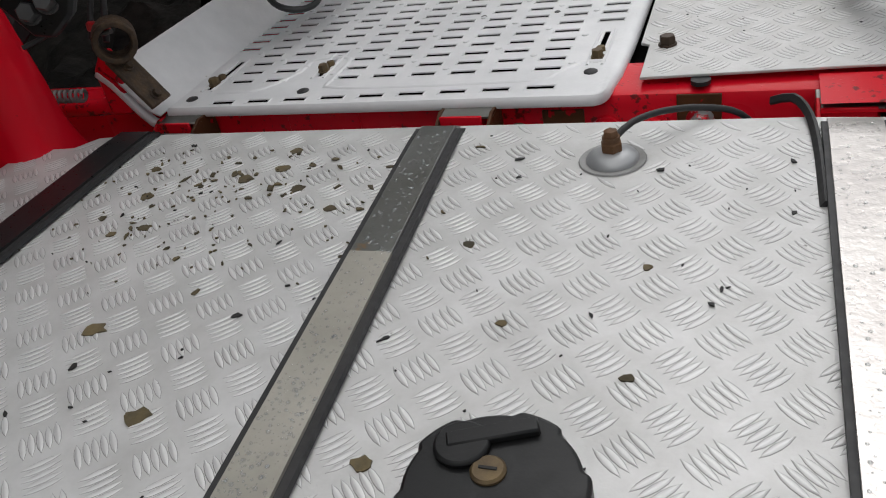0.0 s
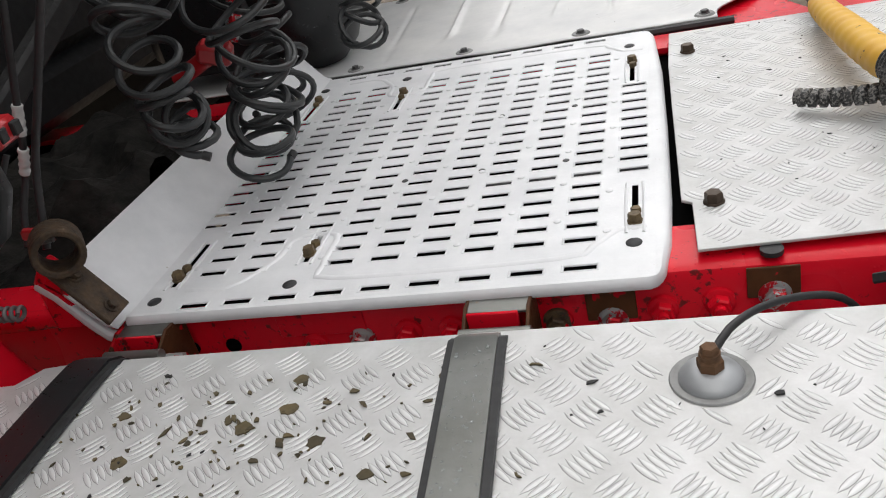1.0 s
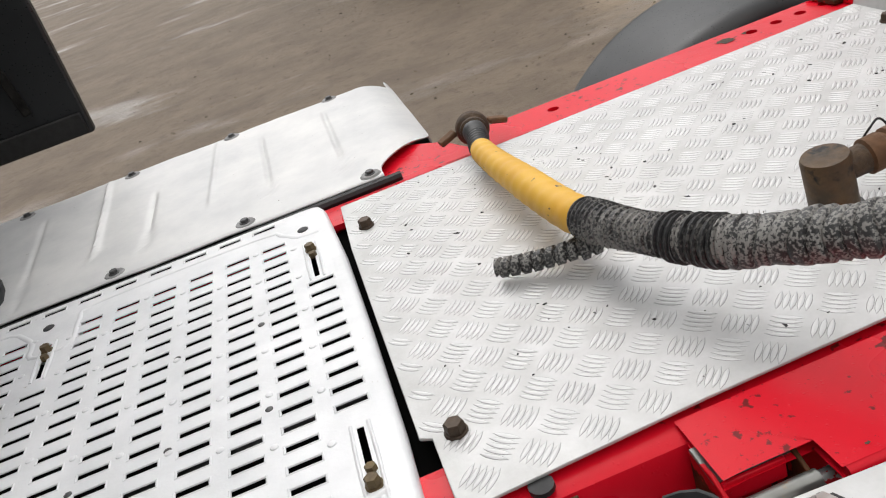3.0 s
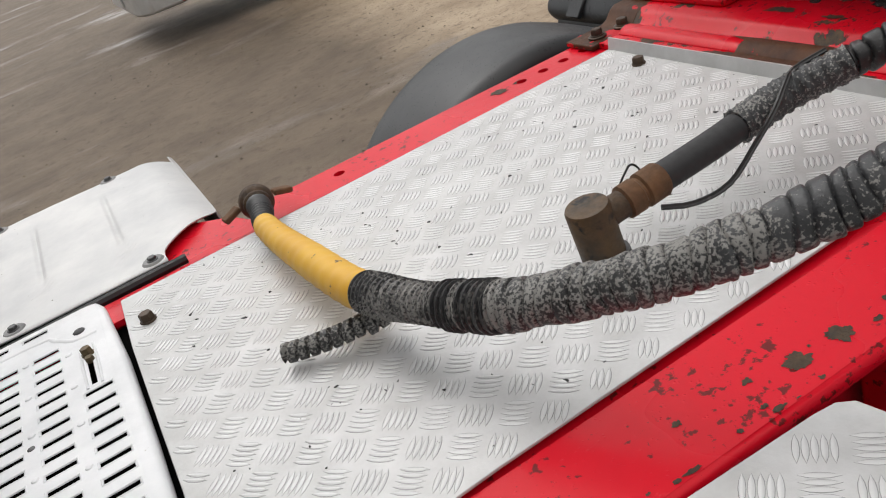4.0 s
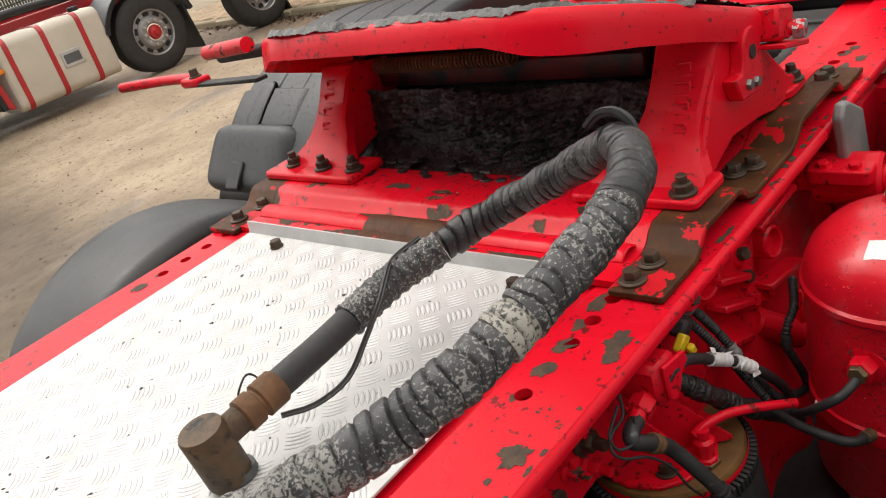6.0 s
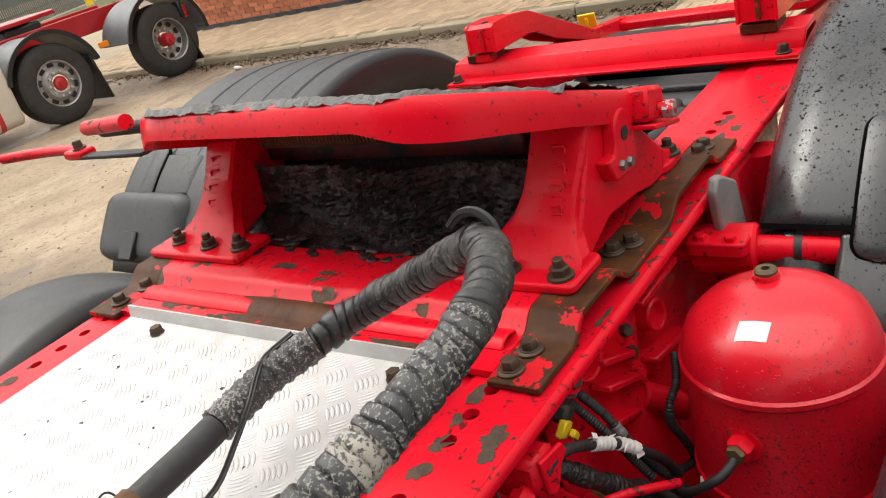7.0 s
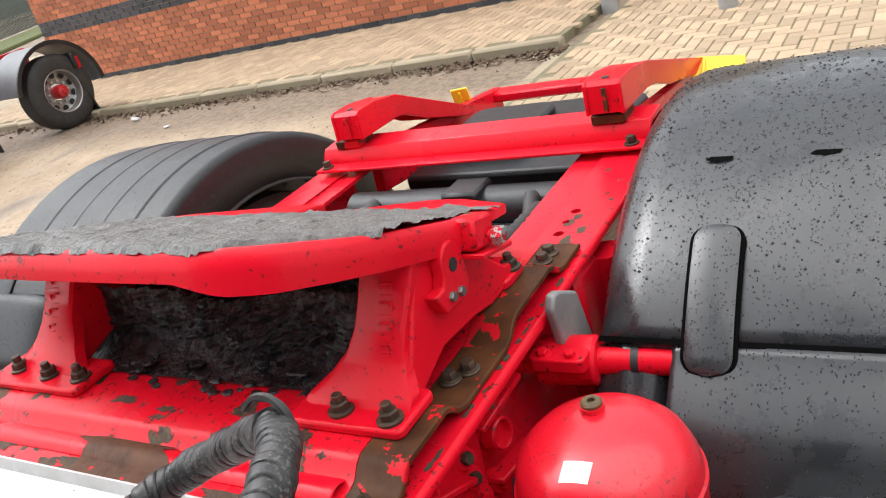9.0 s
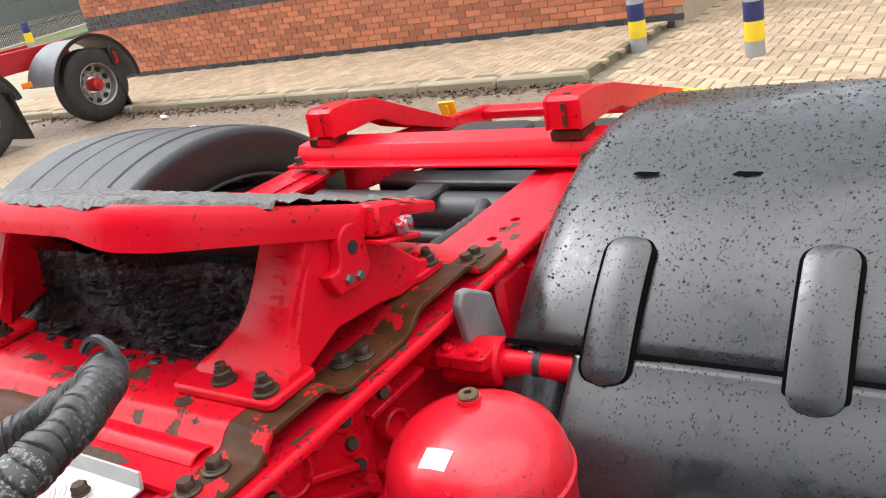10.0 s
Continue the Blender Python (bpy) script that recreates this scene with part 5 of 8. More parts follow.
for x1, coat_ in ((0.39, HOSE), (0.535, HOSE_MID), (0.560, HOSE_PALE), (0.68, HOSE_MID)):
    i0, i1 = (next(i for i, p in enumerate(full) if p.x > x) for x in (x0, x1))
    part("grey_wrap", Geo().tube(full[i0:i1 + 1], bandaged(0.0135, lambda d, x_=x0: 0.0221 - 0.0030 * min(1, (d + (x_ - 0.275) * 1.3) / 0.55), 0.0040), 36), coat_, hose)
    x0 = x1
part("tape_wrap", Geo().tube(full[b3:], bandaged(0.0118, 0.0192, 0.0040), 36), HOSE_BEND, hose, "black taped bend")
back = smooth_path(RETURN, 0.0011)
cut2 = next(i for i, p in enumerate(back) if p.x < 0.76)
cut3 = next(i for i, p in enumerate(back) if p.x < 0.63)
part("tape_wrap", Geo().tube(back[:cut2], bandaged(0.0135, 0.0186, 0.0042), 36), HOSE_BEND, hose, "black taped bend")
part("spiral_guard", Geo().tube(back[cut2:cut3], lambda d, a: 0.0192 + 0.0021 * math.sin(d * 700 + a * 4) * math.sin(a * 6 + d * 300), 28), HOSE_MID, hose, "knobbed black spiral guard")
part("plain_end", Geo().tube(back[cut3:], 0.0165, 20), RUBBER, hose)
fit0, fit1 = Vector((0.524, -0.157, 1.033)), Vector((0.452, -0.154, 1.026))
dirf = (fit1 - fit0).normalized()
part("crimp_collar", Geo().lathe(fit0 + dirf * -0.002, dirf, [(0.0175, 0), (0.0198, 0.003), (0.0198, 0.026), (0.0165, 0.028), (0.0165, 0.031), (0.0190, 0.033), (0.0190, 0.050), (0.0135, 0.053), (0.0135, 0.070)], 20), RUST, hose, "rusty crimped collar")
capc = Vector((0.440, -0.153, 0.980))
axc = Vector((-0.10, 0.0, 1)).normalized()
part("end_block", Geo().lathe(capc, axc, [(0.0225, 0), (0.0240, 0.004), (0.0240, 0.064), (0.0225, 0.067)], 32), material("oily cast cap", (0.038, 0.030, 0.022), (0.13, 0.075, 0.032), 0.5, 0.2, 26.0, 150.0, 0.4, spots=(0.012, 0.011, 0.010), spot_scale=30, spot_at=(0.56, 0.64)), hose, "oily brown cylindrical end block")
part("elbow", Geo().rod(fit1 + dirf * -0.03, capc + axc * 0.045, 0.0155, 18), BARE, hose)
part("foot", Geo().lathe((0.446, -0.156, DZ + 0.001), (0, 0, 1), [(0.02, 0), (0.022, 0.003), (0.021, 0.01)], 20), STEEL_DARK, hose)
part("wire_loop", Geo().tube([(0.505 + 0.014 * math.cos(a), -0.134 + 0.004 * math.sin(2 * a), 1.038 + 0.013 * math.sin(a)) for a in [i * 0.33 for i in range(26)]], 0.0012, 6), DARK, hose)
part("loose_strap", Geo().tube(smooth_path([(0.752, -0.176, 1.082), (0.715, -0.165, 1.074), (0.690, -0.176, 1.070), (0.662, -0.186, 1.055), (0.628, -0.187, 1.030), (0.585, -0.190, 1.006), (0.540, -0.186, 1.004), (0.505, -0.176, 1.014)]), lambda d, a: 0.0010 + 0.0022 * abs(math.cos(a)), 8), HOSE_DARK, hose, "loose flat strap twisted round the hose")
part("tape_tail", Geo().tube(smooth_path([(0.800, -0.452, 1.184), (0.803, -0.446, 1.203), (0.806, -0.430, 1.212), (0.805, -0.412, 1.210), (0.802, -0.398, 1.198)], 0.004), lambda d, a: 0.0014 + 0.0072 * abs(math.cos(a)) * (1 - 7 * d), 8), HOSE_DARK, hose, "curled end of black tape")
stub_path = smooth_path([(0.228, -0.078, 1.014), (0.203, -0.072, 1.007), (0.173, -0.060, 1.001), (0.140, -0.042, 0.996), (0.112, -0.026, 0.994)], 0.0015)
part("cable_stub", Geo().tube(stub_path, lambda d, a: (0.0095 if d > 0.035 else 0.0135) + 0.0022 * (1 if (d / 0.013 + a / 6.283) % 1 < 0.72 else -0.9), 16), HOSE, hose, "broken stub of muddy ribbed conduit")
# coupling at the yellow end
coup = thing("hose_coupling", (0.205, 0.385, DZ), "rusty round hose coupling with ears at the yellow end", "coupling")
cd = Vector((0.12, 1.0, -0.05)).normalized()
cp = Vector((0.199, 0.325, 1.008))
part("sleeve", Geo().lathe(cp, cd, [(0.0165, 0), (0.0150, 0.006), (0.0180, 0.009), (0.0150, 0.013), (0.0180, 0.018), (0.0150, 0.022), (0.0180, 0.027), (0.0150, 0.031), (0.0185, 0.036), (0.0185, 0.046)], 22), STEEL_DARK, coup)
part("flange", Geo().lathe(cp + cd * 0.048, cd, [(0.0185, -0.006), (0.0215, -0.003), (0.0215, 0.004), (0.0245, 0.007), (0.0265, 0.011), (0.0255, 0.016), (0.0265, 0.020), (0.0255, 0.026), (0.021, 0.029), (0.017, 0.028), (0.015, 0.014)], 30), BARE, coup, "rusty cup flange")
for s in (-1, 1):
    part("ear", Geo().box(cp + cd * 0.072 + Vector((s * 0.042, 0, -0.004)), (0.030, 0.018, 0.009), 0.003, pose(0, 0, 0, 0, s * 18, 8)), RUST, coup)

# ---- fifth wheel and its corrugated mounting plate ----
mount = thing("mounting_plate", (1.17, 0.03, 0.972), "corrugated red steel mounting plate with paint worn to brown steel", "mounting plate")
wave = [(0.844, 0.981), (0.925, 0.981), (0.938, 0.986), (0.950, 0.999), (0.962, 1.006), (1.055, 1.006), (1.068, 1.000), (1.085, 0.986), (1.10, 0.981), (1.225, 0.981), (1.241, 0.986), (1.260, 1.000), (1.275, 1.006), (1.405, 1.006), (1.42, 1.000), (1.438, 0.986), (1.455, 0.981), (1.530, 0.981)]
part("corrugated_plate", Geo().sheet([(0.860, 0.981)] + wave[1:], "y", -0.350, 0.395, 0.009), RED_WORN, mount)
part("bare_margin", Geo().sheet(wave, "y", -0.419, -0.350, 0.009), BROWN, mount, "oily brown bare edge of the plate", bevel=0.002)
part("bare_margin", Geo().sheet(wave, "y", 0.395, 0.474, 0.009), BROWN, mount, bevel=0.002)
part("front_ridge", Geo().sheet([(0.898, 0.9815), (0.906, 0.9895), (0.916, 0.9925), (0.926, 0.9915), (0.936, 0.987)], "y", -0.34, 0.39, 0.004), RED_CLEAN, mount, bevel=0.002)
for k, (cx, cy, rx, ry) in enumerate(((0.882, 0.05, 0.026, 0.14), (0.880, -0.05, 0.020, 0.07), (0.88, -0.20, 0.016, 0.06), (0.878, 0.17, 0.012, 0.025), (0.90, 0.30, 0.02, 0.03), (1.12, 0.10, 0.02, 0.03), (1.01, -0.12, 0.02, 0.022), (1.0, 0.12, 0.012, 0.03), (0.975, -0.25, 0.012, 0.02), (0.99, 0.02, 0.008, 0.02))):
    scab(ragged(cx, cy, rx, ry, k * 3.1 + 9), 0.9818 if cx < 0.93 or cx > 1.06 else 1.0068, mount)
# the paint is gone from the middle of the front edge, over the ridge
over = [(0.864, 0.9826), (0.880, 0.9826), (0.897, 0.9828), (0.906, 0.9907), (0.916, 0.9938), (0.927, 0.9928), (0.938, 0.9885)]
g = Geo()
for i, (px, pz) in enumerate(over):
    lo = -0.075 + 0.030 * noise.noise(Vector((i * 0.9, 2.0, 0))) + 0.006 * i
    hi = 0.105 + 0.05 * noise.noise(Vector((i * 0.9, 7.0, 0))) + 0.004 * i
    for k in range(41):
        q = k / 40
        g.v.append((px, lo + (hi - lo) * q, pz))
for i in range(len(over) - 1):
    for k in range(40):
        a = i * 41 + k
        g.f.append((a, a + 41, a + 42, a + 1))
part("bare_patch", g, RUST_DARK, mount, "rust brown steel where the paint has gone")
for bx, by in ((0.867, -0.371), (0.907, -0.374), (1.14, -0.374), (1.165, -0.39), (1.465, -0.378), (1.492, -0.378), (0.880, 0.425), (0.931, 0.417), (1.14, 0.42), (1.45, 0.42)):
    g = Geo().lathe((bx, by, 0.981), (0, 0, 1), [(0.0165, 0), (0.0165, 0.003), (0.0145, 0.0045)], 20)
    g.bolt((bx, by, 0.984), (0, 0, 1), 0.0105, 0.013, 1.2)
    part("bolt", g, BOLT, mount)

fifth = thing("fifth_wheel", (1.19, 0.03, 1.005), "red cast fifth wheel coupling smeared with grey grease", "fifth wheel")
TILT_P = pose(1.181, 0.03, 1.144, 0.6, 0, 0) @ pose(0, 0, 0, 0, 20.5, 0)


def on_plate(g):
    g.v = [tuple(TILT_P @ Vector(p)) for p in g.v]
    return g


# plan of the plate in its own axes: u along the frame (rear +), w across it
front = [(-0.235, -0.225), (-0.238, -0.10), (-0.236, 0.10), (-0.226, 0.255)]
plan_r = [(-0.229, -0.265), (-0.206, -0.320), (-0.165, -0.368), (-0.105, -0.402), (0.10, -0.425)]
plan_l = [(-0.218, 0.278), (-0.196, 0.320), (-0.155, 0.362), (-0.095, 0.395), (0.10, 0.42)]
horn_r = [(0.30, -0.36), (0.44, -0.20), (0.44, -0.13), (0.30, -0.075)]
horn_l = [(0.30, 0.36), (0.44, 0.20), (0.44, 0.13), (0.30, 0.075)]
throat = [(0.05, -0.045), (0.0, -0.055), (-0.04, -0.03), (-0.05, 0.0), (-0.04, 0.03), (0.0, 0.055), (0.05, 0.045)]
outline = front + plan_l + horn_l[:4] + throat[::-1] + horn_r[::-1] + plan_r[::-1]
part("top_plate", on_plate(Geo().prism(outline, "z", 0.033, 0.051)), RED_CLEAN, fifth, bevel=0.004)
skirt = plan_r[::-1] + front + plan_l


def skirt_depth(w):
    d = 0.038
    if w < -0.255:
        d = 0.052 - 0.012 * max(0, (-0.31 - w) / 0.10)
    elif w < -0.185:
        d = 0.052 - 0.014 * (w + 0.255) / 0.07
    if w > 0.27:
        d += 0.016 * min(1, (w - 0.27) / 0.05)
    return d


line = []
for (a, b), (c, d) in zip(skirt, skirt[1:]):
    m = max(2, int(math.hypot(c - a, d - b) / 0.02))
    line += [(a + (c - a) * k / m, b + (d - b) * k / m) for k in range(m)]
line.append(skirt[-1])
g = Geo()
n = len(line)
levels = ((0.000, 0.049), (-0.006, 0.041), (-0.006, 0.022), (-0.004, None), (0.010, None), (0.016, 0.031))
for off, z in levels:
    for i, (u, w) in enumerate(line):
        p, q = line[max(i - 1, 0)], line[min(i + 1, n - 1)]
        t = Vector((q[0] - p[0], q[1] - p[1])).normalized()
        nrm = Vector((t.y, -t.x))
        if nrm.dot(Vector((u - 0.15, w))) < 0:
            nrm = -nrm
        zz = 0.051 - 0.004 - skirt_depth(w) if z is None else z
        g.v.append((u - nrm.x * off, w - nrm.y * off, zz))
for j in range(len(levels) - 1):
    for i in range(n - 1):
        g.f.append((j * n + i, j * n + i + 1, (j + 1) * n + i + 1, (j + 1) * n + i))
part("skirt", on_plate(g), RED_CLEAN, fifth, "deep red front skirt of the plate")
# grease layer: lumpy, with a ragged front edge
g = Geo()
rows_, cols_ = 42, 150
for i in range(rows_ + 1):
    for j in range(cols_ + 1):
        w = -0.405 + 0.785 * j / cols_
        lim = -0.233 if abs(w) < 0.23 else -0.233 + 0.125 * ((abs(w) - 0.23) / 0.17) ** 1.4
        ragged = 0.012 * noise.noise(Vector((w * 34, 0.3, 0.0))) + 0.006 * noise.noise(Vector((w * 90, 2.3, 0.0)))
        u = (lim - 0.004 + ragged * 0.4) + (0.20 - lim) * (i / rows_) ** 1.3
        lump = 0.009 * abs(noise.noise(Vector((u * 26, w * 14, 4.0)))) + 0.006 * abs(noise.noise(Vector((u * 70, w * 45, 1.0)))) + 0.002 * abs(noise.noise(Vector((u * 190, w * 130, 2.0))))
        if i == 0:
            u -= 0.0045
            lump = -0.003 - 0.005 * abs(noise.noise(Vector((w * 21, 0.7, 3.0)))) - 0.008 * abs(noise.noise(Vector((w * 90, 5.7, 3.0))))
        elif i == 1:
            lump += 0.0045 * abs(noise.noise(Vector((w * 60, 7.0, 0))))
        g.v.append((u, w, 0.0518 + lump + 0.0))
for i in range(rows_):
    for j in range(cols_):
        a = i * (cols_ + 1) + j
        g.f.append((a, a + 1, a + cols_ + 2, a + cols_ + 1))
part("grease_layer", on_plate(g), GREASE_GREY, fifth, "lumpy grey black grease on the plate", smooth=True)
# cross rib and spring below the plate; an added dark box backs them
part("front_rib", Geo().box((1.200, 0.045, 1.121), (0.014, 0.57, 0.038), 0.003), RED_DARK, fifth, "dark red rib behind the skirt")
part("jaw_housing", Geo().box((1.245, 0.03, 1.045), (0.05, 0.62, 0.10), 0.01), GREASE, fifth, "added dark box behind the rib")
part("under_rib", on_plate(Geo().box((0.05, 0.0, 0.0), (0.02, 0.74, 0.06), 0.004)), DARK, fifth)
coil = [Vector((1.183 + 0.012 * math.cos(a), 0.290 - a * 0.00130, 1.146 + 0.012 * math.sin(a))) for a in [i * 0.5 for i in range(480)]]
part("jaw_spring", Geo().tube(coil, 0.0022, 6), RUST, fifth, "rusty coil spring under the skirt")
part("release_rod", Geo().rod(TILT_P @ Vector((-0.15, 0.38, 0.035)), TILT_P @ Vector((-0.10, 0.60, 0.030)), 0.012, 12), DARK, fifth)
part("release_rod", Geo().rod(TILT_P @ Vector((-0.19, 0.38, 0.042)), TILT_P @ Vector((-0.15, 0.57, 0.036)), 0.014, 12), RED_WORN, fifth)
part("release_bar", Geo().box((1.135, 0.72, 1.150), (0.028, 0.34, 0.008), 0.002, pose(0, 0, 0, -3, 0, -6)), DARK, fifth, "dark flat release bar")
part("release_handle", Geo().tube(smooth_path([(1.165, 0.86, 1.152), (1.17, 0.96, 1.150), (1.16, 1.06, 1.149), (1.13, 1.16, 1.150)]), 0.012, 12), RED_CLEAN, fifth, "red pull handle")
part("handle_bolt", Geo().bolt((1.15, 0.845, 1.158), (0, 0, 1), 0.010, 0.020), BOLT, fifth)
part("handle_fork", Geo().box((1.15, 0.85, 1.150), (0.04, 0.07, 0.018), 0.004), RED_CLEAN, fifth)


def LEAN(z):
    """How far back the front slab of a pedestal stands at a height: flared forward into its foot."""
    return 1.012 + 1.0 * max(0, min(z, 1.06) - 1.01) + 0.62 * max(0, z - 1.06)


def pedestal(s, edge_out, edge_in, foot, ear):
    """Bearing block: a front slab that flares to its foot, raised bars on its face, webs running back to the rear foot, a bearing ear.
    The two edges are (y, z) from the foot up."""
    yc = (edge_out[-1][0] + edge_in[-1][0]) / 2
    p = thing("pedestal", (1.05, yc, 1.006), "red cast bearing pedestal with raised blocks, bolted on studs", "bearing pedestal", group="fifth wheel pedestals")
    part("foot_plate", Geo().prism(rounded(0.987, 1.075, foot[0], foot[1], 0.012), "z", 1.006, 1.020), RED_CLEAN, p, bevel=0.004)
    n = len(edge_out)
    levels, front, back = 40, [], []

    def at(edge, q):
        k = min(n - 2, int(q * (n - 1)))
        f = q * (n - 1) - k
        return [edge[k][i] + (edge[k + 1][i] - edge[k][i]) * f for i in (0, 1)]
    g = Geo()
    for i in range(levels + 1):
        a, b = at(edge_out, i / levels), at(edge_in, i / levels)
        z = (a[1] + b[1]) / 2
        lean = LEAN(z)
        for y, dx in ((a[0], 0.005), (a[0] + (b[0] - a[0]) * 0.07, 0.0), (b[0] + (a[0] - b[0]) * 0.07, 0.0), (b[0], 0.005), (b[0], 0.026), (a[0], 0.026)):
            g.v.append((lean + dx, y, z))
    for i in range(levels):
        for j in range(6):
            g.f.append((i * 6 + j, i * 6 + (j + 1) % 6, i * 6 + 6 + (j + 1) % 6, i * 6 + 6 + j))
    g.f += [tuple(range(6)), tuple(levels * 6 + j for j in range(6))]
    slab = part("front_slab", g, RED_CLEAN, p)
    for k, (h, w) in enumerate(((0.017, 0.020), (0.018, 0.020), (0.016, 0.019), (0.012, 0.016))):
        zc = 1.140 - k * 0.021
        yb = yc + s * (0.004 + 0.001 * k)
        xf = LEAN(zc) + 0.0005
        for dz in (-h / 2, h / 2):
            part("raised_bar", Geo().box((xf + dz * 0.35, yb, zc + dz * 0.8), (0.004, w, 0.003), 0.001), RED_CLEAN, slab)
        part("raised_bar", Geo().box((xf, yb + s * w / 2, zc), (0.004, 0.003, h * 0.8), 0.001), RED_CLEAN, slab)
    out, inn = edge_out[-1][0], edge_in[-1][0]
    web = [(1.035, 1.012), (1.075, 1.06), (1.125, 1.140), (1.145, 1.166), (1.23, 1.150), (1.30, 1.085), (1.35, 1.040), (1.40, 1.024), (1.405, 1.008), (1.29, 1.008), (1.24, 1.020), (1.15, 1.030), (1.08, 1.008)]
    part("side_web", Geo().prism(web, "y", out - s * 0.018, out - s * 0.003), RED_CLEAN, p, bevel=0.004)
    part("side_web", Geo().prism(web, "y", inn + s * 0.003, inn + s * 0.015), RED_CLEAN, p, bevel=0.004)
    part("rear_foot", Geo().prism(rounded(1.32, 1.415, min(out, inn) - 0.003, max(out, inn) + 0.003, 0.03), "z", 1.006, 1.020), RED_CLEAN, p, bevel=0.003)
    if ear:
        shape = [(1.194 + 0.027 * math.cos(radians(a)), 1.133 + 0.030 * math.sin(radians(a))) for a in range(-10, 191, 20)] + [(1.158, 1.112), (1.136, 1.112), (1.150, 1.080), (1.199, 1.074), (1.222, 1.092)]
        e = part("bearing_ear", Geo().prism(shape, "y", min(out - s * 0.004, out + s * 0.016), max(out - s * 0.004, out + s * 0.016)), RED_WORN, p, bevel=0.003)
        part("pin_hole", Geo().rod((1.192, out + s * 0.014, 1.131), (1.192, out + s * 0.0175, 1.131), 0.0095, 18), DARK, e)
        for dx in (0.0, 0.022):
            part("bolt", Geo().hexa((1.170 + dx, out + s * 0.013, 1.095 - dx * 0.2), (0, s, 0), 0.0075, 0.009), STEEL, e, "bolt head rubbed bare")
    return p


pr = pedestal(-1, [(-0.388, 1.010), (-0.388, 1.028), (-0.376, 1.045), (-0.368, 1.070), (-0.369, 1.095), (-0.374, 1.125), (-0.378, 1.168)],
              [(-0.216, 1.010), (-0.228, 1.028), (-0.254, 1.045), (-0.279, 1.070), (-0.290, 1.095), (-0.294, 1.125), (-0.296, 1.168)], (-0.396, -0.215), True)
pl = pedestal(1, [(0.455, 1.010), (0.438, 1.022), (0.418, 1.036), (0.402, 1.052), (0.385, 1.083), (0.379, 1.110), (0.379, 1.168)],
              [(0.238, 1.010), (0.262, 1.022), (0.276, 1.036), (0.288, 1.048), (0.301, 1.083), (0.302, 1.110), (0.300, 1.168)], (0.222, 0.468), False)
for bx, by in ((1.008, -0.371), (1.014, -0.292), (1.026, 0.414), (1.018, 0.322), (1.020, 0.243), (1.377, -0.367), (1.377, 0.33)):
    g = Geo().lathe((bx, by, 1.020), (0, 0, 1), [(0.0175, 0), (0.0175, 0.004), (0.0155, 0.005)], 20)
    g.hexa((bx, by, 1.024), (0, 0, 1), 0.0130, 0.012)
    g.rod((bx, by, 1.034), (bx, by, 1.046), 0.0072, 12, ch=0.001)
    part("stud_nut", g, BOLT, pr if by < 0 else pl)
# adjuster at the plate's near end
adj = thing("lock_adjuster", (1.26, -0.43, 1.10), "red adjuster block with worn hexagon bolt on the coupling", "adjuster")
part("block", Geo().box((1.255, -0.395, 1.146), (0.055, 0.04, 0.045), 0.005, pose(0, 0, 0, 0, 15, 0)), RED_WORN, adj)
part("threaded_bolt", Geo().rod((1.262, -0.40, 1.136), (1.270, -0.423, 1.132), 0.009, 12), RED_WORN, adj)
part("hex_head", Geo().hexa((1.270, -0.419, 1.132), (0.1, -1, -0.05), 0.014, 0.014), ZINC, adj)
part("shelf", Geo().box((1.262, -0.402, 1.114), (0.085, 0.045, 0.007), 0.002, pose(0, 0, 0, 0, 15, 0)), RED_CLEAN, adj)
# grease packed under the plate, between the pedestals
g = Geo()
for i in range(61):
    for j in range(161):
        y = -0.33 + 0.70 * j / 160
        z = 0.985 + 0.128 * i / 60
        d = 0.5 * abs(noise.noise(Vector((y * 9, z * 9, 0)))) + 0.35 * abs(noise.noise(Vector((y * 24, z * 24, 5)))) + 0.2 * abs(noise.noise(Vector((y * 60, z * 60, 9))))
        d += (0.10 + 0.35 * math.exp(-((y + 0.02) / 0.11) ** 2)) * abs(noise.noise(Vector((y * 110, z * 110, 3))))
        g.v.append((1.160 - 0.06 * d - 0.03 * math.exp(-((y + 0.03) / 0.08) ** 2) - 0.10 * max(0, (1.02 - z) / 0.035) ** 2, y, z))
for i in range(60):
    for j in range(160):
        a = i * 161 + j
        g.f.append((a, a + 1, a + 162, a + 161))
lump = thing("grease_mass", (1.13, 0.03, 1.0), "thick black wet grease packed under the coupling", "grease", kind="stuff")
part("grease", g, GREASE, lump)
g = Geo()
rr = random.Random(2)
for k in range(70):
    y, x = rr.uniform(-0.28, 0.30), rr.uniform(1.035, 1.11)
    s = rr.uniform(0.004, 0.012)
    pts = []
    for a in range(6):
        for b in (-0.6, 0.0, 0.6):
            q = s * rr.uniform(0.6, 1.2) * math.sqrt(1 - b * b)
            pts.append((x + q * math.cos(a * 1.047), y + 1.3 * q * math.sin(a * 1.047), 1.006 + s * (0.1 + b * 0.35)))
    g.add(pts, [(a * 3 + b, ((a + 1) % 6) * 3 + b, ((a + 1) % 6) * 3 + b + 1, a * 3 + b + 1) for a in range(6) for b in range(2)] + [tuple(a * 3 + 2 for a in range(6))])
part("grease_drips", g, GREASE, lump)

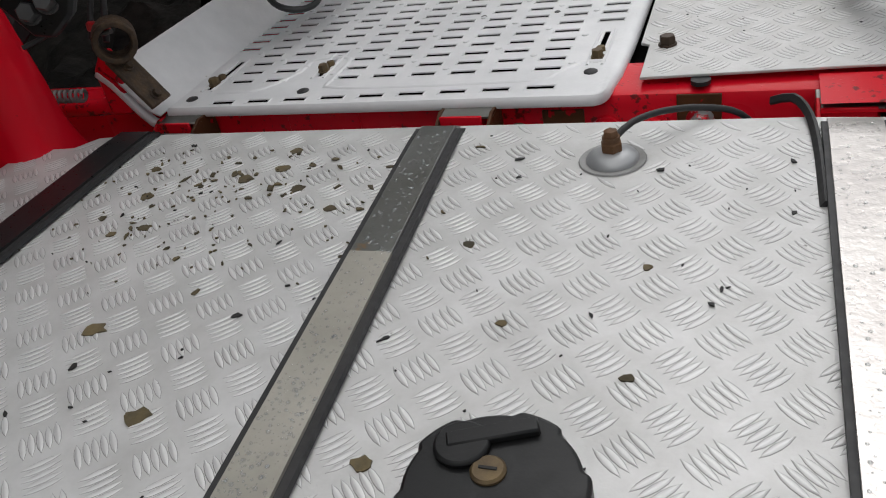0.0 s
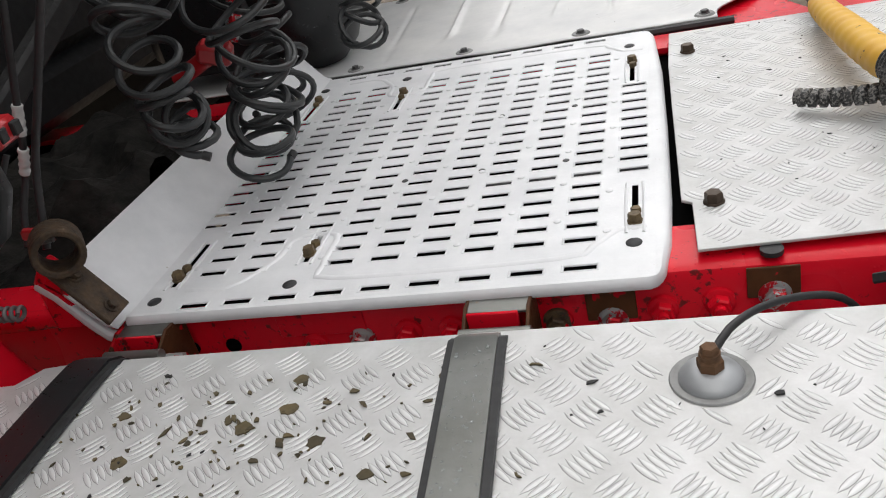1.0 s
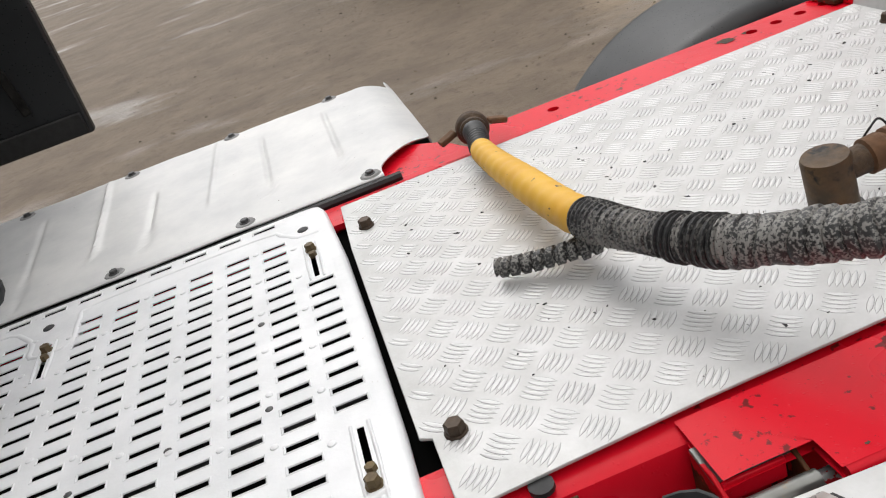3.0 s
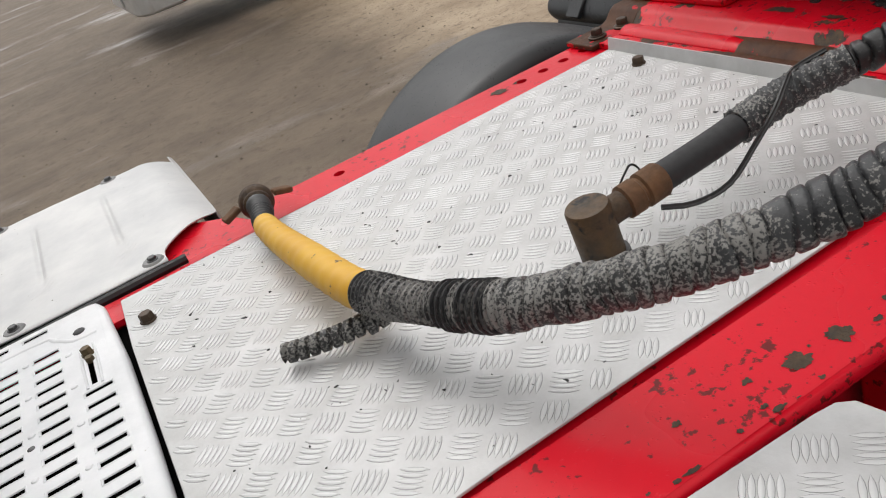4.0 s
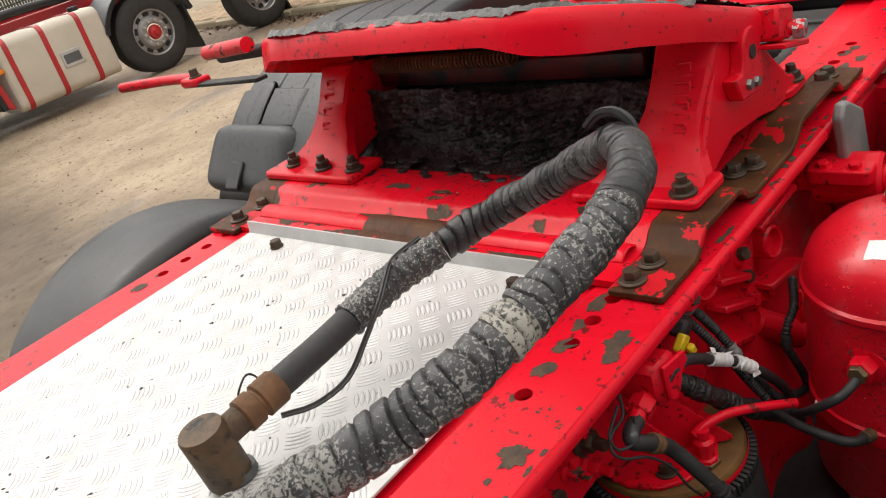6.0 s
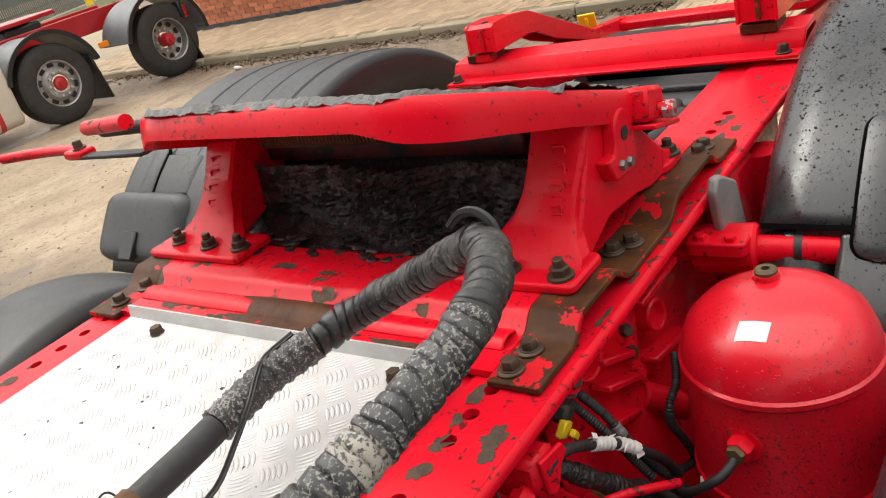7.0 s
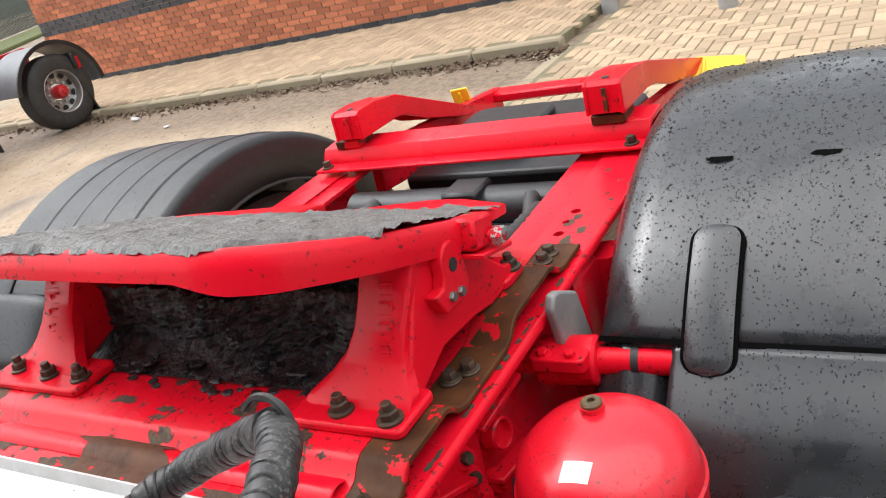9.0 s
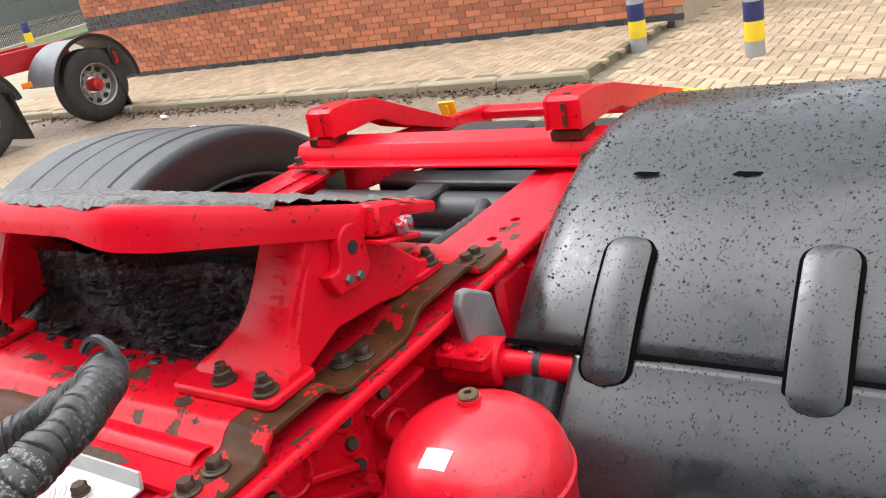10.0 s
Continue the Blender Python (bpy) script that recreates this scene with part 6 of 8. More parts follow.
# ---- mudguards ----
def mudguard(name_label, cx, cz, r, y0, y1, a0, a1, mat, thick=0.006, shoulder=0.05, flank=0.05, bulge=0.0):
    """A moulded arch: rounded shoulders on both sides, rolled rim, ribs across the crown."""
    t = thing("mudguard", (cx, (y0 + y1) / 2, cz), name_label, "mudguard", group="mudguards of the tractor")
    n = 44
    w = abs(y1 - y0)
    s = 1 if y1 > y0 else -1
    across = [(y0, -shoulder - flank)] + [(y0 + s * shoulder * (1 - math.cos(radians(90 * k / 6))), -shoulder * (1 - math.sin(radians(90 * k / 6)))) for k in range(7)]
    across += [(y0 + s * (shoulder + (w - 2 * shoulder) * k / 6), 0.004 * math.sin(math.pi * k / 6)) for k in range(1, 6)]
    across += [(y1 - s * shoulder * (1 - math.cos(radians(90 * k / 6))), -shoulder * (1 - math.sin(radians(90 * k / 6)))) for k in range(6, -1, -1)] + [(y1, -shoulder - flank)]
    g = Geo()
    m = len(across)
    for i in range(n + 1):
        a = radians(a0 + (a1 - a0) * i / n)
        for y, dr in across:
            q = min(1.0, i / n / 0.3)
            rr_ = r + dr + bulge * q * q * (3 - 2 * q)
            g.v.append((cx + rr_ * math.cos(a), y, cz + rr_ * math.sin(a)))
    for i in range(n):
        for j in range(m - 1):
            k = i * m + j
            g.f.append((k, k + 1, k + m + 1, k + m))
    ob = part("shell", g, mat, t)
    for end in (0, m - 1):
        part("edge_bead", Geo().tube([g.v[i * m + end] for i in range(0, n + 1, 2)], 0.005, 8), mat, t)
    sd = ob.modifiers.new("thick", "SOLIDIFY")
    sd.thickness, sd.offset = thick, -1
    return t


def latch_pad(t, cx, cz, r, yc, a0, a1, w, mat=FENDER):
    """A long rounded clip pad standing proud of the arch, its shaded groove painted as a black outline."""
    for grow, lift, mm, nm in ((0.0055, 0.0015, GAP, "recess"), (0.0, 0.0060, mat, "latch_pad")):
        g = Geo()
        n = 64
        rows = []
        for i in range(n + 1):
            q = i / n
            ang = radians(a0 + (a1 - a0) * q)
            along = abs(radians(a1 - a0)) * r
            e = min(q, 1 - q) * along
            hw = w / 2
            rad_ = w / 2 * 0.8
            if e < rad_:
                hw = w / 2 - rad_ + math.sqrt(max(0, rad_ ** 2 - (rad_ - e) ** 2))
            hw = max(hw, 0.004) + grow
            rows.append((ang, hw))
        for ang, hw in rows:
            for y, dr in ((-hw, -0.004), (-hw, lift * 0.7), (-hw + 0.004, lift), (hw - 0.004, lift), (hw, lift * 0.7), (hw, -0.004)):
                g.v.append((cx + (r + dr) * math.cos(ang), yc + y, cz + (r + dr) * math.sin(ang)))
        for i in range(n):
            for j in range(5):
                k = i * 6 + j
                g.f.append((k, k + 1, k + 7, k + 6))
        for end in (0, n):
            g.f.append(tuple(end * 6 + j for j in range(6)))
        part(nm, g, mm, t)


DX, DC, DR = 1.85, 0.44, 0.686
near_guard = mudguard("large wet black plastic mudguard with clip pads, beside the rail", DX, DC, DR, -0.475, -1.16, 8, 137.2, FENDER, shoulder=0.085)
for yc in (-0.660, -0.925):
    latch_pad(near_guard, DX, DC, DR + 0.008, yc, 121.8, 140.2, 0.066)
lower = mudguard("front lower section of the black mudguard", DX, DC, DR + 0.004, -0.605, -1.16, 136.7, 176, FENDER, shoulder=0.012, bulge=0.022)
inner_arch = mudguard("inner section of the black mudguard beside the rail", DX, DC, DR - 0.002, -0.478, -0.603, 136.9, 176, FENDER, shoulder=0.05)
seam_g = Geo()
for q in range(41):
    y = -0.50 - 0.65 * q / 40
    a = radians(136.45)
    seam_g.v += [(DX + (DR + 0.0065) * math.cos(a - 0.006), y, DC + (DR + 0.0065) * math.sin(a - 0.006)), (DX + (DR + 0.0065) * math.cos(a + 0.006), y, DC + (DR + 0.0065) * math.sin(a + 0.006)), (DX + (DR - 0.01) * math.cos(a), y, DC + (DR - 0.01) * math.sin(a))]
for q in range(40):
    for j in range(3):
        seam_g.f.append((q * 3 + j, q * 3 + (j + 1) % 3, q * 3 + 3 + (j + 1) % 3, q * 3 + 3 + j))
part("joint_strip", seam_g, GAP, near_guard, "dark joint between the sections")
for yy in (-0.645, -0.795):
    part("scuff_mark", Geo().add([(DX + (DR + 0.0048) * math.cos(a), yy + dy, DC + (DR + 0.0048) * math.sin(a)) for a, dy in ((1.932, -0.020), (1.930, 0.016), (1.940, 0.024), (1.948, 0.004), (1.943, -0.016))], [(0, 1, 2, 3, 4)]), GAP, near_guard)
rnd = random.Random(31)
g = Geo()
for k in range(2600):
    a = radians(rnd.triangular(62, 136, 112))
    y = rnd.uniform(-0.505, -1.12)
    q = 0.0007 + 0.0019 * rnd.random() ** 2.4
    up = Vector((math.cos(a), 0, math.sin(a)))
    edge_ = max(0.0, (y + 0.56) / 0.085, (-1.075 - y) / 0.085)
    drop_ = 0.085 * (1 - math.sqrt(max(0.0, 1 - edge_ ** 2)))
    g.lathe(Vector((DX, y, DC)) + up * (DR + 0.004 * math.sin(math.pi * min(1, max(0, (-0.56 - y) / 0.515))) - drop_), up, [(q, -0.0008), (q * 0.92, q * 0.35), (q * 0.55, q * 0.62), (q * 0.12, q * 0.72)], 6)
part("rain_bead", g, BEAD, near_guard, kind="stuff")
far_guard = mudguard("dull black plastic mudguard on the far drive wheel", DX - 0.02, DC, DR - 0.02, 0.60, 1.18, 15, 150, FENDER_FAR, shoulder=0.022, flank=0.11)
for k in range(4):
    yy = 0.70 + 0.11 * k
    part("rib", Geo().tube([(DX - 0.02 + (DR - 0.0245) * math.cos(radians(a)), yy, DC + (DR - 0.0245) * math.sin(radians(a))) for a in range(30, 130, 3)], 0.0105, 14), FENDER_FAR, far_guard)
far_front = mudguard("far front mudguard section with a clip pad", DX, DC, DR, 0.86, 1.205, 124, 133, FENDER_FAR, shoulder=0.05)
latch_pad(far_front, DX, DC, DR + 0.003, 1.06, 122, 138.5, 0.06, FENDER_FAR)
a_low = radians(140.6)
far_low = thing("mudguard", (DX + (DR - 0.06) * math.cos(a_low), 1.05, DC + (DR - 0.06) * math.sin(a_low)), "far lower mudguard section bulging out below the joint", "mudguard", group="mudguards of the tractor")
g = Geo()
turn_low = pose(0, 0, 0, 0, 90 - 140.6, 0)
mid_low = Vector((DX, 1.048, DC)) + Vector((math.cos(a_low), 0, math.sin(a_low))) * (DR - 0.075)


def soft(v):
    """Rounds a box: a sine pressed towards plus or minus one."""
    return math.copysign(abs(v) ** 0.36, v)


for i in range(25):
    la = math.pi * (i / 24 - 0.5)
    for j in range(48):
        lo = 2 * math.pi * j / 48
        g.v.append(mid_low + (turn_low @ Vector((0.097 * soft(math.cos(la)) * soft(math.cos(lo)), 0.190 * soft(math.cos(la)) * soft(math.sin(lo)), 0.094 * soft(math.sin(la))))))
for i in range(24):
    for j in range(48):
        g.f.append((i * 48 + j, i * 48 + (j + 1) % 48, (i + 1) * 48 + (j + 1) % 48, (i + 1) * 48 + j))
part("shell", g, FENDER_FAR, far_low)
part("clip_pad", Geo().box(mid_low + turn_low @ Vector((-0.055, 0.012, 0.094)), (0.075, 0.058, 0.014), 0.005, turn_low), FENDER_FAR, far_low)
lift_far = mudguard("smooth black mudguard over the far lift axle wheel", 0.878, 0.470, 0.462, 0.64, 0.97, 8, 172, PLASTIC, shoulder=0.05)
lift_near = mudguard("small wet black mudguard over the near lift axle wheel", 0.872, 0.44, 0.49, -0.725, -1.10, 8, 150, FENDER, shoulder=0.06)


def wheel(x, y, r, w, s, label):
    t = thing("wheel", (x, y, r + GZ), label, "wheel", group="wheels of the tractor")
    prof = [(r * 0.56, -w / 2), (r * 0.60, -w / 2), (r * 0.90, -w / 2 + 0.01), (r * 0.985, -w / 2 + 0.03), (r, -w / 4), (r, w / 4), (r * 0.985, w / 2 - 0.03), (r * 0.90, w / 2 - 0.01), (r * 0.60, w / 2), (r * 0.56, w / 2)]
    part("tyre", Geo().lathe((x, y, r + GZ), (0, 1, 0), prof, 48, caps=False), TYRE, t)
    part("rim", Geo().lathe((x, y, r + GZ), (0, 1, 0), [(r * 0.57, -w / 2 + 0.01), (r * 0.5, -w / 2 + 0.03), (r * 0.45, 0), (r * 0.5, w / 2 - 0.03), (r * 0.57, w / 2 - 0.01)], 40), RIM, t)
    return t


wheel(DX, -0.86, 0.50, 0.55, -1, "black tractor drive wheel under its mudguard")
wheel(DX, 0.90, 0.50, 0.55, 1, "black tractor drive wheel under its mudguard")
wheel(0.86, 0.84, 0.45, 0.30, 1, "black lift axle wheel under its mudguard")
wheel(0.92, -0.90, 0.40, 0.28, -1, "black lift axle wheel under its mudguard")

# ---- near side: air tank, tube, air spring, cables, axle castings ----
air = thing("air_tank", (1.11, -0.586, 0.55), "red air tank with a white label and top plug", "air tank")
AC = Vector((1.108, -0.586, 0.0))
prof = [(0.0, 0.962), (0.03, 0.961), (0.06, 0.955), (0.085, 0.943), (0.103, 0.925), (0.112, 0.903), (0.1145, 0.885), (0.1180, 0.882), (0.1180, 0.875), (0.1145, 0.871), (0.1145, 0.72), (0.1165, 0.715), (0.1145, 0.71), (0.1145, 0.60), (0.09, 0.55), (0.0, 0.54)]
part("shell", Geo().lathe((AC.x, AC.y, 0), (0, 0, 1), prof, 48, caps=False), RED_TANK, air)
plug = part("plug_boss", Geo().lathe((1.135, -0.572, 0.948), (0, 0, 1), [(0.021, 0), (0.019, 0.010), (0.015, 0.013), (0.015, 0.020)], 24), RED_TANK, air)
part("plug", Geo().lathe((1.135, -0.572, 0.966), (0, 0, 1), [(0.0135, 0), (0.0135, 0.006), (0.011, 0.008), (0.005, 0.008), (0.005, 0.003)], 20), BRASS, plug, "dull brass plug")
lab = Geo()
lc = Vector((1.036, -0.583, 0.9150))
nrm = Vector((-0.62, -0.10, 0.78)).normalized()
uu = Vector((0.05, -1, -0.09)).normalized()
uu = (uu - nrm * uu.dot(nrm)).normalized()
vv = nrm.cross(uu)
pts = []
for a in range(5):
    for b in range(5):
        p = lc + uu * (a - 2) * 0.0088 + vv * (b - 2) * 0.0075
        d = Vector((p.x - AC.x, p.y - AC.y))
        rr_ = d.length
        zs = next((z0 + (z1 - z0) * (rr_ - r0) / (r1 - r0) for (r0, z0), (r1, z1) in zip(prof, prof[1:6]) if r0 <= rr_ <= r1), 0.90)
        pts.append((p.x, p.y, zs + 0.0012))
lab.add(pts, [(a * 5 + b, (a + 1) * 5 + b, (a + 1) * 5 + b + 1, a * 5 + b + 1) for a in range(4) for b in range(4)])
lb = part("label", lab, STICKER, air, "small white square label")
part("port", Geo().bolt((0.999, -0.571, 0.818), (-1, 0.12, 0.05), 0.016, 0.022, 1.5), RED_WORN, air)
part("port_nut", Geo().hexa((0.984, -0.569, 0.819), (-1, 0.12, 0.05), 0.0115, 0.014), BRASS, air)
part("strap_band", Geo().lathe((AC.x, AC.y, 0), (0, 0, 1), [(0.1155, 0.700), (0.119, 0.702), (0.119, 0.722), (0.1155, 0.724)], 48, caps=False), RED_CLEAN, air)
tube = thing("cross_tube_clamp", (1.29, -0.5, 0.87), "red steel tube in a bolted clamp bracket", "tube clamp")
part("tube", Geo().rod((1.324, -0.36, 0.886), (1.352, -0.62, 0.882), 0.021, 24), RED_CLEAN, tube)
part("tie_band", Geo().rod((1.3445, -0.548, 0.8835), (1.3457, -0.559, 0.8835), 0.0222, 24), RUBBER, tube)
part("clamp_body", Geo().lathe((1.328, -0.410, 0.886), (0.12, -1, -0.01), [(0.036, 0), (0.038, 0.004), (0.038, 0.085), (0.034, 0.09)], 26), RED_CLEAN, tube)
part("clamp_ear", Geo().prism(rounded(1.284, 1.324, -0.497, -0.408, 0.012), "z", 0.896, 0.919), RED_CLEAN, tube, bevel=0.003)
for by in (-0.431, -0.474):
    part("bolt", Geo().bolt((1.298, by, 0.918), (-0.2, 0, 1), 0.0085, 0.010), RED_CLEAN, tube)
lug = thing("grey_link_arm", (1.40, -0.43, 0.85), "grey cast alloy arm beside the rail", "link arm")
part("arm", Geo().prism([(1.325, 0.89), (1.312, 0.985), (1.326, 1.004), (1.345, 1.000), (1.402, 0.966), (1.418, 0.90), (1.432, 0.84), (1.37, 0.84)], "y", -0.457, -0.441), GREY_CAST, lug, bevel=0.005)
drop = thing("axle_bracket", (1.52, -0.43, 0.7), "red bracket and damper beside the mudguard", "bracket")
part("plate", Geo().box((1.52, -0.40, 0.82), (0.10, 0.06, 0.26), 0.012), RED_CLEAN, drop)
part("damper", Geo().rod((1.60, -0.43, 0.60), (1.60, -0.43, 0.93), 0.035, 18), RED, drop)
part("damper_eye", Geo().rod((1.60, -0.47, 0.90), (1.60, -0.39, 0.90), 0.03, 18), RED_CLEAN, drop)


spring = thing("air_spring", (0.872, -0.365, 0.40), "red topped rubber air spring with an ochre rust ring", "air spring")
SC = (0.872, -0.365, 0)
part("bellows", Geo().lathe(SC, (0, 0, 1), [(0.08, 0.40), (0.105, 0.46), (0.116, 0.54), (0.118, 0.62), (0.114, 0.68), (0.107, 0.712), (0.098, 0.722)], 48), RUBBER, spring, "black rubber bellows")
g = Geo()
for k in range(84):
    a = 2 * math.pi * k / 84
    g.box((SC[0] + 0.1045 * math.cos(a), SC[1] + 0.1045 * math.sin(a), 0.719), (0.012, 0.0055, 0.018), 0.0015, Matrix.Rotation(a, 3, "Z"))
part("bead_ring", g, RUBBER, spring, "ribbed rubber bead below the plate", kind="stuff")
part("rust_ring", Geo().lathe(SC, (0, 0, 1), [(0.094, 0.722), (0.099, 0.726), (0.0995, 0.734), (0.096, 0.740), (0.070, 0.742)], 56), OCHRE, spring, "ochre rusted rim of the plate")
cover = [(SC[0] + q * math.cos(radians(a)), SC[1] + q * math.sin(radians(a))) for a, q in ((-20, 0.066), (0, 0.058), (30, 0.075), (60, 0.088), (90, 0.092), (120, 0.094), (150, 0.095), (180, 0.094), (205, 0.090), (225, 0.084), (245, 0.078), (265, 0.074), (285, 0.068), (305, 0.064), (325, 0.07))]
part("top_plate", Geo().prism(cover, "z", 0.741, 0.7475), RED_CLEAN, spring, "red top plate", bevel=0.002)
part("red_rim", Geo().lathe(SC, (0, 0, 1), [(0.1005, 0.727), (0.1015, 0.731), (0.1005, 0.736)], 56, caps=False), RED_WORN, spring, "flaked red rim")
for ex, ey in ((0.899, -0.445), (0.844, -0.429)):
    # triangular gusset in an upright plane, from the web down to the plate's edge
    d = Vector((0.054, -0.065)).normalized()
    w = Vector((-d.y, d.x)) * 0.003
    reach = (ey + 0.347) / d.y
    rows = [(0.0, 0.7475), (0.0, 0.752), (-reach * 0.99, 0.905), (-reach * 0.99, 0.7475)]
    g = Geo()
    for sgn in (-1, 1):
        g.v += [(ex + d.x * q + w.x * sgn, ey + d.y * q + w.y * sgn, z) for q, z in rows]
    g.f = [(0, 1, 2, 3), (7, 6, 5, 4)] + [(i, (i + 1) % 4, 4 + (i + 1) % 4, 4 + i) for i in range(4)]
    part("gusset", g, RED_CLEAN, spring, bevel=0.0015)
part("stud_nut", Geo().bolt((0.817, -0.398, 0.7475), (0, 0, 1), 0.0095, 0.014, 1.5), BOLT, spring, "oily brown nut")
fitp = part("port_fitting", Geo().lathe((0.856, -0.431, 0.742), (0, 0, 1), [(0.0145, 0), (0.0145, 0.010), (0.0115, 0.012), (0.0115, 0.026), (0.0135, 0.027), (0.0135, 0.034), (0.009, 0.038), (0.009, 0.050)], 8), RED_CLEAN, spring)
part("fitting_nut", Geo().hexa((0.856, -0.431, 0.742), (0, 0, 1), 0.0165, 0.006), BRASS, fitp)
part("air_pipe", Geo().tube(smooth_path([(0.850, -0.424, 0.786), (0.860, -0.431, 0.7925), (0.885, -0.445, 0.794), (0.913, -0.465, 0.788), (0.961, -0.50, 0.770)]), 0.0058, 12), RED_CLEAN, fitp, "red painted air pipe")
web_f = thing("rail_bracket", (0.60, -0.36, 0.80), "red bolted bracket hanging on the rail's side", "bracket")
part("plate", Geo().box((0.70, -0.3575, 0.868), (0.16, 0.006, 0.15), 0.002), RED_WORN, web_f)
for k, (bx, bz, br) in enumerate(((0.726, 0.862, 0.013), (0.725, 0.825, 0.011), (0.673, 0.883, 0.011), (0.659, 0.824, 0.012), (0.636, 0.851, 0.011), (0.70, 0.90, 0.010), (0.69, 0.848, 0.009))):
    g = Geo().lathe((bx, -0.3605, bz), (0, -1, 0), [(br * 1.5, 0), (br * 1.5, 0.004), (br * 1.2, 0.006)], 18)
    g.hexa((bx, -0.366, bz), (0, -1, 0), br, 0.013)
    g.rod((bx, -0.377, bz), (bx, -0.392, bz), br * 0.55, 12)
    part("bolt", g, BOLT if k in (0, 3) else RED_WORN, web_f)
hook = part("hook_plate", Geo().prism([(0.55, 0.90), (0.578, 0.916), (0.60, 0.905), (0.616, 0.861), (0.625, 0.83), (0.61, 0.80), (0.58, 0.79), (0.55, 0.82)], "y", -0.425, -0.36), RED_WORN, web_f, bevel=0.006)
part("hook_ring", Geo().lathe((0.588, -0.424, 0.858), (0, -1, 0), [(0.020, 0), (0.020, 0.006), (0.017, 0.008), (0.013, 0.008), (0.013, 0.002), (0.002, 0.002)], 24), BOLT, hook, "rusty round boss")
dark_in = thing("axle_beam", (0.7, -0.6, 0.3), "dark oily lift axle beam in shade", "axle")
part("beam", Geo().rod((0.86, -0.95, 0.40), (0.86, 0.95, 0.40), 0.07, 20), DARK, dark_in)
part("cross_beam", Geo().box((0.42, -0.1, 0.55), (0.14, 0.9, 0.25), 0.02), DARK, dark_in)
part("swing_arm", Geo().prism([(0.45, 0.40), (0.45, 0.60), (0.70, 0.52), (1.20, 0.56), (1.24, 0.40), (0.8, 0.36)], "y", -0.56, -0.40), DARK, dark_in, "black oily swing arm below the spring", bevel=0.02)
# Two dark plates added to keep the space below the spring black.
part("splash_plate", Geo().box((0.95, -0.62, 0.42), (1.1, 0.5, 0.012), 0.004), DARK, dark_in)
part("inner_plate", Geo().box((0.75, -0.26, 0.62), (0.75, 0.012, 0.32), 0.004), DARK, dark_in)

# red cast housing of the axle suspension between the air tank and the rail
cast = thing("axle_casting", (1.10, -0.38, 0.6), "lumpy red cast housing with rusty bolt heads and round ports", "casting")
g = Geo()
for i in range(49):
    for j in range(33):
        x = 0.90 + 0.78 * i / 48
        z = 0.25 + 0.695 * j / 32
        d = 0.010 * noise.noise(Vector((x * 9, z * 9, 2.0))) + 0.003 * noise.noise(Vector((x * 30, z * 30, 6.0)))
        step = 0.012 * max(0, min(1, (x - 1.005 - 0.25 * (0.90 - z)) / 0.012)) - 0.022 * max(0, min(1, (x - 1.145) / 0.01))
        belly = 0.05 * min(1.2, max(0, (0.80 - z)) / 0.2)
        g.v.append((x, -0.372 - d - step - belly, z))
for i in range(48):
    for j in range(32):
        a = i * 33 + j
        g.f.append((a, a + 33, a + 34, a + 1))
part("housing", g, RED_CLEAN, cast)
for k, (bx, bz) in enumerate(((1.108, 0.877), (1.112, 0.839), (1.123, 0.794), (1.105, 0.915), (1.19, 0.905), (1.17, 0.78), (1.05, 0.925), (0.96, 0.90))):
    ax = Vector((-0.35, -1, 0.35)).normalized()
    boss = part("boss", Geo().lathe((bx, -0.372, bz), ax, [(0.020, 0), (0.0185, 0.012), (0.016, 0.017)], 20), RED_CLEAN, cast)
    part("bolt", Geo().hexa(Vector((bx, -0.372, bz)) + ax * 0.016, ax, 0.0098, 0.011), (BARE, BOLT, RED_WORN)[k % 3], boss)
for bx, bz, rr_ in ((1.205, 0.842, 0.019), (1.00, 0.907, 0.025)):
    part("round_port", Geo().lathe((bx, -0.368, bz), (-0.15, -1, 0.1), [(rr_ + 0.007, 0), (rr_ + 0.006, 0.020), (rr_ + 0.003, 0.023), (rr_, 0.021), (rr_ - 0.003, 0.010), (0.002, 0.010)], 28), RED_CLEAN, cast)
for (x0, z0), (x1, z1) in (((1.012, 0.893), (1.095, 0.853)), ((1.012, 0.852), (1.10, 0.810)), ((1.0, 0.80), (1.08, 0.765)), ((1.14, 0.90), (1.27, 0.90)), ((1.15, 0.80), (1.27, 0.775))):
    m3 = Vector((x1 - x0, z1 - z0))
    part("cast_rib", Geo().box(((x0 + x1) / 2, -0.388, (z0 + z1) / 2), (m3.length, 0.030, 0.010), 0.004, pose(0, 0, 0, 0, -math.degrees(math.atan2(m3.y, m3.x)), 0)), RED_CLEAN, cast)
part("cast_arm", Geo().rod((1.115, -0.385, 0.765), (1.165, -0.43, 0.715), 0.021, 20, ch=0.004), RED_CLEAN, cast)
part("lug_plate", Geo().box((1.185, -0.43, 0.745), (0.045, 0.012, 0.07), 0.003, pose(0, 0, 0, 0, 20, 0)), RED_WORN, cast)


def conduit(name, pts, r, mat, label, ribbed=True, wraps=()):
    t = thing(name, pts[0], label, "cable")
    path = smooth_path(pts, 0.002)
    part("sleeve", Geo().tube(path, (lambda d, a: r + (0.0009 if (d // 0.0022) % 2 < 1 else -0.0004)) if ribbed else r, 10), mat, t)
    for i0, i1, m in wraps:
        k0, k1 = int(i0 * (len(path) - 1)), int(i1 * (len(path) - 1))
        part("tape", Geo().tube(path[k0:k1], lambda d, a: r + 0.0018 + 0.0006 * math.sin(d * 700), 10), m, t)
    return t



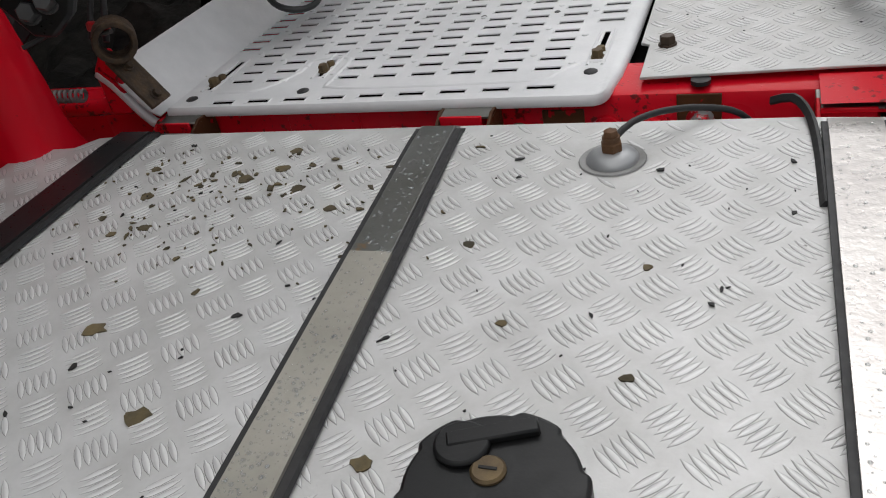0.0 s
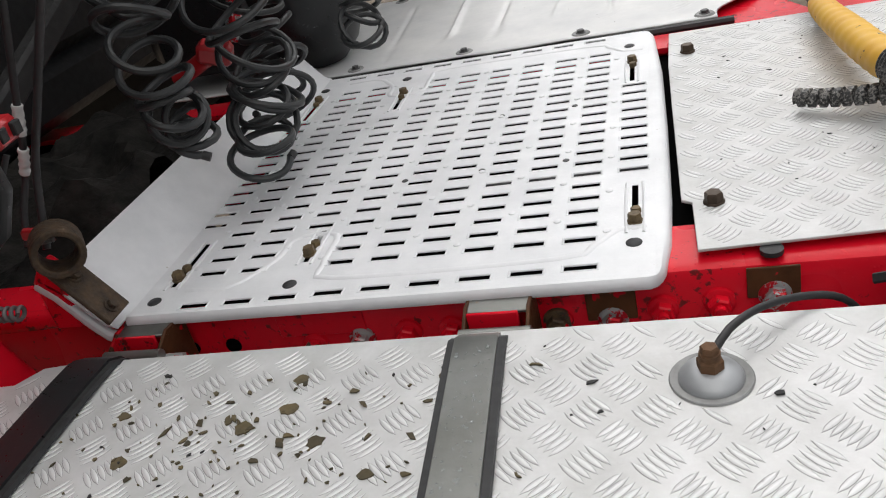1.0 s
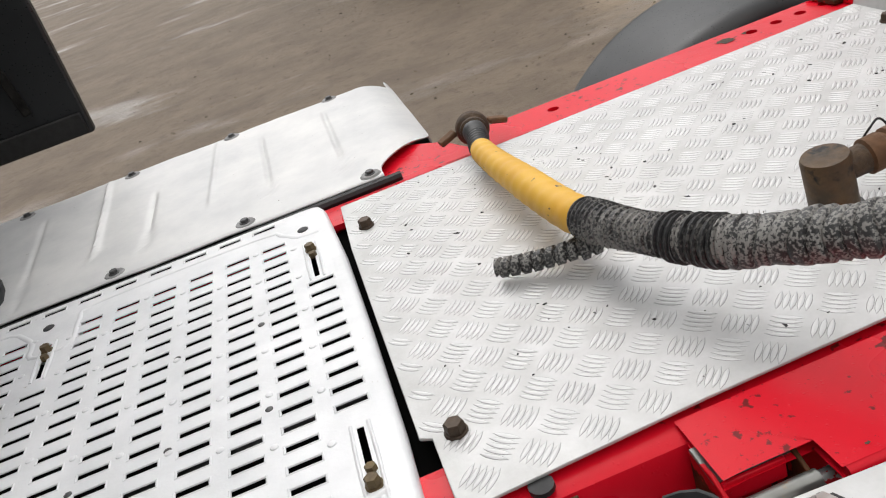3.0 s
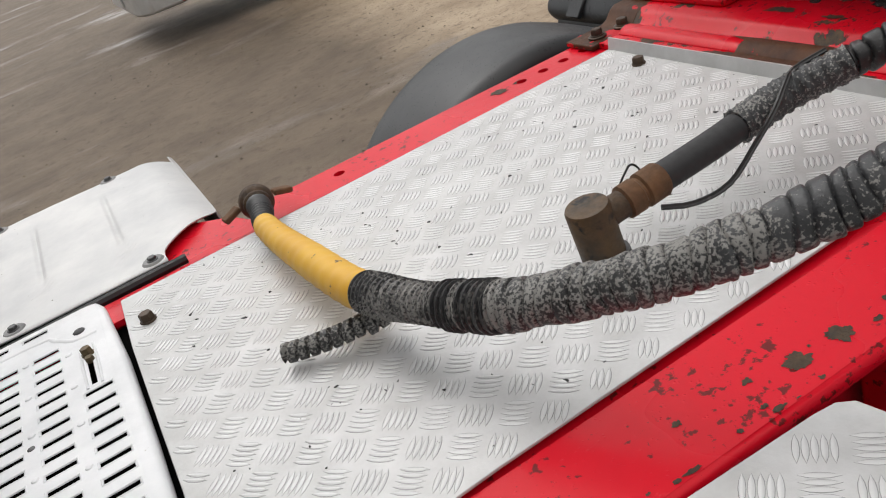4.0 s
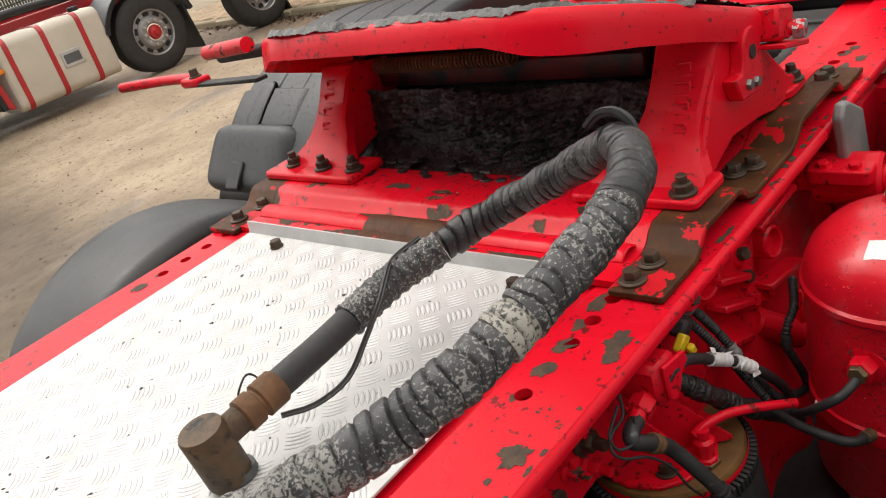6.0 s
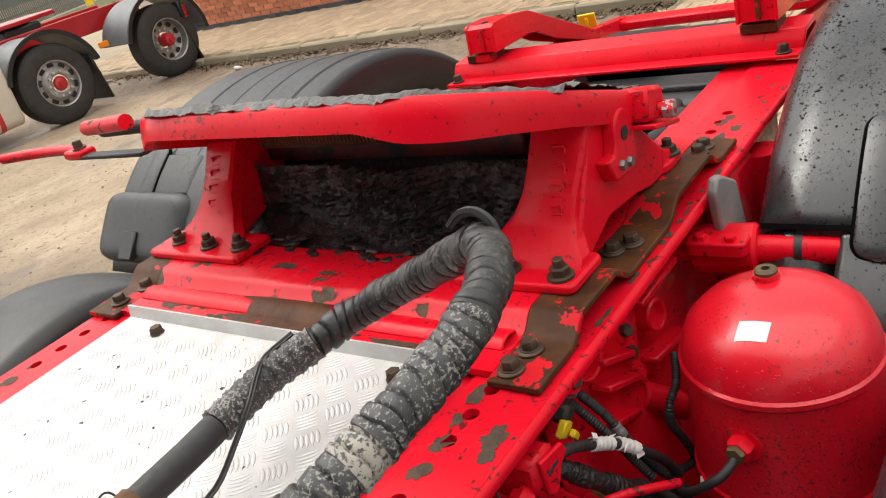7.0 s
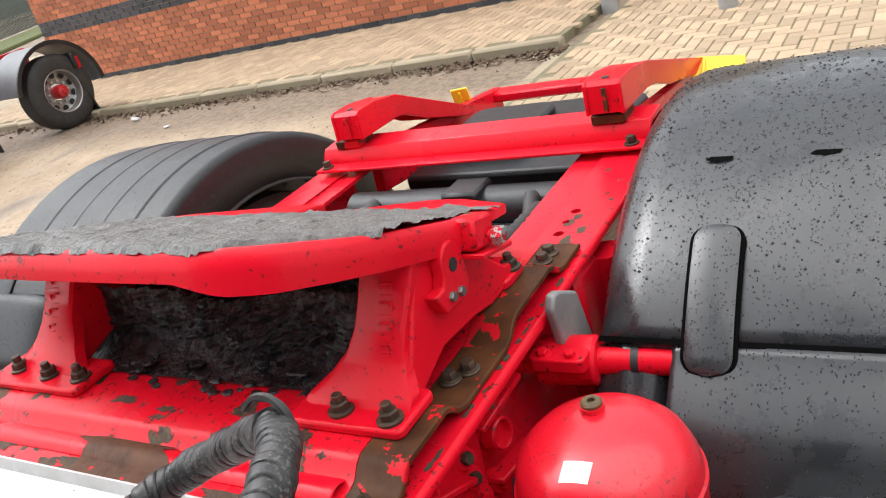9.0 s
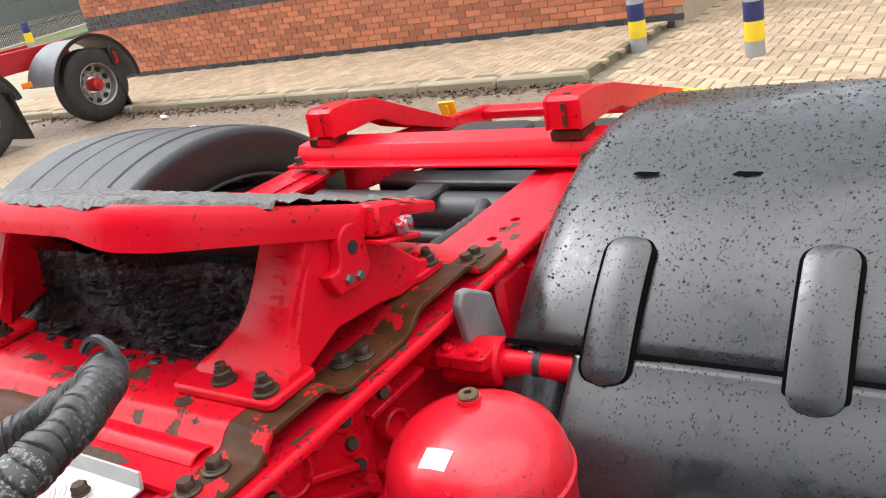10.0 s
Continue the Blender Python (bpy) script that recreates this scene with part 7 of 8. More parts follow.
conduit("cable_conduit", [(0.945, -0.372, 0.885), (0.961, -0.380, 0.884), (0.967, -0.390, 0.872), (0.984, -0.40, 0.838), (0.989, -0.41, 0.817), (0.990, -0.42, 0.801), (0.999, -0.43, 0.772), (1.018, -0.44, 0.730), (1.03, -0.455, 0.705)], 0.0058, RUBBER, "black ribbed conduit taped at its end", wraps=((0.44, 0.52, GREY_CAST), (0.02, 0.12, GREY_CAST)))
conduit("cable_conduit", [(0.935, -0.370, 0.880), (0.946, -0.380, 0.879), (0.950, -0.394, 0.863), (0.959, -0.408, 0.836), (0.968, -0.422, 0.808), (0.977, -0.436, 0.775), (0.985, -0.452, 0.745)], 0.0056, RUBBER, "black ribbed conduit beside the air spring")
conduit("brake_cable", [(0.787, -0.440, 0.917), (0.806, -0.440, 0.919), (0.848, -0.435, 0.900), (0.903, -0.430, 0.860), (0.947, -0.440, 0.827), (0.976, -0.455, 0.794), (1.014, -0.460, 0.747), (1.031, -0.465, 0.714)], 0.0066, RUBBER, "black brake cable with torn white tape", False, ((0.40, 0.52, WHITE_TAPE), (0.55, 0.67, WHITE_TAPE)))
torn = thing("tape_scrap", (0.94, -0.44, 0.83), "torn white tape scraps on the brake cable", "tape")
for k, (px, py, pz) in enumerate(((0.900, -0.434, 0.872), (0.947, -0.447, 0.826), (0.930, -0.436, 0.846), (1.028, -0.50, 0.718), (1.04, -0.505, 0.712), (0.962, -0.456, 0.806))):
    part("scrap", Geo().add([(px + 0.010 * math.cos(a * 1.05 + k) * (1 + 0.4 * math.sin(a * 3 + k)), py + 0.004 * math.sin(a * 2.1 + k), pz + 0.005 * math.sin(a * 1.05 + k)) for a in range(6)] + [(px, py - 0.002, pz + 0.001)], [(a, (a + 1) % 6, 6) for a in range(6)]), WHITE_TAPE, torn)
lump_c = conduit("taped_bundle", [(0.862, -0.400, 0.852), (0.871, -0.410, 0.843), (0.884, -0.422, 0.825), (0.909, -0.434, 0.796), (0.937, -0.446, 0.766), (0.982, -0.458, 0.726), (1.032, -0.470, 0.681)], 0.0115, GREASE, "lumpy black taped cable bundle, wet", False, ((0.10, 0.2, GREASE), (0.3, 0.42, GREASE), (0.55, 0.62, RUBBER)))
conduit("cable_conduit", [(1.12, -0.445, 0.84), (1.079, -0.46, 0.826), (1.053, -0.46, 0.813), (1.045, -0.46, 0.788), (1.068, -0.46, 0.745), (1.092, -0.46, 0.699), (1.083, -0.46, 0.686), (1.039, -0.46, 0.710)], 0.0050, RUBBER, "thin ribbed conduit before the red housing", True, ((0.33, 0.38, RUBBER),))
conduit("air_line", [(0.984, -0.571, 0.818), (0.955, -0.560, 0.806), (0.945, -0.545, 0.795), (0.950, -0.520, 0.772), (0.985, -0.490, 0.730), (1.02, -0.47, 0.70)], 0.0058, RUBBER, "thick black air line to the tank port", False)
conduit("air_line", [(0.984, -0.576, 0.726), (0.955, -0.565, 0.735), (0.950, -0.54, 0.738), (0.955, -0.50, 0.742), (0.975, -0.465, 0.735)], 0.0062, RUBBER, "thick black air line by the tank", False, ((0.0, 0.12, BRASS),))
conduit("oil_hose", [(0.745, -0.425, 0.892), (0.728, -0.428, 0.893), (0.722, -0.432, 0.885), (0.743, -0.440, 0.868), (0.773, -0.440, 0.836), (0.786, -0.460, 0.800), (0.796, -0.480, 0.762), (0.793, -0.490, 0.737), (0.777, -0.490, 0.705), (0.755, -0.49, 0.62)], 0.0092, HOSE_DARK, "dark oily hose with a clamp over the air spring", False, ((0.16, 0.21, RUST), (0.52, 0.56, RUBBER)))
conduit("thin_wire", [(0.745, -0.410, 0.923), (0.735, -0.416, 0.904), (0.703, -0.422, 0.907), (0.688, -0.429, 0.900), (0.697, -0.435, 0.884), (0.729, -0.441, 0.861), (0.756, -0.448, 0.826), (0.771, -0.454, 0.788), (0.785, -0.460, 0.763)], 0.0016, RUBBER, "thin black wire loop at the bracket", False)
conduit("thin_wire", [(0.735, -0.412, 0.915), (0.712, -0.418, 0.912), (0.694, -0.425, 0.910), (0.698, -0.430, 0.893), (0.722, -0.436, 0.888), (0.735, -0.43, 0.905)], 0.0018, RUBBER, "thin black wire coiled at the nozzle", False)
conn = thing("cable_connector", (0.89, -0.41, 0.88), "yellow plastic connector clip on the harness", "connector")
part("clip", Geo().box((0.893, -0.402, 0.884), (0.026, 0.010, 0.022), 0.002, pose(0, 0, 0, 20, 40, 15)), YELLOW_TAG, conn)
part("clip_tooth", Geo().box((0.900, -0.410, 0.872), (0.018, 0.008, 0.010), 0.002, pose(0, 0, 0, 20, 55, 15)), YELLOW_TAG, conn)
part("black_plug", Geo().box((0.912, -0.392, 0.892), (0.034, 0.022, 0.024), 0.005, pose(0, 0, 0, 20, 35, 15)), RUBBER, conn)
lever = thing("valve_bracket", (0.80, -0.42, 0.90), "red angled valve bracket under the rail's flange", "bracket")
part("plate", Geo().prism([(0.780, 0.940), (0.824, 0.932), (0.830, 0.918), (0.814, 0.909), (0.807, 0.895), (0.797, 0.886), (0.784, 0.894)], "y", -0.446, -0.440), RED_CLEAN, lever, bevel=0.002)
part("body", Geo().box((0.800, -0.398, 0.908), (0.046, 0.082, 0.055), 0.008), RED_CLEAN, lever)
part("nozzle", Geo().rod((0.785, -0.418, 0.898), (0.742, -0.424, 0.892), 0.0095, 12), RED_CLEAN, lever)
part("collar", Geo().hexa((0.772, -0.420, 0.896), (-1, -0.1, -0.1), 0.0145, 0.018), RED_CLEAN, lever)

# ---- front: cab back, air coils, cab mount, gearbox in shade ----
cab = thing("truck_cab", (-1.25, 0.03, 1.0), "dark back wall of the tractor cab in shade", "cab")
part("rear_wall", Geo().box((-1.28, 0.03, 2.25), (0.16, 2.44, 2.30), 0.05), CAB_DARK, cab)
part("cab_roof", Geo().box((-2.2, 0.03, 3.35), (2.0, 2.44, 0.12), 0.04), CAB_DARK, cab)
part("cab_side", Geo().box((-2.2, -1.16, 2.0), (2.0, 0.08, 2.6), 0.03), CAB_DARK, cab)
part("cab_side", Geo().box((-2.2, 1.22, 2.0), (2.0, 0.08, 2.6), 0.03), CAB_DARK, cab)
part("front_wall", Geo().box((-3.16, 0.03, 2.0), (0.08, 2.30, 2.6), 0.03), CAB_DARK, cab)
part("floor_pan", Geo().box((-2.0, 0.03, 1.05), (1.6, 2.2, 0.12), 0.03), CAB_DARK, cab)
fair = thing("side_fairing", (-0.8, 1.0, 1.06), "dark grey side fairing seen from behind, stained", "side fairing", group="cab side fairings")
part("panel", Geo().prism([(-1.2, 1.034), (-0.50, 1.036), (-0.495, 1.30), (-0.51, 3.2), (-1.2, 3.2)], "y", 1.195, 1.225), PLASTIC, fair, bevel=0.006)
part("stiffener", Geo().box((-0.66, 1.190, 1.57), (0.02, 0.012, 0.9), 0.004, pose(0, 0, 0, 0, -6, 0)), DULL_CAST, fair, "pale dirty stiffening rib")
part("hem", Geo().box((-0.84, 1.191, 1.065), (0.66, 0.012, 0.05), 0.004), DARK, fair)
fair2 = thing("side_fairing", (-0.8, -1.2, 1.06), "dark grey side fairing beside the cab back", "side fairing", group="cab side fairings")
part("panel", Geo().prism([(-1.2, 1.085), (-0.60, 1.087), (-0.60, 3.2), (-1.2, 3.2)], "y", -1.21, -1.18), PLASTIC, fair2, bevel=0.006)
intake = thing("air_intake", (-0.72, 0.52, 0.95), "black ribbed rubber air intake standing behind the cab", "air intake")
prof = [(0.05, 0.975), (0.085, 1.01), (0.118, 1.09), (0.135, 1.18), (0.137, 1.27), (0.125, 1.295), (0.105, 1.30)]
z = 1.30
while z < 1.80:
    prof += [(0.100, z), (0.118, z + 0.006), (0.118, z + 0.013), (0.100, z + 0.019)]
    z += 0.023
part("bellows", Geo().lathe((-0.715, 0.54, 0), (0.0, 0, 1), prof, 36), PLASTIC, intake)
part("duct", Geo().box((-0.90, 0.54, 1.14), (0.30, 0.22, 0.28), 0.05), PLASTIC, intake)


TO_NEAR = Vector((0.35, -0.62, 0.70)).normalized()   # the slack lowest loops tip over towards the near side


def coil_line(stations, wire, label, seed, tip=0.5):
    """An air line in a helix; each station gives a point of the axis, the loops' radius and their spacing, from the top down."""
    t = thing("air_coil", stations[-1][0], label, "air coil", group="coiled air lines behind the cab")
    axis = smooth_path([s_[0] for s_ in stations], 0.001)
    ends = [min(range(len(axis)), key=lambda i: (axis[i] - Vector(s_[0])).length) for s_ in stations]
    out, turn, rnd_ = [], seed * 1.7, random.Random(seed)
    ph = [rnd_.uniform(0, 6.28) for _ in range(4)]
    for i in range(len(axis)):
        k = max(0, min(len(ends) - 2, next((m_ for m_ in range(len(ends) - 1) if i <= ends[m_ + 1]), len(ends) - 2)))
        q = min(1.0, max(0.0, (i - ends[k]) / max(1, ends[k + 1] - ends[k])))
        rad = stations[k][1] * (1 - q) + stations[k + 1][1] * q
        gap = stations[k][2] * (1 - q) + stations[k + 1][2] * q
        low = max(0.0, i / len(axis) - 0.55) / 0.45
        tg = (axis[min(i + 4, len(axis) - 1)] - axis[max(i - 4, 0)]).normalized()
        nrm = (tg * -(1 - tip * low) + TO_NEAR * tip * low + Vector((0.34 * math.sin(turn * 0.31 + ph[0]), 0.34 * math.sin(turn * 0.23 + ph[1]), 0.15 * math.sin(turn * 0.17 + ph[2])))).normalized()
        e1 = nrm.cross(Vector((0.8, 0.6, 0.05))).normalized()
        e2 = nrm.cross(e1)
        steps = max(1, int(0.001 / gap * 30))
        for j in range(steps):
            a = turn + 2 * math.pi * 0.001 / gap * j / steps
            rr = rad * (1 + 0.13 * math.sin(a * 0.37 + ph[2]) + 0.06 * math.sin(a * 0.71 + ph[3]))
            out.append(axis[i] + (e1 * math.cos(a) + e2 * math.sin(a)) * rr + e1 * 0.006 * math.sin(a * 0.21 + ph[0]))
        turn += 2 * math.pi * 0.001 / gap
    part("helix", Geo().tube(out, wire, 9), COIL, t)
    tail = (Vector(out[-1]) - Vector(out[-5])).normalized()
    part("end_fitting", Geo().rod(Vector(out[-1]), Vector(out[-1]) + tail * 0.010, wire + 0.0008, 12), RUBBER, t)
    return t


coil_line([((-0.70, -0.16, 1.62), 0.050, 0.05), ((-0.63, -0.17, 1.38), 0.048, 0.050), ((-0.605, -0.185, 1.300), 0.045, 0.046), ((-0.600, -0.208, 1.258), 0.042, 0.040), ((-0.600, -0.212, 1.210), 0.036, 0.030), ((-0.600, -0.208, 1.170), 0.033, 0.019), ((-0.600, -0.190, 1.130), 0.030, 0.0125), ((-0.600, -0.180, 1.108), 0.026, 0.012)], 0.0050, "black coiled air line with sagging loops", 3, 0.45)
coil_line([((-0.68, -0.06, 1.62), 0.062, 0.055), ((-0.59, -0.035, 1.345), 0.062, 0.050), ((-0.585, -0.021, 1.271), 0.060, 0.044), ((-0.580, -0.006, 1.190), 0.052, 0.034), ((-0.577, -0.002, 1.130), 0.046, 0.018), ((-0.575, -0.040, 1.075), 0.043, 0.014), ((-0.568, -0.100, 1.040), 0.038, 0.026)], 0.0050, "black coiled air line hanging in slack loops", 5, 0.95)
coil_line([((-0.60, 0.23, 1.62), 0.036, 0.048), ((-0.53, 0.232, 1.40), 0.034, 0.044), ((-0.518, 0.236, 1.315), 0.030, 0.043), ((-0.512, 0.238, 1.245), 0.027, 0.042), ((-0.505, 0.258, 1.200), 0.025, 0.036), ((-0.502, 0.262, 1.145), 0.031, 0.022), ((-0.498, 0.212, 1.098), 0.034, 0.015)], 0.0046, "thin black air coil hanging near the shield", 8, 0.7)
back_coil = coil_line([((-0.70, 0.08, 1.62), 0.050, 0.05), ((-0.65, 0.10, 1.35), 0.050, 0.046), ((-0.640, 0.125, 1.260), 0.050, 0.043), ((-0.635, 0.140, 1.200), 0.050, 0.042), ((-0.625, 0.140, 1.140), 0.048, 0.040), ((-0.610, 0.110, 1.090), 0.046, 0.034), ((-0.600, 0.075, 1.050), 0.044, 0.022)], 0.0048, "black coiled air line crossing behind the others", 11, 0.2)
coil_line([((-0.86, -0.40, 1.60), 0.060, 0.055), ((-0.72, -0.30, 1.47), 0.060, 0.055), ((-0.68, -0.20, 1.38), 0.060, 0.055), ((-0.67, -0.10, 1.33), 0.058, 0.05), ((-0.70, -0.02, 1.28), 0.055, 0.045)], 0.0056, "thick loose black electric coil", 14, 0.0)
g = Geo().box((-0.66, 0.215, 1.335), (0.050, 0.030, 0.022), 0.004, pose(0, 0, 0, 20, 15, 35))
g.box((-0.658, 0.232, 1.315), (0.024, 0.030, 0.020), 0.004, pose(0, 0, 0, 30, 5, 55))
part("connector", g, WHITE_TAPE, back_coil, "dirty white plastic connector")
for ux, uy, uz in ((-0.66, 0.151, 1.220), (-0.66, 0.117, 1.168)):
    part("union", Geo().hexa((ux, uy, uz), (0.3, 0.2, 1), 0.013, 0.024).rod((ux - 0.006, uy - 0.004, uz - 0.022), (ux, uy, uz), 0.008, 12), ZINC, back_coil, "zinc hexagon union")
glad = thing("red_coupling_head", (-0.66, 0.03, 1.16), "red plastic coupling head among the coils", "air coupling")
part("body", Geo().box((-0.655, 0.03, 1.155), (0.05, 0.034, 0.030), 0.006, pose(0, 0, 0, 10, 20, 15)), LORRY_RED, glad)
part("stem", Geo().rod((-0.67, 0.03, 1.15), (-0.74, 0.05, 1.12), 0.013, 12), LORRY_RED, glad)

post = thing("cab_mount", (-0.80, -0.42, 0.95), "red cast cab mount post rising from the rail", "cab mount")
g = Geo()
secs = [(0.945, -0.93, -0.745, 0.058), (0.965, -0.925, -0.750, 0.054), (1.0, -0.92, -0.757, 0.048), (1.05, -0.915, -0.758, 0.045), (1.10, -0.915, -0.762, 0.04), (1.15, -0.92, -0.77, 0.04), (1.20, -0.95, -0.80, 0.04), (1.30, -1.02, -0.88, 0.04)]
for z, xa, xb, hw in secs:
    for px, py in rounded(xa, xb, -0.472 - hw, -0.472 + hw, min(0.03, hw * 0.7), 3):
        g.v.append((px, py, z))
m = 16
for i in range(len(secs) - 1):
    for j in range(m):
        g.f.append((i * m + j, i * m + (j + 1) % m, (i + 1) * m + (j + 1) % m, (i + 1) * m + j))
g.f += [tuple(range(m)), tuple((len(secs) - 1) * m + j for j in range(m))]
part("post", g, RED_POST, post)
part("lug", Geo().prism([(-0.86, 0.965), (-0.785, 0.965), (-0.79, 1.01), (-0.815, 1.03), (-0.84, 1.02)], "y", -0.568, -0.55), RED_CLEAN, post, bevel=0.004)
part("lug_bolt", Geo().bolt((-0.815, -0.568, 0.995), (0.2, -1, 0.1), 0.012, 0.014), ZINC, post)
hinge = thing("hinge_plate", (-0.75, -0.43, 1.1), "black bolted hinge plate on the cab mount", "hinge plate")
part("plate", Geo().prism([(-0.86, 1.30), (-0.72, 1.163), (-0.690, 1.128), (-0.662, 1.125), (-0.624, 1.150), (-0.596, 1.195), (-0.60, 1.26), (-0.66, 1.40), (-0.86, 1.40)], "y", -0.494, -0.480), PLASTIC, hinge, bevel=0.004)
for bx, bz in ((-0.656, 1.209), (-0.632, 1.217), (-0.678, 1.157), (-0.647, 1.168)):
    part("bolt", Geo().bolt((bx, -0.494, bz), (0.45, -1, 0.45), 0.0120, 0.016, 1.2), STEEL_DARK, hinge)
part("edge_hose", Geo().tube(smooth_path([(-0.666, -0.40, 1.198), (-0.679, -0.42, 1.165), (-0.683, -0.44, 1.141), (-0.70, -0.46, 1.121), (-0.73, -0.48, 1.112)]), 0.0032, 10), RUBBER, hinge)
eng = thing("gearbox", (-1.0, 0.0, 0.5), "dusty dark gearbox casting under the cab", "gearbox")
g = Geo()
for i in range(33):
    for j in range(33):
        x, y = -1.6 + 0.84 * i / 32, -0.33 + 0.74 * j / 32
        d = 0.09 * noise.noise(Vector((x * 5, y * 5, 1))) + 0.06 * noise.noise(Vector((x * 13, y * 13, 3))) + 0.022 * noise.noise(Vector((x * 30, y * 30, 8)))
        g.v.append((x, y, 0.93 + d + 0.06 * math.cos((y - 0.03) * 4)))
for i in range(32):
    for j in range(32):
        a = i * 33 + j
        g.f.append((a, a + 33, a + 34, a + 1))
part("casing", g, DULL_CAST, eng)
part("bell_housing", Geo().lathe((-0.98, 0.0, 0.70), (1, 0, 0), [(0.10, -0.3), (0.24, -0.25), (0.26, 0.05), (0.20, 0.12), (0.12, 0.22)], 30), DULL_CAST, eng)
under = thing("propeller_shaft", (0.0, 0.03, 0.6), "dark driveshaft and shaded belly between the rails", "driveshaft")
part("shaft", Geo().rod((-0.80, 0.03, 0.66), (1.7, 0.03, 0.58), 0.06, 20), DARK, under)
# Added dark sheet that hides the ground below the slots.
part("belly_tray", Geo().box((-0.2, 0.03, 0.42), (1.6, 0.66, 0.02), 0.004), DARK, under)
part("valve_block", Geo().box((-0.30, 0.12, 0.80), (0.30, 0.22, 0.10), 0.02), DARK, under)
# Added black sheet right under the slots, so they read as dark.
part("cover_sheet", Geo().box((-0.33, 0.02, 0.945), (0.66, 0.62, 0.008), 0.002), GAP, under, "added black sheet darkening the slots under the catwalk")
part("pipe", Geo().rod((-0.62, -0.12, 0.956), (-0.05, -0.10, 0.956), 0.007, 10), STEEL_DARK, under)
red_arm = thing("anti_roll_arm", (-0.72, -0.34, 0.95), "red steel arm and bracket in front of the catwalk", "arm")
part("arm", Geo().rod((-0.86, -0.37, 0.978), (-0.70, -0.36, 0.978), 0.012, 14), RED_CLEAN, red_arm)
part("bracket", Geo().prism([(-0.735, 0.975), (-0.700, 0.975), (-0.697, 1.045), (-0.715, 1.065), (-0.735, 1.04)], "y", -0.385, -0.360), RED_CLEAN, red_arm, bevel=0.004)
part("damper_spring", Geo().tube([(-0.85 + 0.0009 * i, -0.40 + 0.0075 * math.cos(i * 0.6), 1.012 + 0.0075 * math.sin(i * 0.6)) for i in range(110)], 0.0026, 6), GREY_CAST, red_arm, "grey coil spring")
conduit("cab_cable", [(-0.64, -0.325, 1.36), (-0.691, -0.33, 1.225), (-0.706, -0.33, 1.187), (-0.727, -0.33, 1.143), (-0.731, -0.35, 1.112), (-0.729, -0.37, 1.080)], 0.0040, RUBBER, "black cab cable with torn white tape", False, ((0.47, 0.59, WHITE_TAPE), (0.64, 0.75, WHITE_TAPE)))
conduit("cab_cable", [(-0.60, -0.325, 1.34), (-0.667, -0.33, 1.222), (-0.704, -0.33, 1.159), (-0.709, -0.35, 1.110), (-0.707, -0.37, 1.074)], 0.0045, RUBBER, "black cab cable clipped together", False)
clip_r = thing("cable_clip", (-0.708, -0.374, 1.098), "small red clip on the cab cables", "clip")
part("clip", Geo().box((-0.702, -0.378, 1.098), (0.030, 0.010, 0.012), 0.002, pose(0, 0, 0, 0, 10, 15)), LORRY_RED, clip_r)
part("wire_end", Geo().rod((-0.695, -0.385, 1.090), (-0.675, -0.388, 1.094), 0.003, 8), GREY_CAST, clip_r)
cross = thing("dark_strut", (-0.9, -0.2, 1.1), "dark slanting strut behind the coils", "strut")
part("bar", Geo().box((-0.92, -0.12, 1.16), (0.03, 0.62, 0.04), 0.006, pose(0, 0, 0, 22, 0, 0)), DARK, cross)
bat = thing("battery_clamp", (-0.70, -0.37, 1.22), "red two-pole battery connector by the cab", "connector")
part("body", Geo().box((-0.655, -0.445, 1.236), (0.085, 0.040, 0.024), 0.004, pose(0, 0, 0, 0, 4, 8)), LORRY_RED, bat)
for dy in (-0.011, 0.011):
    part("socket", Geo().box(Vector((-0.6125, -0.439 + dy * 0.9, 1.2330)), (0.006, 0.012, 0.013), 0.001, pose(0, 0, 0, 0, 4, 8)), DARK, bat)

# ---- parked lorry across the yard ----
LY = 8.48                                     # plane of its near wheels' faces
lorry = thing("parked_lorry", (3.6, 9.7, GZ), "parked tractor lorry, green and red cab with cream tank", "lorry")
part("cab_shell", Geo().prism([(1.10, 0.80), (1.08, 1.4), (1.20, 2.9), (1.45, 3.25), (3.35, 3.25), (3.40, 0.98), (3.25, 0.92), (2.25, 0.90), (2.2, 0.62), (1.12, 0.60)], "y", 8.52, 10.95), GREEN, lorry, bevel=0.04)
part("red_skirt", Geo().prism([(1.45, 0.32), (1.45, 0.66), (2.18, 0.70), (2.24, 0.55), (2.20, 0.30)], "y", 8.46, 8.60), LORRY_RED, lorry, "red step skirt", bevel=0.01)
part("trim_strip", Geo().box((1.86, 8.45, 0.53), (0.72, 0.03, 0.05), 0.01, pose(0, 0, 0, 0, -2, 0)), SILVER, lorry)
part("bumper", Geo().prism([(0.98, 8.75), (1.02, 8.58), (1.12, 8.49), (1.50, 8.47), (1.50, 10.98), (1.12, 10.96), (0.98, 10.7)], "z", 0.30, 0.56), SILVER, lorry, "silver grey bumper", bevel=0.03)
lampb = part("headlamp", Geo().box((1.13, 8.60, 0.68), (0.22, 0.20, 0.13), 0.03, pose(0, 0, 0, 0, 0, -30)), GLASS_LAMP, lorry, "clear headlamp")
part("grille", Geo().box((1.02, 9.7, 0.75), (0.08, 1.7, 0.28), 0.02), LORRY_GREY, lorry)
part("plate_bar", Geo().box((0.965, 9.7, 0.42), (0.02, 0.5, 0.11), 0.003), SILVER, lorry)
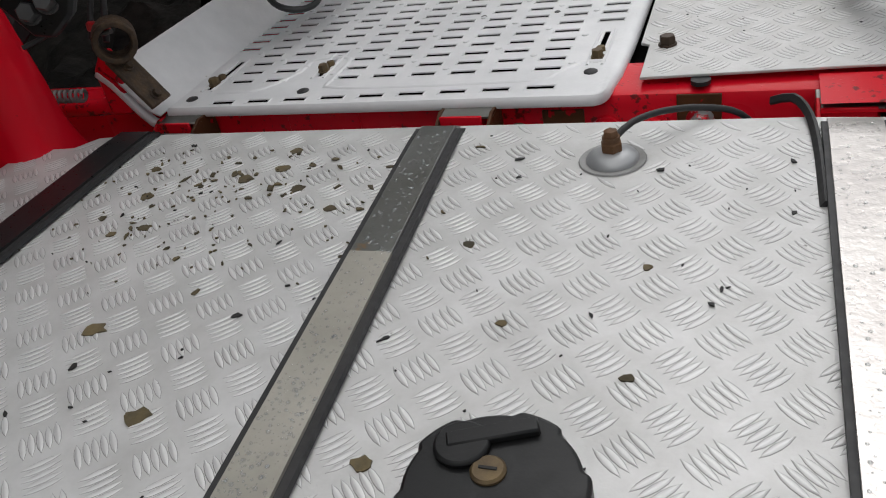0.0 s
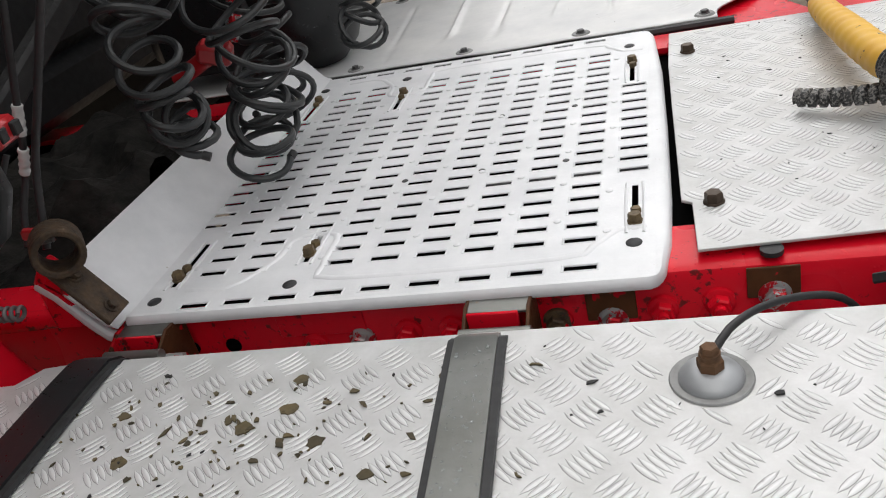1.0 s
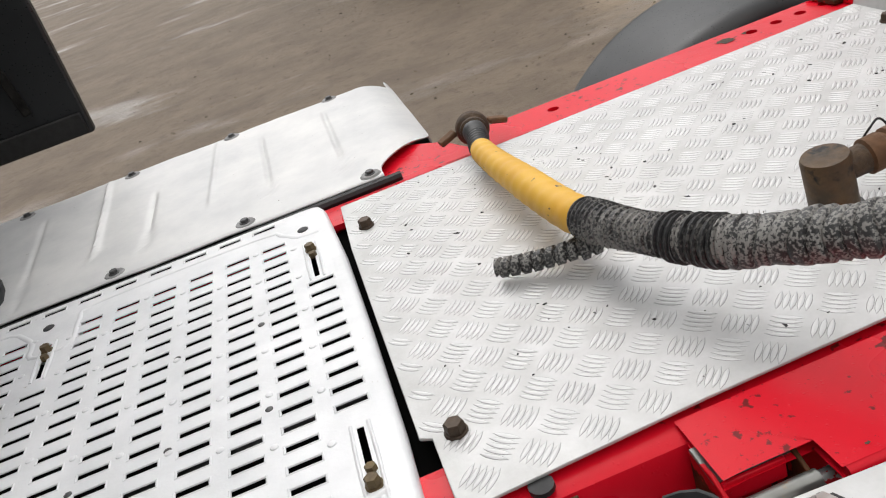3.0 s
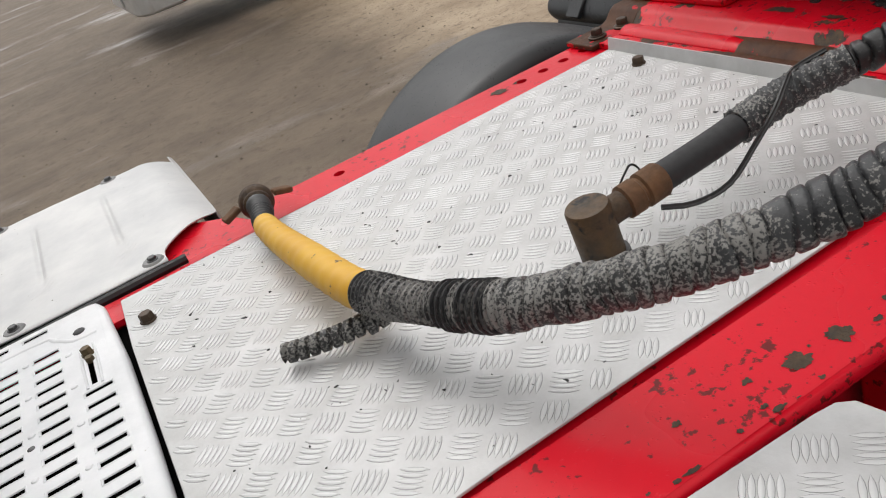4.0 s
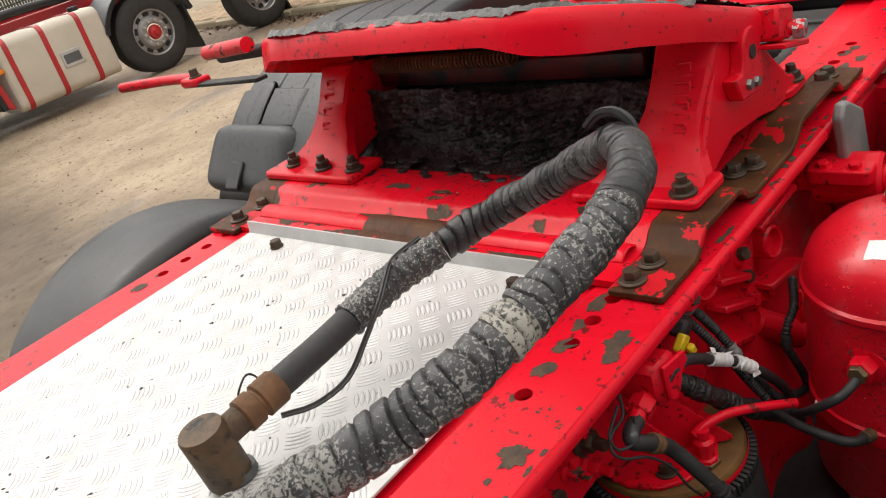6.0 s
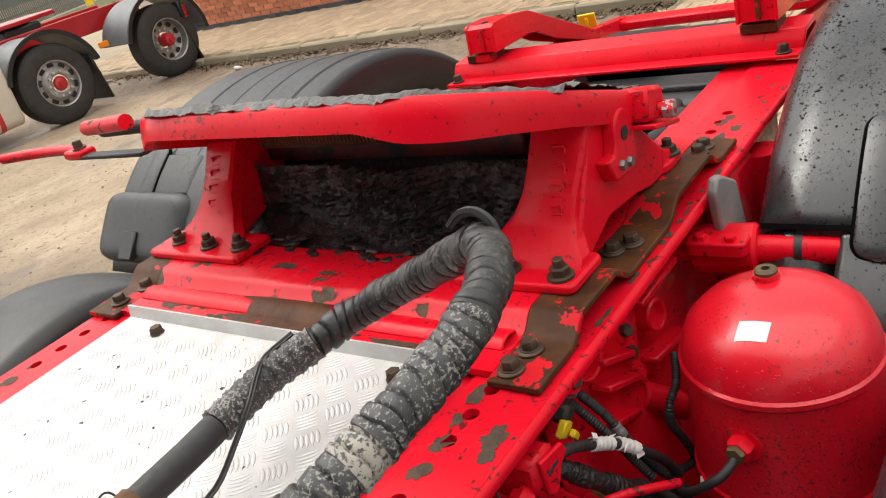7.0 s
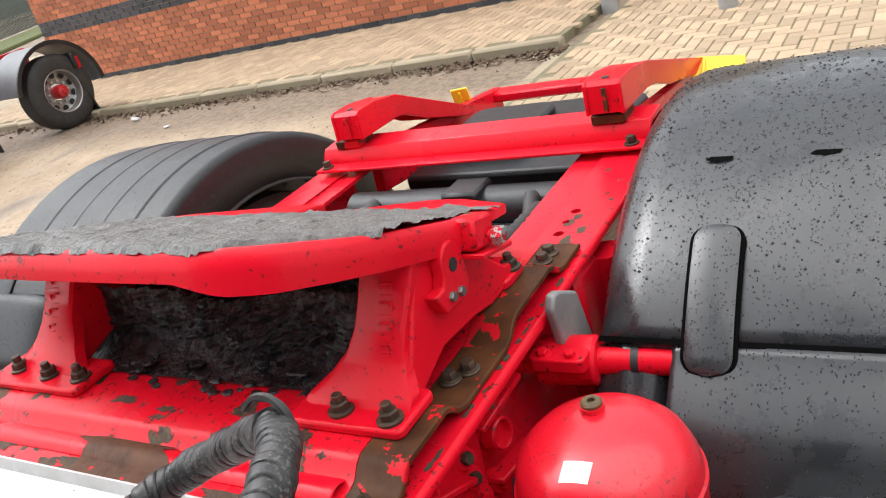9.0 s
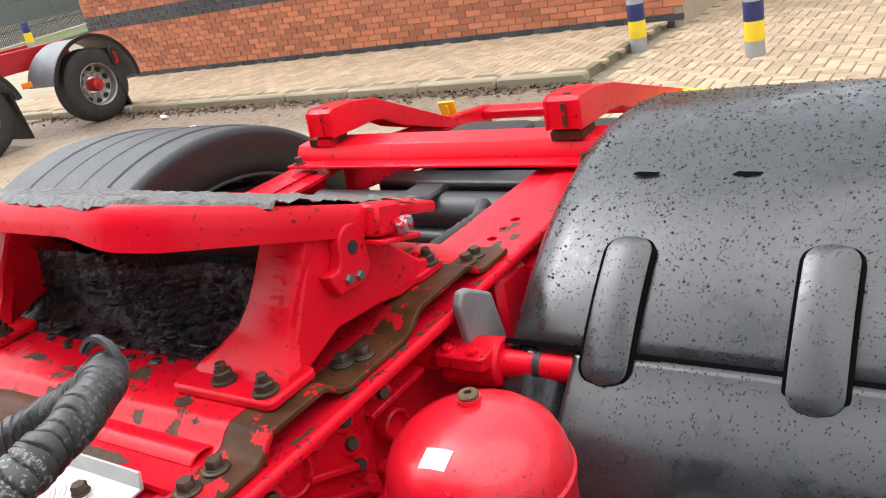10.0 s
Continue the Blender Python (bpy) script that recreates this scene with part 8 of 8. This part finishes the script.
part("mud_panel", Geo().box((3.30, 8.62, 0.52), (0.07, 0.26, 0.60), 0.01, pose(0, 0, 0, 0, -6, 0)), PLASTIC, lorry)
part("red_panel", Geo().prism([(3.36, 0.22), (3.44, 0.20), (3.34, 0.98), (3.20, 0.98)], "y", 8.50, 8.60), LORRY_RED, lorry, bevel=0.01)
part("marker_lamp", Geo().box((3.45, 8.47, 0.60), (0.07, 0.03, 0.05), 0.008), ORANGE, lorry, "amber side lamp")
part("tank_body", Geo().prism(rounded(8.47, 9.05, 0.13, 0.90, 0.10), "x", 3.48, 4.72), CREAM, lorry, "cream painted side tank", bevel=0.03)
for bx in (3.60, 4.02, 4.45):
    part("tank_band", Geo().prism(rounded(8.462, 9.06, 0.122, 0.908, 0.10), "x", bx - 0.028, bx + 0.028), LORRY_RED, lorry, "red tank band")
part("tank_step", Geo().box((4.22, 8.466, 0.48), (0.24, 0.02, 0.17), 0.008), SILVER, lorry)
part("step_recess", Geo().box((4.22, 8.457, 0.48), (0.19, 0.012, 0.10), 0.004), LORRY_GREY, lorry)
part("tank_filler", Geo().lathe((4.58, 8.75, 0.89), (0, 0, 1), [(0.06, 0), (0.06, 0.05), (0.05, 0.06)], 20), PLASTIC, lorry)
part("frame_rail", Geo().box((5.1, 9.25, 0.86), (4.1, 0.08, 0.26), 0.01), LORRY_RED, lorry)
part("frame_rail", Geo().box((5.1, 10.15, 0.86), (4.1, 0.08, 0.26), 0.01), LORRY_RED, lorry)
part("catwalk_pipe", Geo().tube(smooth_path([(3.45, 8.95, 1.06), (4.0, 9.0, 1.08), (4.7, 9.1, 1.05), (5.1, 9.3, 1.05)], 0.05), 0.05, 10), PLASTIC, lorry)
part("coupling_plate", Geo().prism([(5.25, 9.25), (5.45, 9.20), (6.1, 9.4), (6.2, 9.6), (6.2, 9.9), (6.1, 10.1), (5.45, 10.3), (5.25, 10.25)], "z", 1.09, 1.14), LORRY_RED, lorry, bevel=0.01)
part("coupling_block", Geo().box((5.55, 9.7, 1.0), (0.5, 0.9, 0.16), 0.03), PLASTIC, lorry)
part("belly_box", Geo().box((4.1, 9.9, 0.52), (1.6, 1.4, 0.5), 0.05), PLASTIC, lorry)
for x, kind in ((2.74, 0), (5.27, 0), (6.92, 1)):
    wz, r, w = 0.40, 0.46, 0.30
    y0 = LY + w / 2
    prof = [(0.265, -w / 2 + 0.01), (0.29, -w / 2), (0.40, -w / 2 + 0.004), (0.435, -w / 2 + 0.02), (0.458, -w / 2 + 0.045), (r, -w / 4), (r, w / 4), (0.45, w / 2 - 0.02), (0.28, w / 2)]
    wh = part("lorry_wheel", Geo().lathe((x, y0, wz), (0, 1, 0), prof, 56, caps=False), TYRE, lorry, "black lorry tyre on a silver rim")
    if kind == 0:
        rp = [(0.268, -w / 2 + 0.012), (0.262, -w / 2 + 0.004), (0.248, -w / 2 + 0.012), (0.238, -w / 2 + 0.05), (0.20, -w / 2 + 0.045), (0.165, -w / 2 - 0.005), (0.115, -w / 2 - 0.012), (0.10, -w / 2 + 0.0)]
    else:
        rp = [(0.268, -w / 2 + 0.012), (0.262, -w / 2 + 0.004), (0.250, -w / 2 + 0.012), (0.24, -w / 2 + 0.11), (0.20, -w / 2 + 0.135), (0.12, -w / 2 + 0.14), (0.10, -w / 2 + 0.14)]
    part("rim", Geo().lathe((x, y0, wz), (0, 1, 0), rp, 48, caps=False), RIM, wh)
    hub_y = -w / 2 - 0.012 if kind == 0 else -w / 2 + 0.03
    part("hub", Geo().lathe((x, y0, wz), (0, 1, 0), [(0.085, hub_y + 0.14 if kind else hub_y), (0.085, hub_y + 0.01), (0.07, hub_y - 0.02), (0.035, hub_y - 0.03), (0.03, hub_y - 0.045)][::1], 28), LORRY_RED, wh, "red hub")
    g = Geo()
    dep = -w / 2 - 0.010 if kind == 0 else -w / 2 + 0.135
    for k in range(10):
        a = 2 * math.pi * k / 10
        part("wheel_nut", Geo().hexa((x + 0.138 * math.cos(a), y0 + dep, wz + 0.138 * math.sin(a)), (0, -1, 0), 0.018, 0.028), SILVER, wh)
        b = a + math.pi / 10
        part("hand_hole", Geo().lathe((x + 0.212 * math.cos(b), y0 + (-w / 2 + 0.042 if kind == 0 else -w / 2 + 0.118), wz + 0.212 * math.sin(b)), (0, -1, 0), [(0.040, 0), (0.040, 0.004)], 14), DARK, wh)


def lorry_guard(cx, r, a0, a1, mat, top):
    out = arc(cx, 0.40, r, a0, a1, 26)
    g = Geo().sheet(out, "y", LY - 0.02, LY + 0.62, 0.02)
    part("lorry_mudguard", g, mat, lorry, bevel=0.006)
    part("guard_lip", Geo().sheet(arc(cx, 0.40, r + 0.004, a0, a1, 26), "y", LY - 0.03, LY - 0.005, 0.05), PLASTIC, lorry)


lorry_guard(2.74, 0.58, 12, 172, PLASTIC, True)
lorry_guard(5.27, 0.55, 10, 165, LORRY_GREY, True)
lorry_guard(6.92, 0.57, -2, 168, LORRY_GREY, True)
part("mud_flap", Geo().box((5.80, LY + 0.28, 0.30), (0.03, 0.56, 0.55), 0.006, pose(0, 0, 0, 0, -8, 0)), PLASTIC, lorry)
part("mud_flap", Geo().box((7.25, LY + 0.28, 0.20), (0.03, 0.58, 0.50), 0.006, pose(0, 0, 0, 0, -12, 0)), PLASTIC, lorry)
part("marker_lamp", Geo().box((5.97, LY - 0.03, 0.63), (0.13, 0.03, 0.07), 0.01), ORANGE, lorry, "amber side lamp")
part("tail_lamp", Geo().box((7.27, LY + 0.12, 0.66), (0.07, 0.26, 0.16), 0.012), RED_LENS, lorry, "red tail lamp")
part("lamp_housing", Geo().box((7.21, LY + 0.16, 0.70), (0.06, 0.40, 0.20), 0.012), PLASTIC, lorry)

# ---- kerb, verge and distance ----
KX = 7.18
kerb = thing("kerb", (KX, 7.0, GZ), "weathered concrete kerb along the yard's edge", "kerb", kind="structure")
y = 1.98
while y < 24:
    part("kerb_stone", Geo().box((KX + 0.06, y + 0.455, GZ + 0.030), (0.125, 0.905, 0.12), 0.022), CONCRETE, kerb)
    y += 0.915
x = KX
while x > 3.4:
    part("kerb_stone", Geo().box((x - 0.455, 1.93, GZ - 0.030), (0.905, 0.125, 0.08), 0.012), CONCRETE, kerb)
    x -= 0.915
r9 = random.Random(9)
g = Geo()
for _ in range(1500):
    yy = 1.9 + 8.5 * r9.random() ** 1.3
    xx = KX - 0.02 - abs(r9.gauss(0, 0.14))
    s = r9.uniform(0.012, 0.038)
    a = r9.random() * 6.28
    tilt = r9.uniform(-0.5, 0.5)
    c, sn = math.cos(a), math.sin(a)
    pts = [(xx + s * (dx * c - dy * sn), yy + s * (dx * sn + dy * c), GZ + 0.005 + 0.02 * r9.random() + s * dx * tilt) for dx, dy in ((-1, 0), (-0.3, -0.55), (0.6, -0.4), (1, 0), (0.5, 0.5), (-0.4, 0.45))]
    g.add(pts, [(0, 1, 2, 3, 4, 5)])
lit = part("leaf_litter", g, LITTER, None, smooth=False)
tagged(lit, "dead brown leaves blown against the kerb", "leaf litter", kind="stuff")
g = Geo()
for _ in range(2600):
    xx, yy = r9.uniform(-1.5, 6.9), 1.35 + 8.0 * r9.random() ** 1.5
    s = 0.004 + 0.013 * r9.random() ** 3
    a = r9.random() * 6.28
    ring = [(xx + s * r9.uniform(0.7, 1.2) * math.cos(a + k * 1.257), yy + s * r9.uniform(0.7, 1.2) * math.sin(a + k * 1.257), GZ - 0.002) for k in range(5)]
    g.add(ring + [(xx, yy, GZ + s * 0.7)], [(k, (k + 1) % 5, 5) for k in range(5)])
stones = part("loose_stones", g, material("muddy gravel", (0.13, 0.10, 0.07), (0.22, 0.175, 0.125), 0.8, 0.0, 6.0, 80.0, 0.3, vary=0.6), None, smooth=False)
tagged(stones, "small muddy stones scattered over the yard", "gravel", kind="stuff")
litter = thing("paper_scrap", (6.75, 7.2, GZ), "crumpled white paper scrap by the kerb", "litter")
part("scrap", Geo().box((6.75, 7.2, GZ + 0.02), (0.10, 0.08, 0.04), 0.015, pose(0, 0, 0, 10, 20, 30)), STICKER, litter)
litter2 = thing("paper_scrap", (6.3, 6.2, GZ), "small white paper scrap on the yard", "litter")
part("scrap", Geo().box((6.3, 6.2, GZ + 0.012), (0.09, 0.05, 0.02), 0.008, pose(0, 0, 0, 4, 8, 70)), STICKER, litter2)
verge = part("verge", Geo().box((24, 33, GZ + 0.04), (34, 3.0, 0.2), 0.05, pose(0, 0, 0, 0, 0, 34)), GRASS, None)
tagged(verge, "rough green verge below the fence", "grass verge", kind="structure")
path_far = part("pavement", Geo().box((11.0, 16.5, GZ + 0.03), (7.8, 8.3, 0.10), 0.02), CONCRETE, None)
tagged(path_far, "worn concrete path beside the building", "pavement", kind="structure")

# palisade fence
fence = thing("palisade_fence", (19.5, 32.0, GZ), "grey green steel palisade fence behind the verge", "fence")
d = Vector((0.826, 0.563, 0))
f0 = Vector((20.6, 32.9, 0.1)) - d * 16
for k in range(2):
    part("rail", Geo().box(f0 + d * 13 + Vector((0, 0.03, 0.5 + 1.1 * k)), (26, 0.05, 0.05), 0.008, pose(0, 0, 0, 0, 0, 34.3)), FENCE, fence)
pale_mesh = Geo().prism([(-0.034, 0.0), (0.034, 0.0), (0.034, 1.85), (0.012, 2.0), (-0.012, 2.0), (-0.034, 1.85)], "y", -0.012, 0.012).mesh("pale", FENCE, False)
for k in range(170):
    p = f0 + d * (0.153 * k)
    ob = new("pale", pale_mesh)
    ob.parent = fence
    ob.matrix_parent_inverse = fence.matrix_basis.inverted()
    ob.matrix_basis = Matrix.Translation(p) @ pose(0, 0, 0, 0, 0, 34.3)


def bollard(x, y, h=1.0):
    b = thing("bollard", (x, y, GZ), "galvanised bollard with blue and yellow bands", "bollard", group="bollards on the paving")
    part("tube", Geo().lathe((x, y, GZ), (0, 0, 1), [(0.08, 0), (0.08, h), (0.07, h + 0.02)], 28), GALV, b)
    part("yellow_band", Geo().lathe((x, y, GZ), (0, 0, 1), [(0.0815, h * 0.13), (0.083, h * 0.14), (0.083, h * 0.27), (0.0815, h * 0.28)], 28, caps=False), YELLOW_TAG, b)
    part("blue_band", Geo().lathe((x, y, GZ), (0, 0, 1), [(0.0815, h * 0.285), (0.083, h * 0.29), (0.083, h * 0.42), (0.0815, h * 0.43)], 28, caps=False), BLUE, b)


bollard(8.33, 1.90, 1.08)
bollard(7.70, 0.66, 1.08)
far_b = thing("bollard", (13.6, 20.7, GZ), "bollard with yellow and blue top by the path", "bollard", group="bollards on the paving")
part("tube", Geo().lathe((13.6, 20.7, GZ), (0, 0, 1), [(0.10, 0), (0.10, 0.62)], 24), GALV, far_b)
part("yellow_band", Geo().lathe((13.6, 20.7, GZ), (0, 0, 1), [(0.102, 0.60), (0.102, 0.86)], 24), YELLOW_TAG, far_b)
part("blue_band", Geo().lathe((13.6, 20.7, GZ), (0, 0, 1), [(0.103, 0.86), (0.103, 1.12), (0.09, 1.14)], 24), BLUE, far_b)

# ---- brick building ----
WX, WY0, WY1 = 9.47, 1.80, 12.05
build = part("wall_building", Geo().box((WX + 0.115, (WY0 + WY1) / 2, 2.0), (0.21, WY1 - WY0 - 0.02, 4.12), 0.004), MORTAR, None)
tagged(build, "orange red brick building wall with blue brick bands", "brick wall", kind="structure")
side_w = part("wall_building_side", Geo().box((WX + 4.0, WY1 - 0.12, 2.0), (7.8, 0.22, 4.12), 0.004), MORTAR, None)
tagged(side_w, "end wall of the brick building", "brick wall", kind="structure")
end_w = part("wall_building_end", Geo().box((WX + 4.0, WY0 + 0.12, 2.0), (7.8, 0.22, 4.12), 0.004), MORTAR, None)
tagged(end_w, "other end wall of the brick building", "brick wall", kind="structure")


def brick_geo(l, w, h, ch=0.004):
    return Geo().add([(-l / 2, -w, 0), (l / 2, -w, 0), (l / 2, -w, h), (-l / 2, -w, h), (-l / 2, 0, 0), (l / 2, 0, 0), (l / 2, 0, h), (-l / 2, 0, h)], [(0, 1, 2, 3), (1, 5, 6, 2), (4, 0, 3, 7), (3, 2, 6, 7), (0, 4, 5, 1)])


course = 0.0765
spots_b = []
for row in range(46):
    yb = WY0 + (0.0 if row % 2 else 0.1125)
    while yb < WY1 - 0.05:
        length = min(0.215, WY1 - yb)
        spots_b.append((row, yb + length / 2, length))
        yb += 0.2255
blue_rows = {0, 1, 12, 13, 14}
near_b = sorted((s for s in spots_b if s[2] > 0.2), key=lambda s: (s[0] > 15, abs(s[1] - 6.5)))[:300]
near_set = {(a, b) for a, b, c in near_b}
mesh_red = brick_geo(0.215, 0.012, 0.065).mesh("brick", BRICK, False)
mesh_blue = brick_geo(0.215, 0.012, 0.065).mesh("brick", BRICK_BLUE, False)
turn_b = pose(0, 0, 0, 0, 0, -90)
rest_red, rest_blue = Geo(), Geo()
rb = random.Random(4)
for row, yc, length in spots_b:
    z = GZ + 0.006 + row * course
    blue = row in blue_rows
    if (row, yc) in near_set:
        ob = new("brick", mesh_blue if blue else mesh_red)
        ob.parent = build
        ob.matrix_basis = Matrix.Translation((WX + 0.010 + rb.uniform(-0.0015, 0.0015), yc, z)) @ turn_b
    else:
        k = (rest_blue if blue else rest_red)
        base = brick_geo(length, 0.012, 0.065)
        k.add([Vector((WX + 0.010 + rb.uniform(-0.0015, 0.0015), yc, z)) + turn_b.to_3x3() @ Vector(p) for p in base.v], base.f)
for row in range(46):          # end walls
    for k in range(34):
        xb = WX + 0.02 + 0.2255 * k + (0.11 if row % 2 else 0)
        base = brick_geo(0.215, 0.012, 0.065)
        tgt = rest_blue if row in blue_rows else rest_red
        tgt.add([Vector((xb + 0.1, WY1 - 0.012, GZ + 0.006 + row * course)) + pose(0, 0, 0, 0, 0, 180).to_3x3() @ Vector(p) for p in base.v], base.f)
part("brick_rest", rest_red, BRICK, build, kind="stuff", smooth=False)
part("brick_rest", rest_blue, BRICK_BLUE, build, kind="stuff", smooth=False)

# ---- block paving ----
pave = part("pavement_blocks", Geo().box((8.6, -2.6, GZ - 0.045), (9.4, 8.95, 0.1), 0.005), PAVER_JOINT, None)
tagged(pave, "buff block paving in herringbone with mossy joints", "block paving", kind="structure")
apron = part("pavement_apron", Geo().box(((KX + 0.13 + WX) / 2, 7.2, GZ + 0.03), (WX - KX - 0.13, 10.4, 0.11), 0.005), PAVER_JOINT, None)
tagged(apron, "raised block paved strip before the brick wall", "block paving", kind="structure")


def block_geo(lx, ly, h=0.012, ch=0.005):
    a, b = lx / 2, ly / 2
    low = [(-a, -b, -0.02), (a, -b, -0.02), (a, b, -0.02), (-a, b, -0.02)]
    mid = [(-a, -b, h - ch), (a, -b, h - ch), (a, b, h - ch), (-a, b, h - ch)]
    top = [(-a + ch, -b + ch, h), (a - ch, -b + ch, h), (a - ch, b - ch, h), (-a + ch, b - ch, h)]
    return Geo().add(low + mid + top, [(8, 9, 10, 11)] + [(i, (i + 1) % 4, 4 + (i + 1) % 4, 4 + i) for i in range(4)] + [(4 + i, 4 + (i + 1) % 4, 8 + (i + 1) % 4, 8 + i) for i in range(4)])


def herringbone(x0, x1, y0, y1, u=0.105):
    out = []
    for i in range(int((x1 - x0) / u)):
        for j in range(int((y1 - y0) / u)):
            k = (i - j) % 4
            if k == 0:
                out.append((x0 + (i + 1) * u, y0 + (j + 0.5) * u, 0))
            elif k == 2:
                out.append((x0 + (i + 0.5) * u, y0 + j * u, 1))
    return [(x, y, o) for x, y, o in out if x0 + 0.1 < x < x1 - 0.1 and y0 + 0.1 < y < y1 - 0.1]


lay = herringbone(3.95, 13.2, -7.0, 1.88)
lay.sort(key=lambda s: math.hypot(s[0] - 6.6, s[1] - 0.6))
m_h = block_geo(0.200, 0.096).mesh("paving_block", PAVER, False)
m_v = block_geo(0.096, 0.200).mesh("paving_block", PAVER, False)
rest = Geo()
rp_ = random.Random(6)
for k, (x, y, o) in enumerate(lay):
    dz = GZ + 0.002 + rp_.uniform(-0.002, 0.002)
    if k < 300:
        ob = new("paving_block", m_v if o else m_h)
        ob.parent = pave
        ob.matrix_basis = pose(x, y, dz, rp_.uniform(-0.6, 0.6), rp_.uniform(-0.6, 0.6), 0)
    else:
        b = block_geo(*((0.096, 0.200) if o else (0.200, 0.096)))
        rest.add([(x + p[0], y + p[1], dz + p[2]) for p in b.v], b.f)
part("paving_rest", rest, PAVER, pave, kind="stuff", smooth=False)
rest = Geo()
for x, y, o in herringbone(KX + 0.10, WX + 0.08, 1.95, 12.4):
    if KX + 0.2 < x < WX - 0.05:
        b = block_geo(*((0.096, 0.200) if o else (0.200, 0.096)))
        dz = GZ + 0.082 + rp_.uniform(-0.002, 0.002)
        rest.add([(x + p[0], y + p[1], dz + p[2]) for p in b.v], b.f)
part("apron_rest", rest, PAVER, apron, kind="stuff", smooth=False)
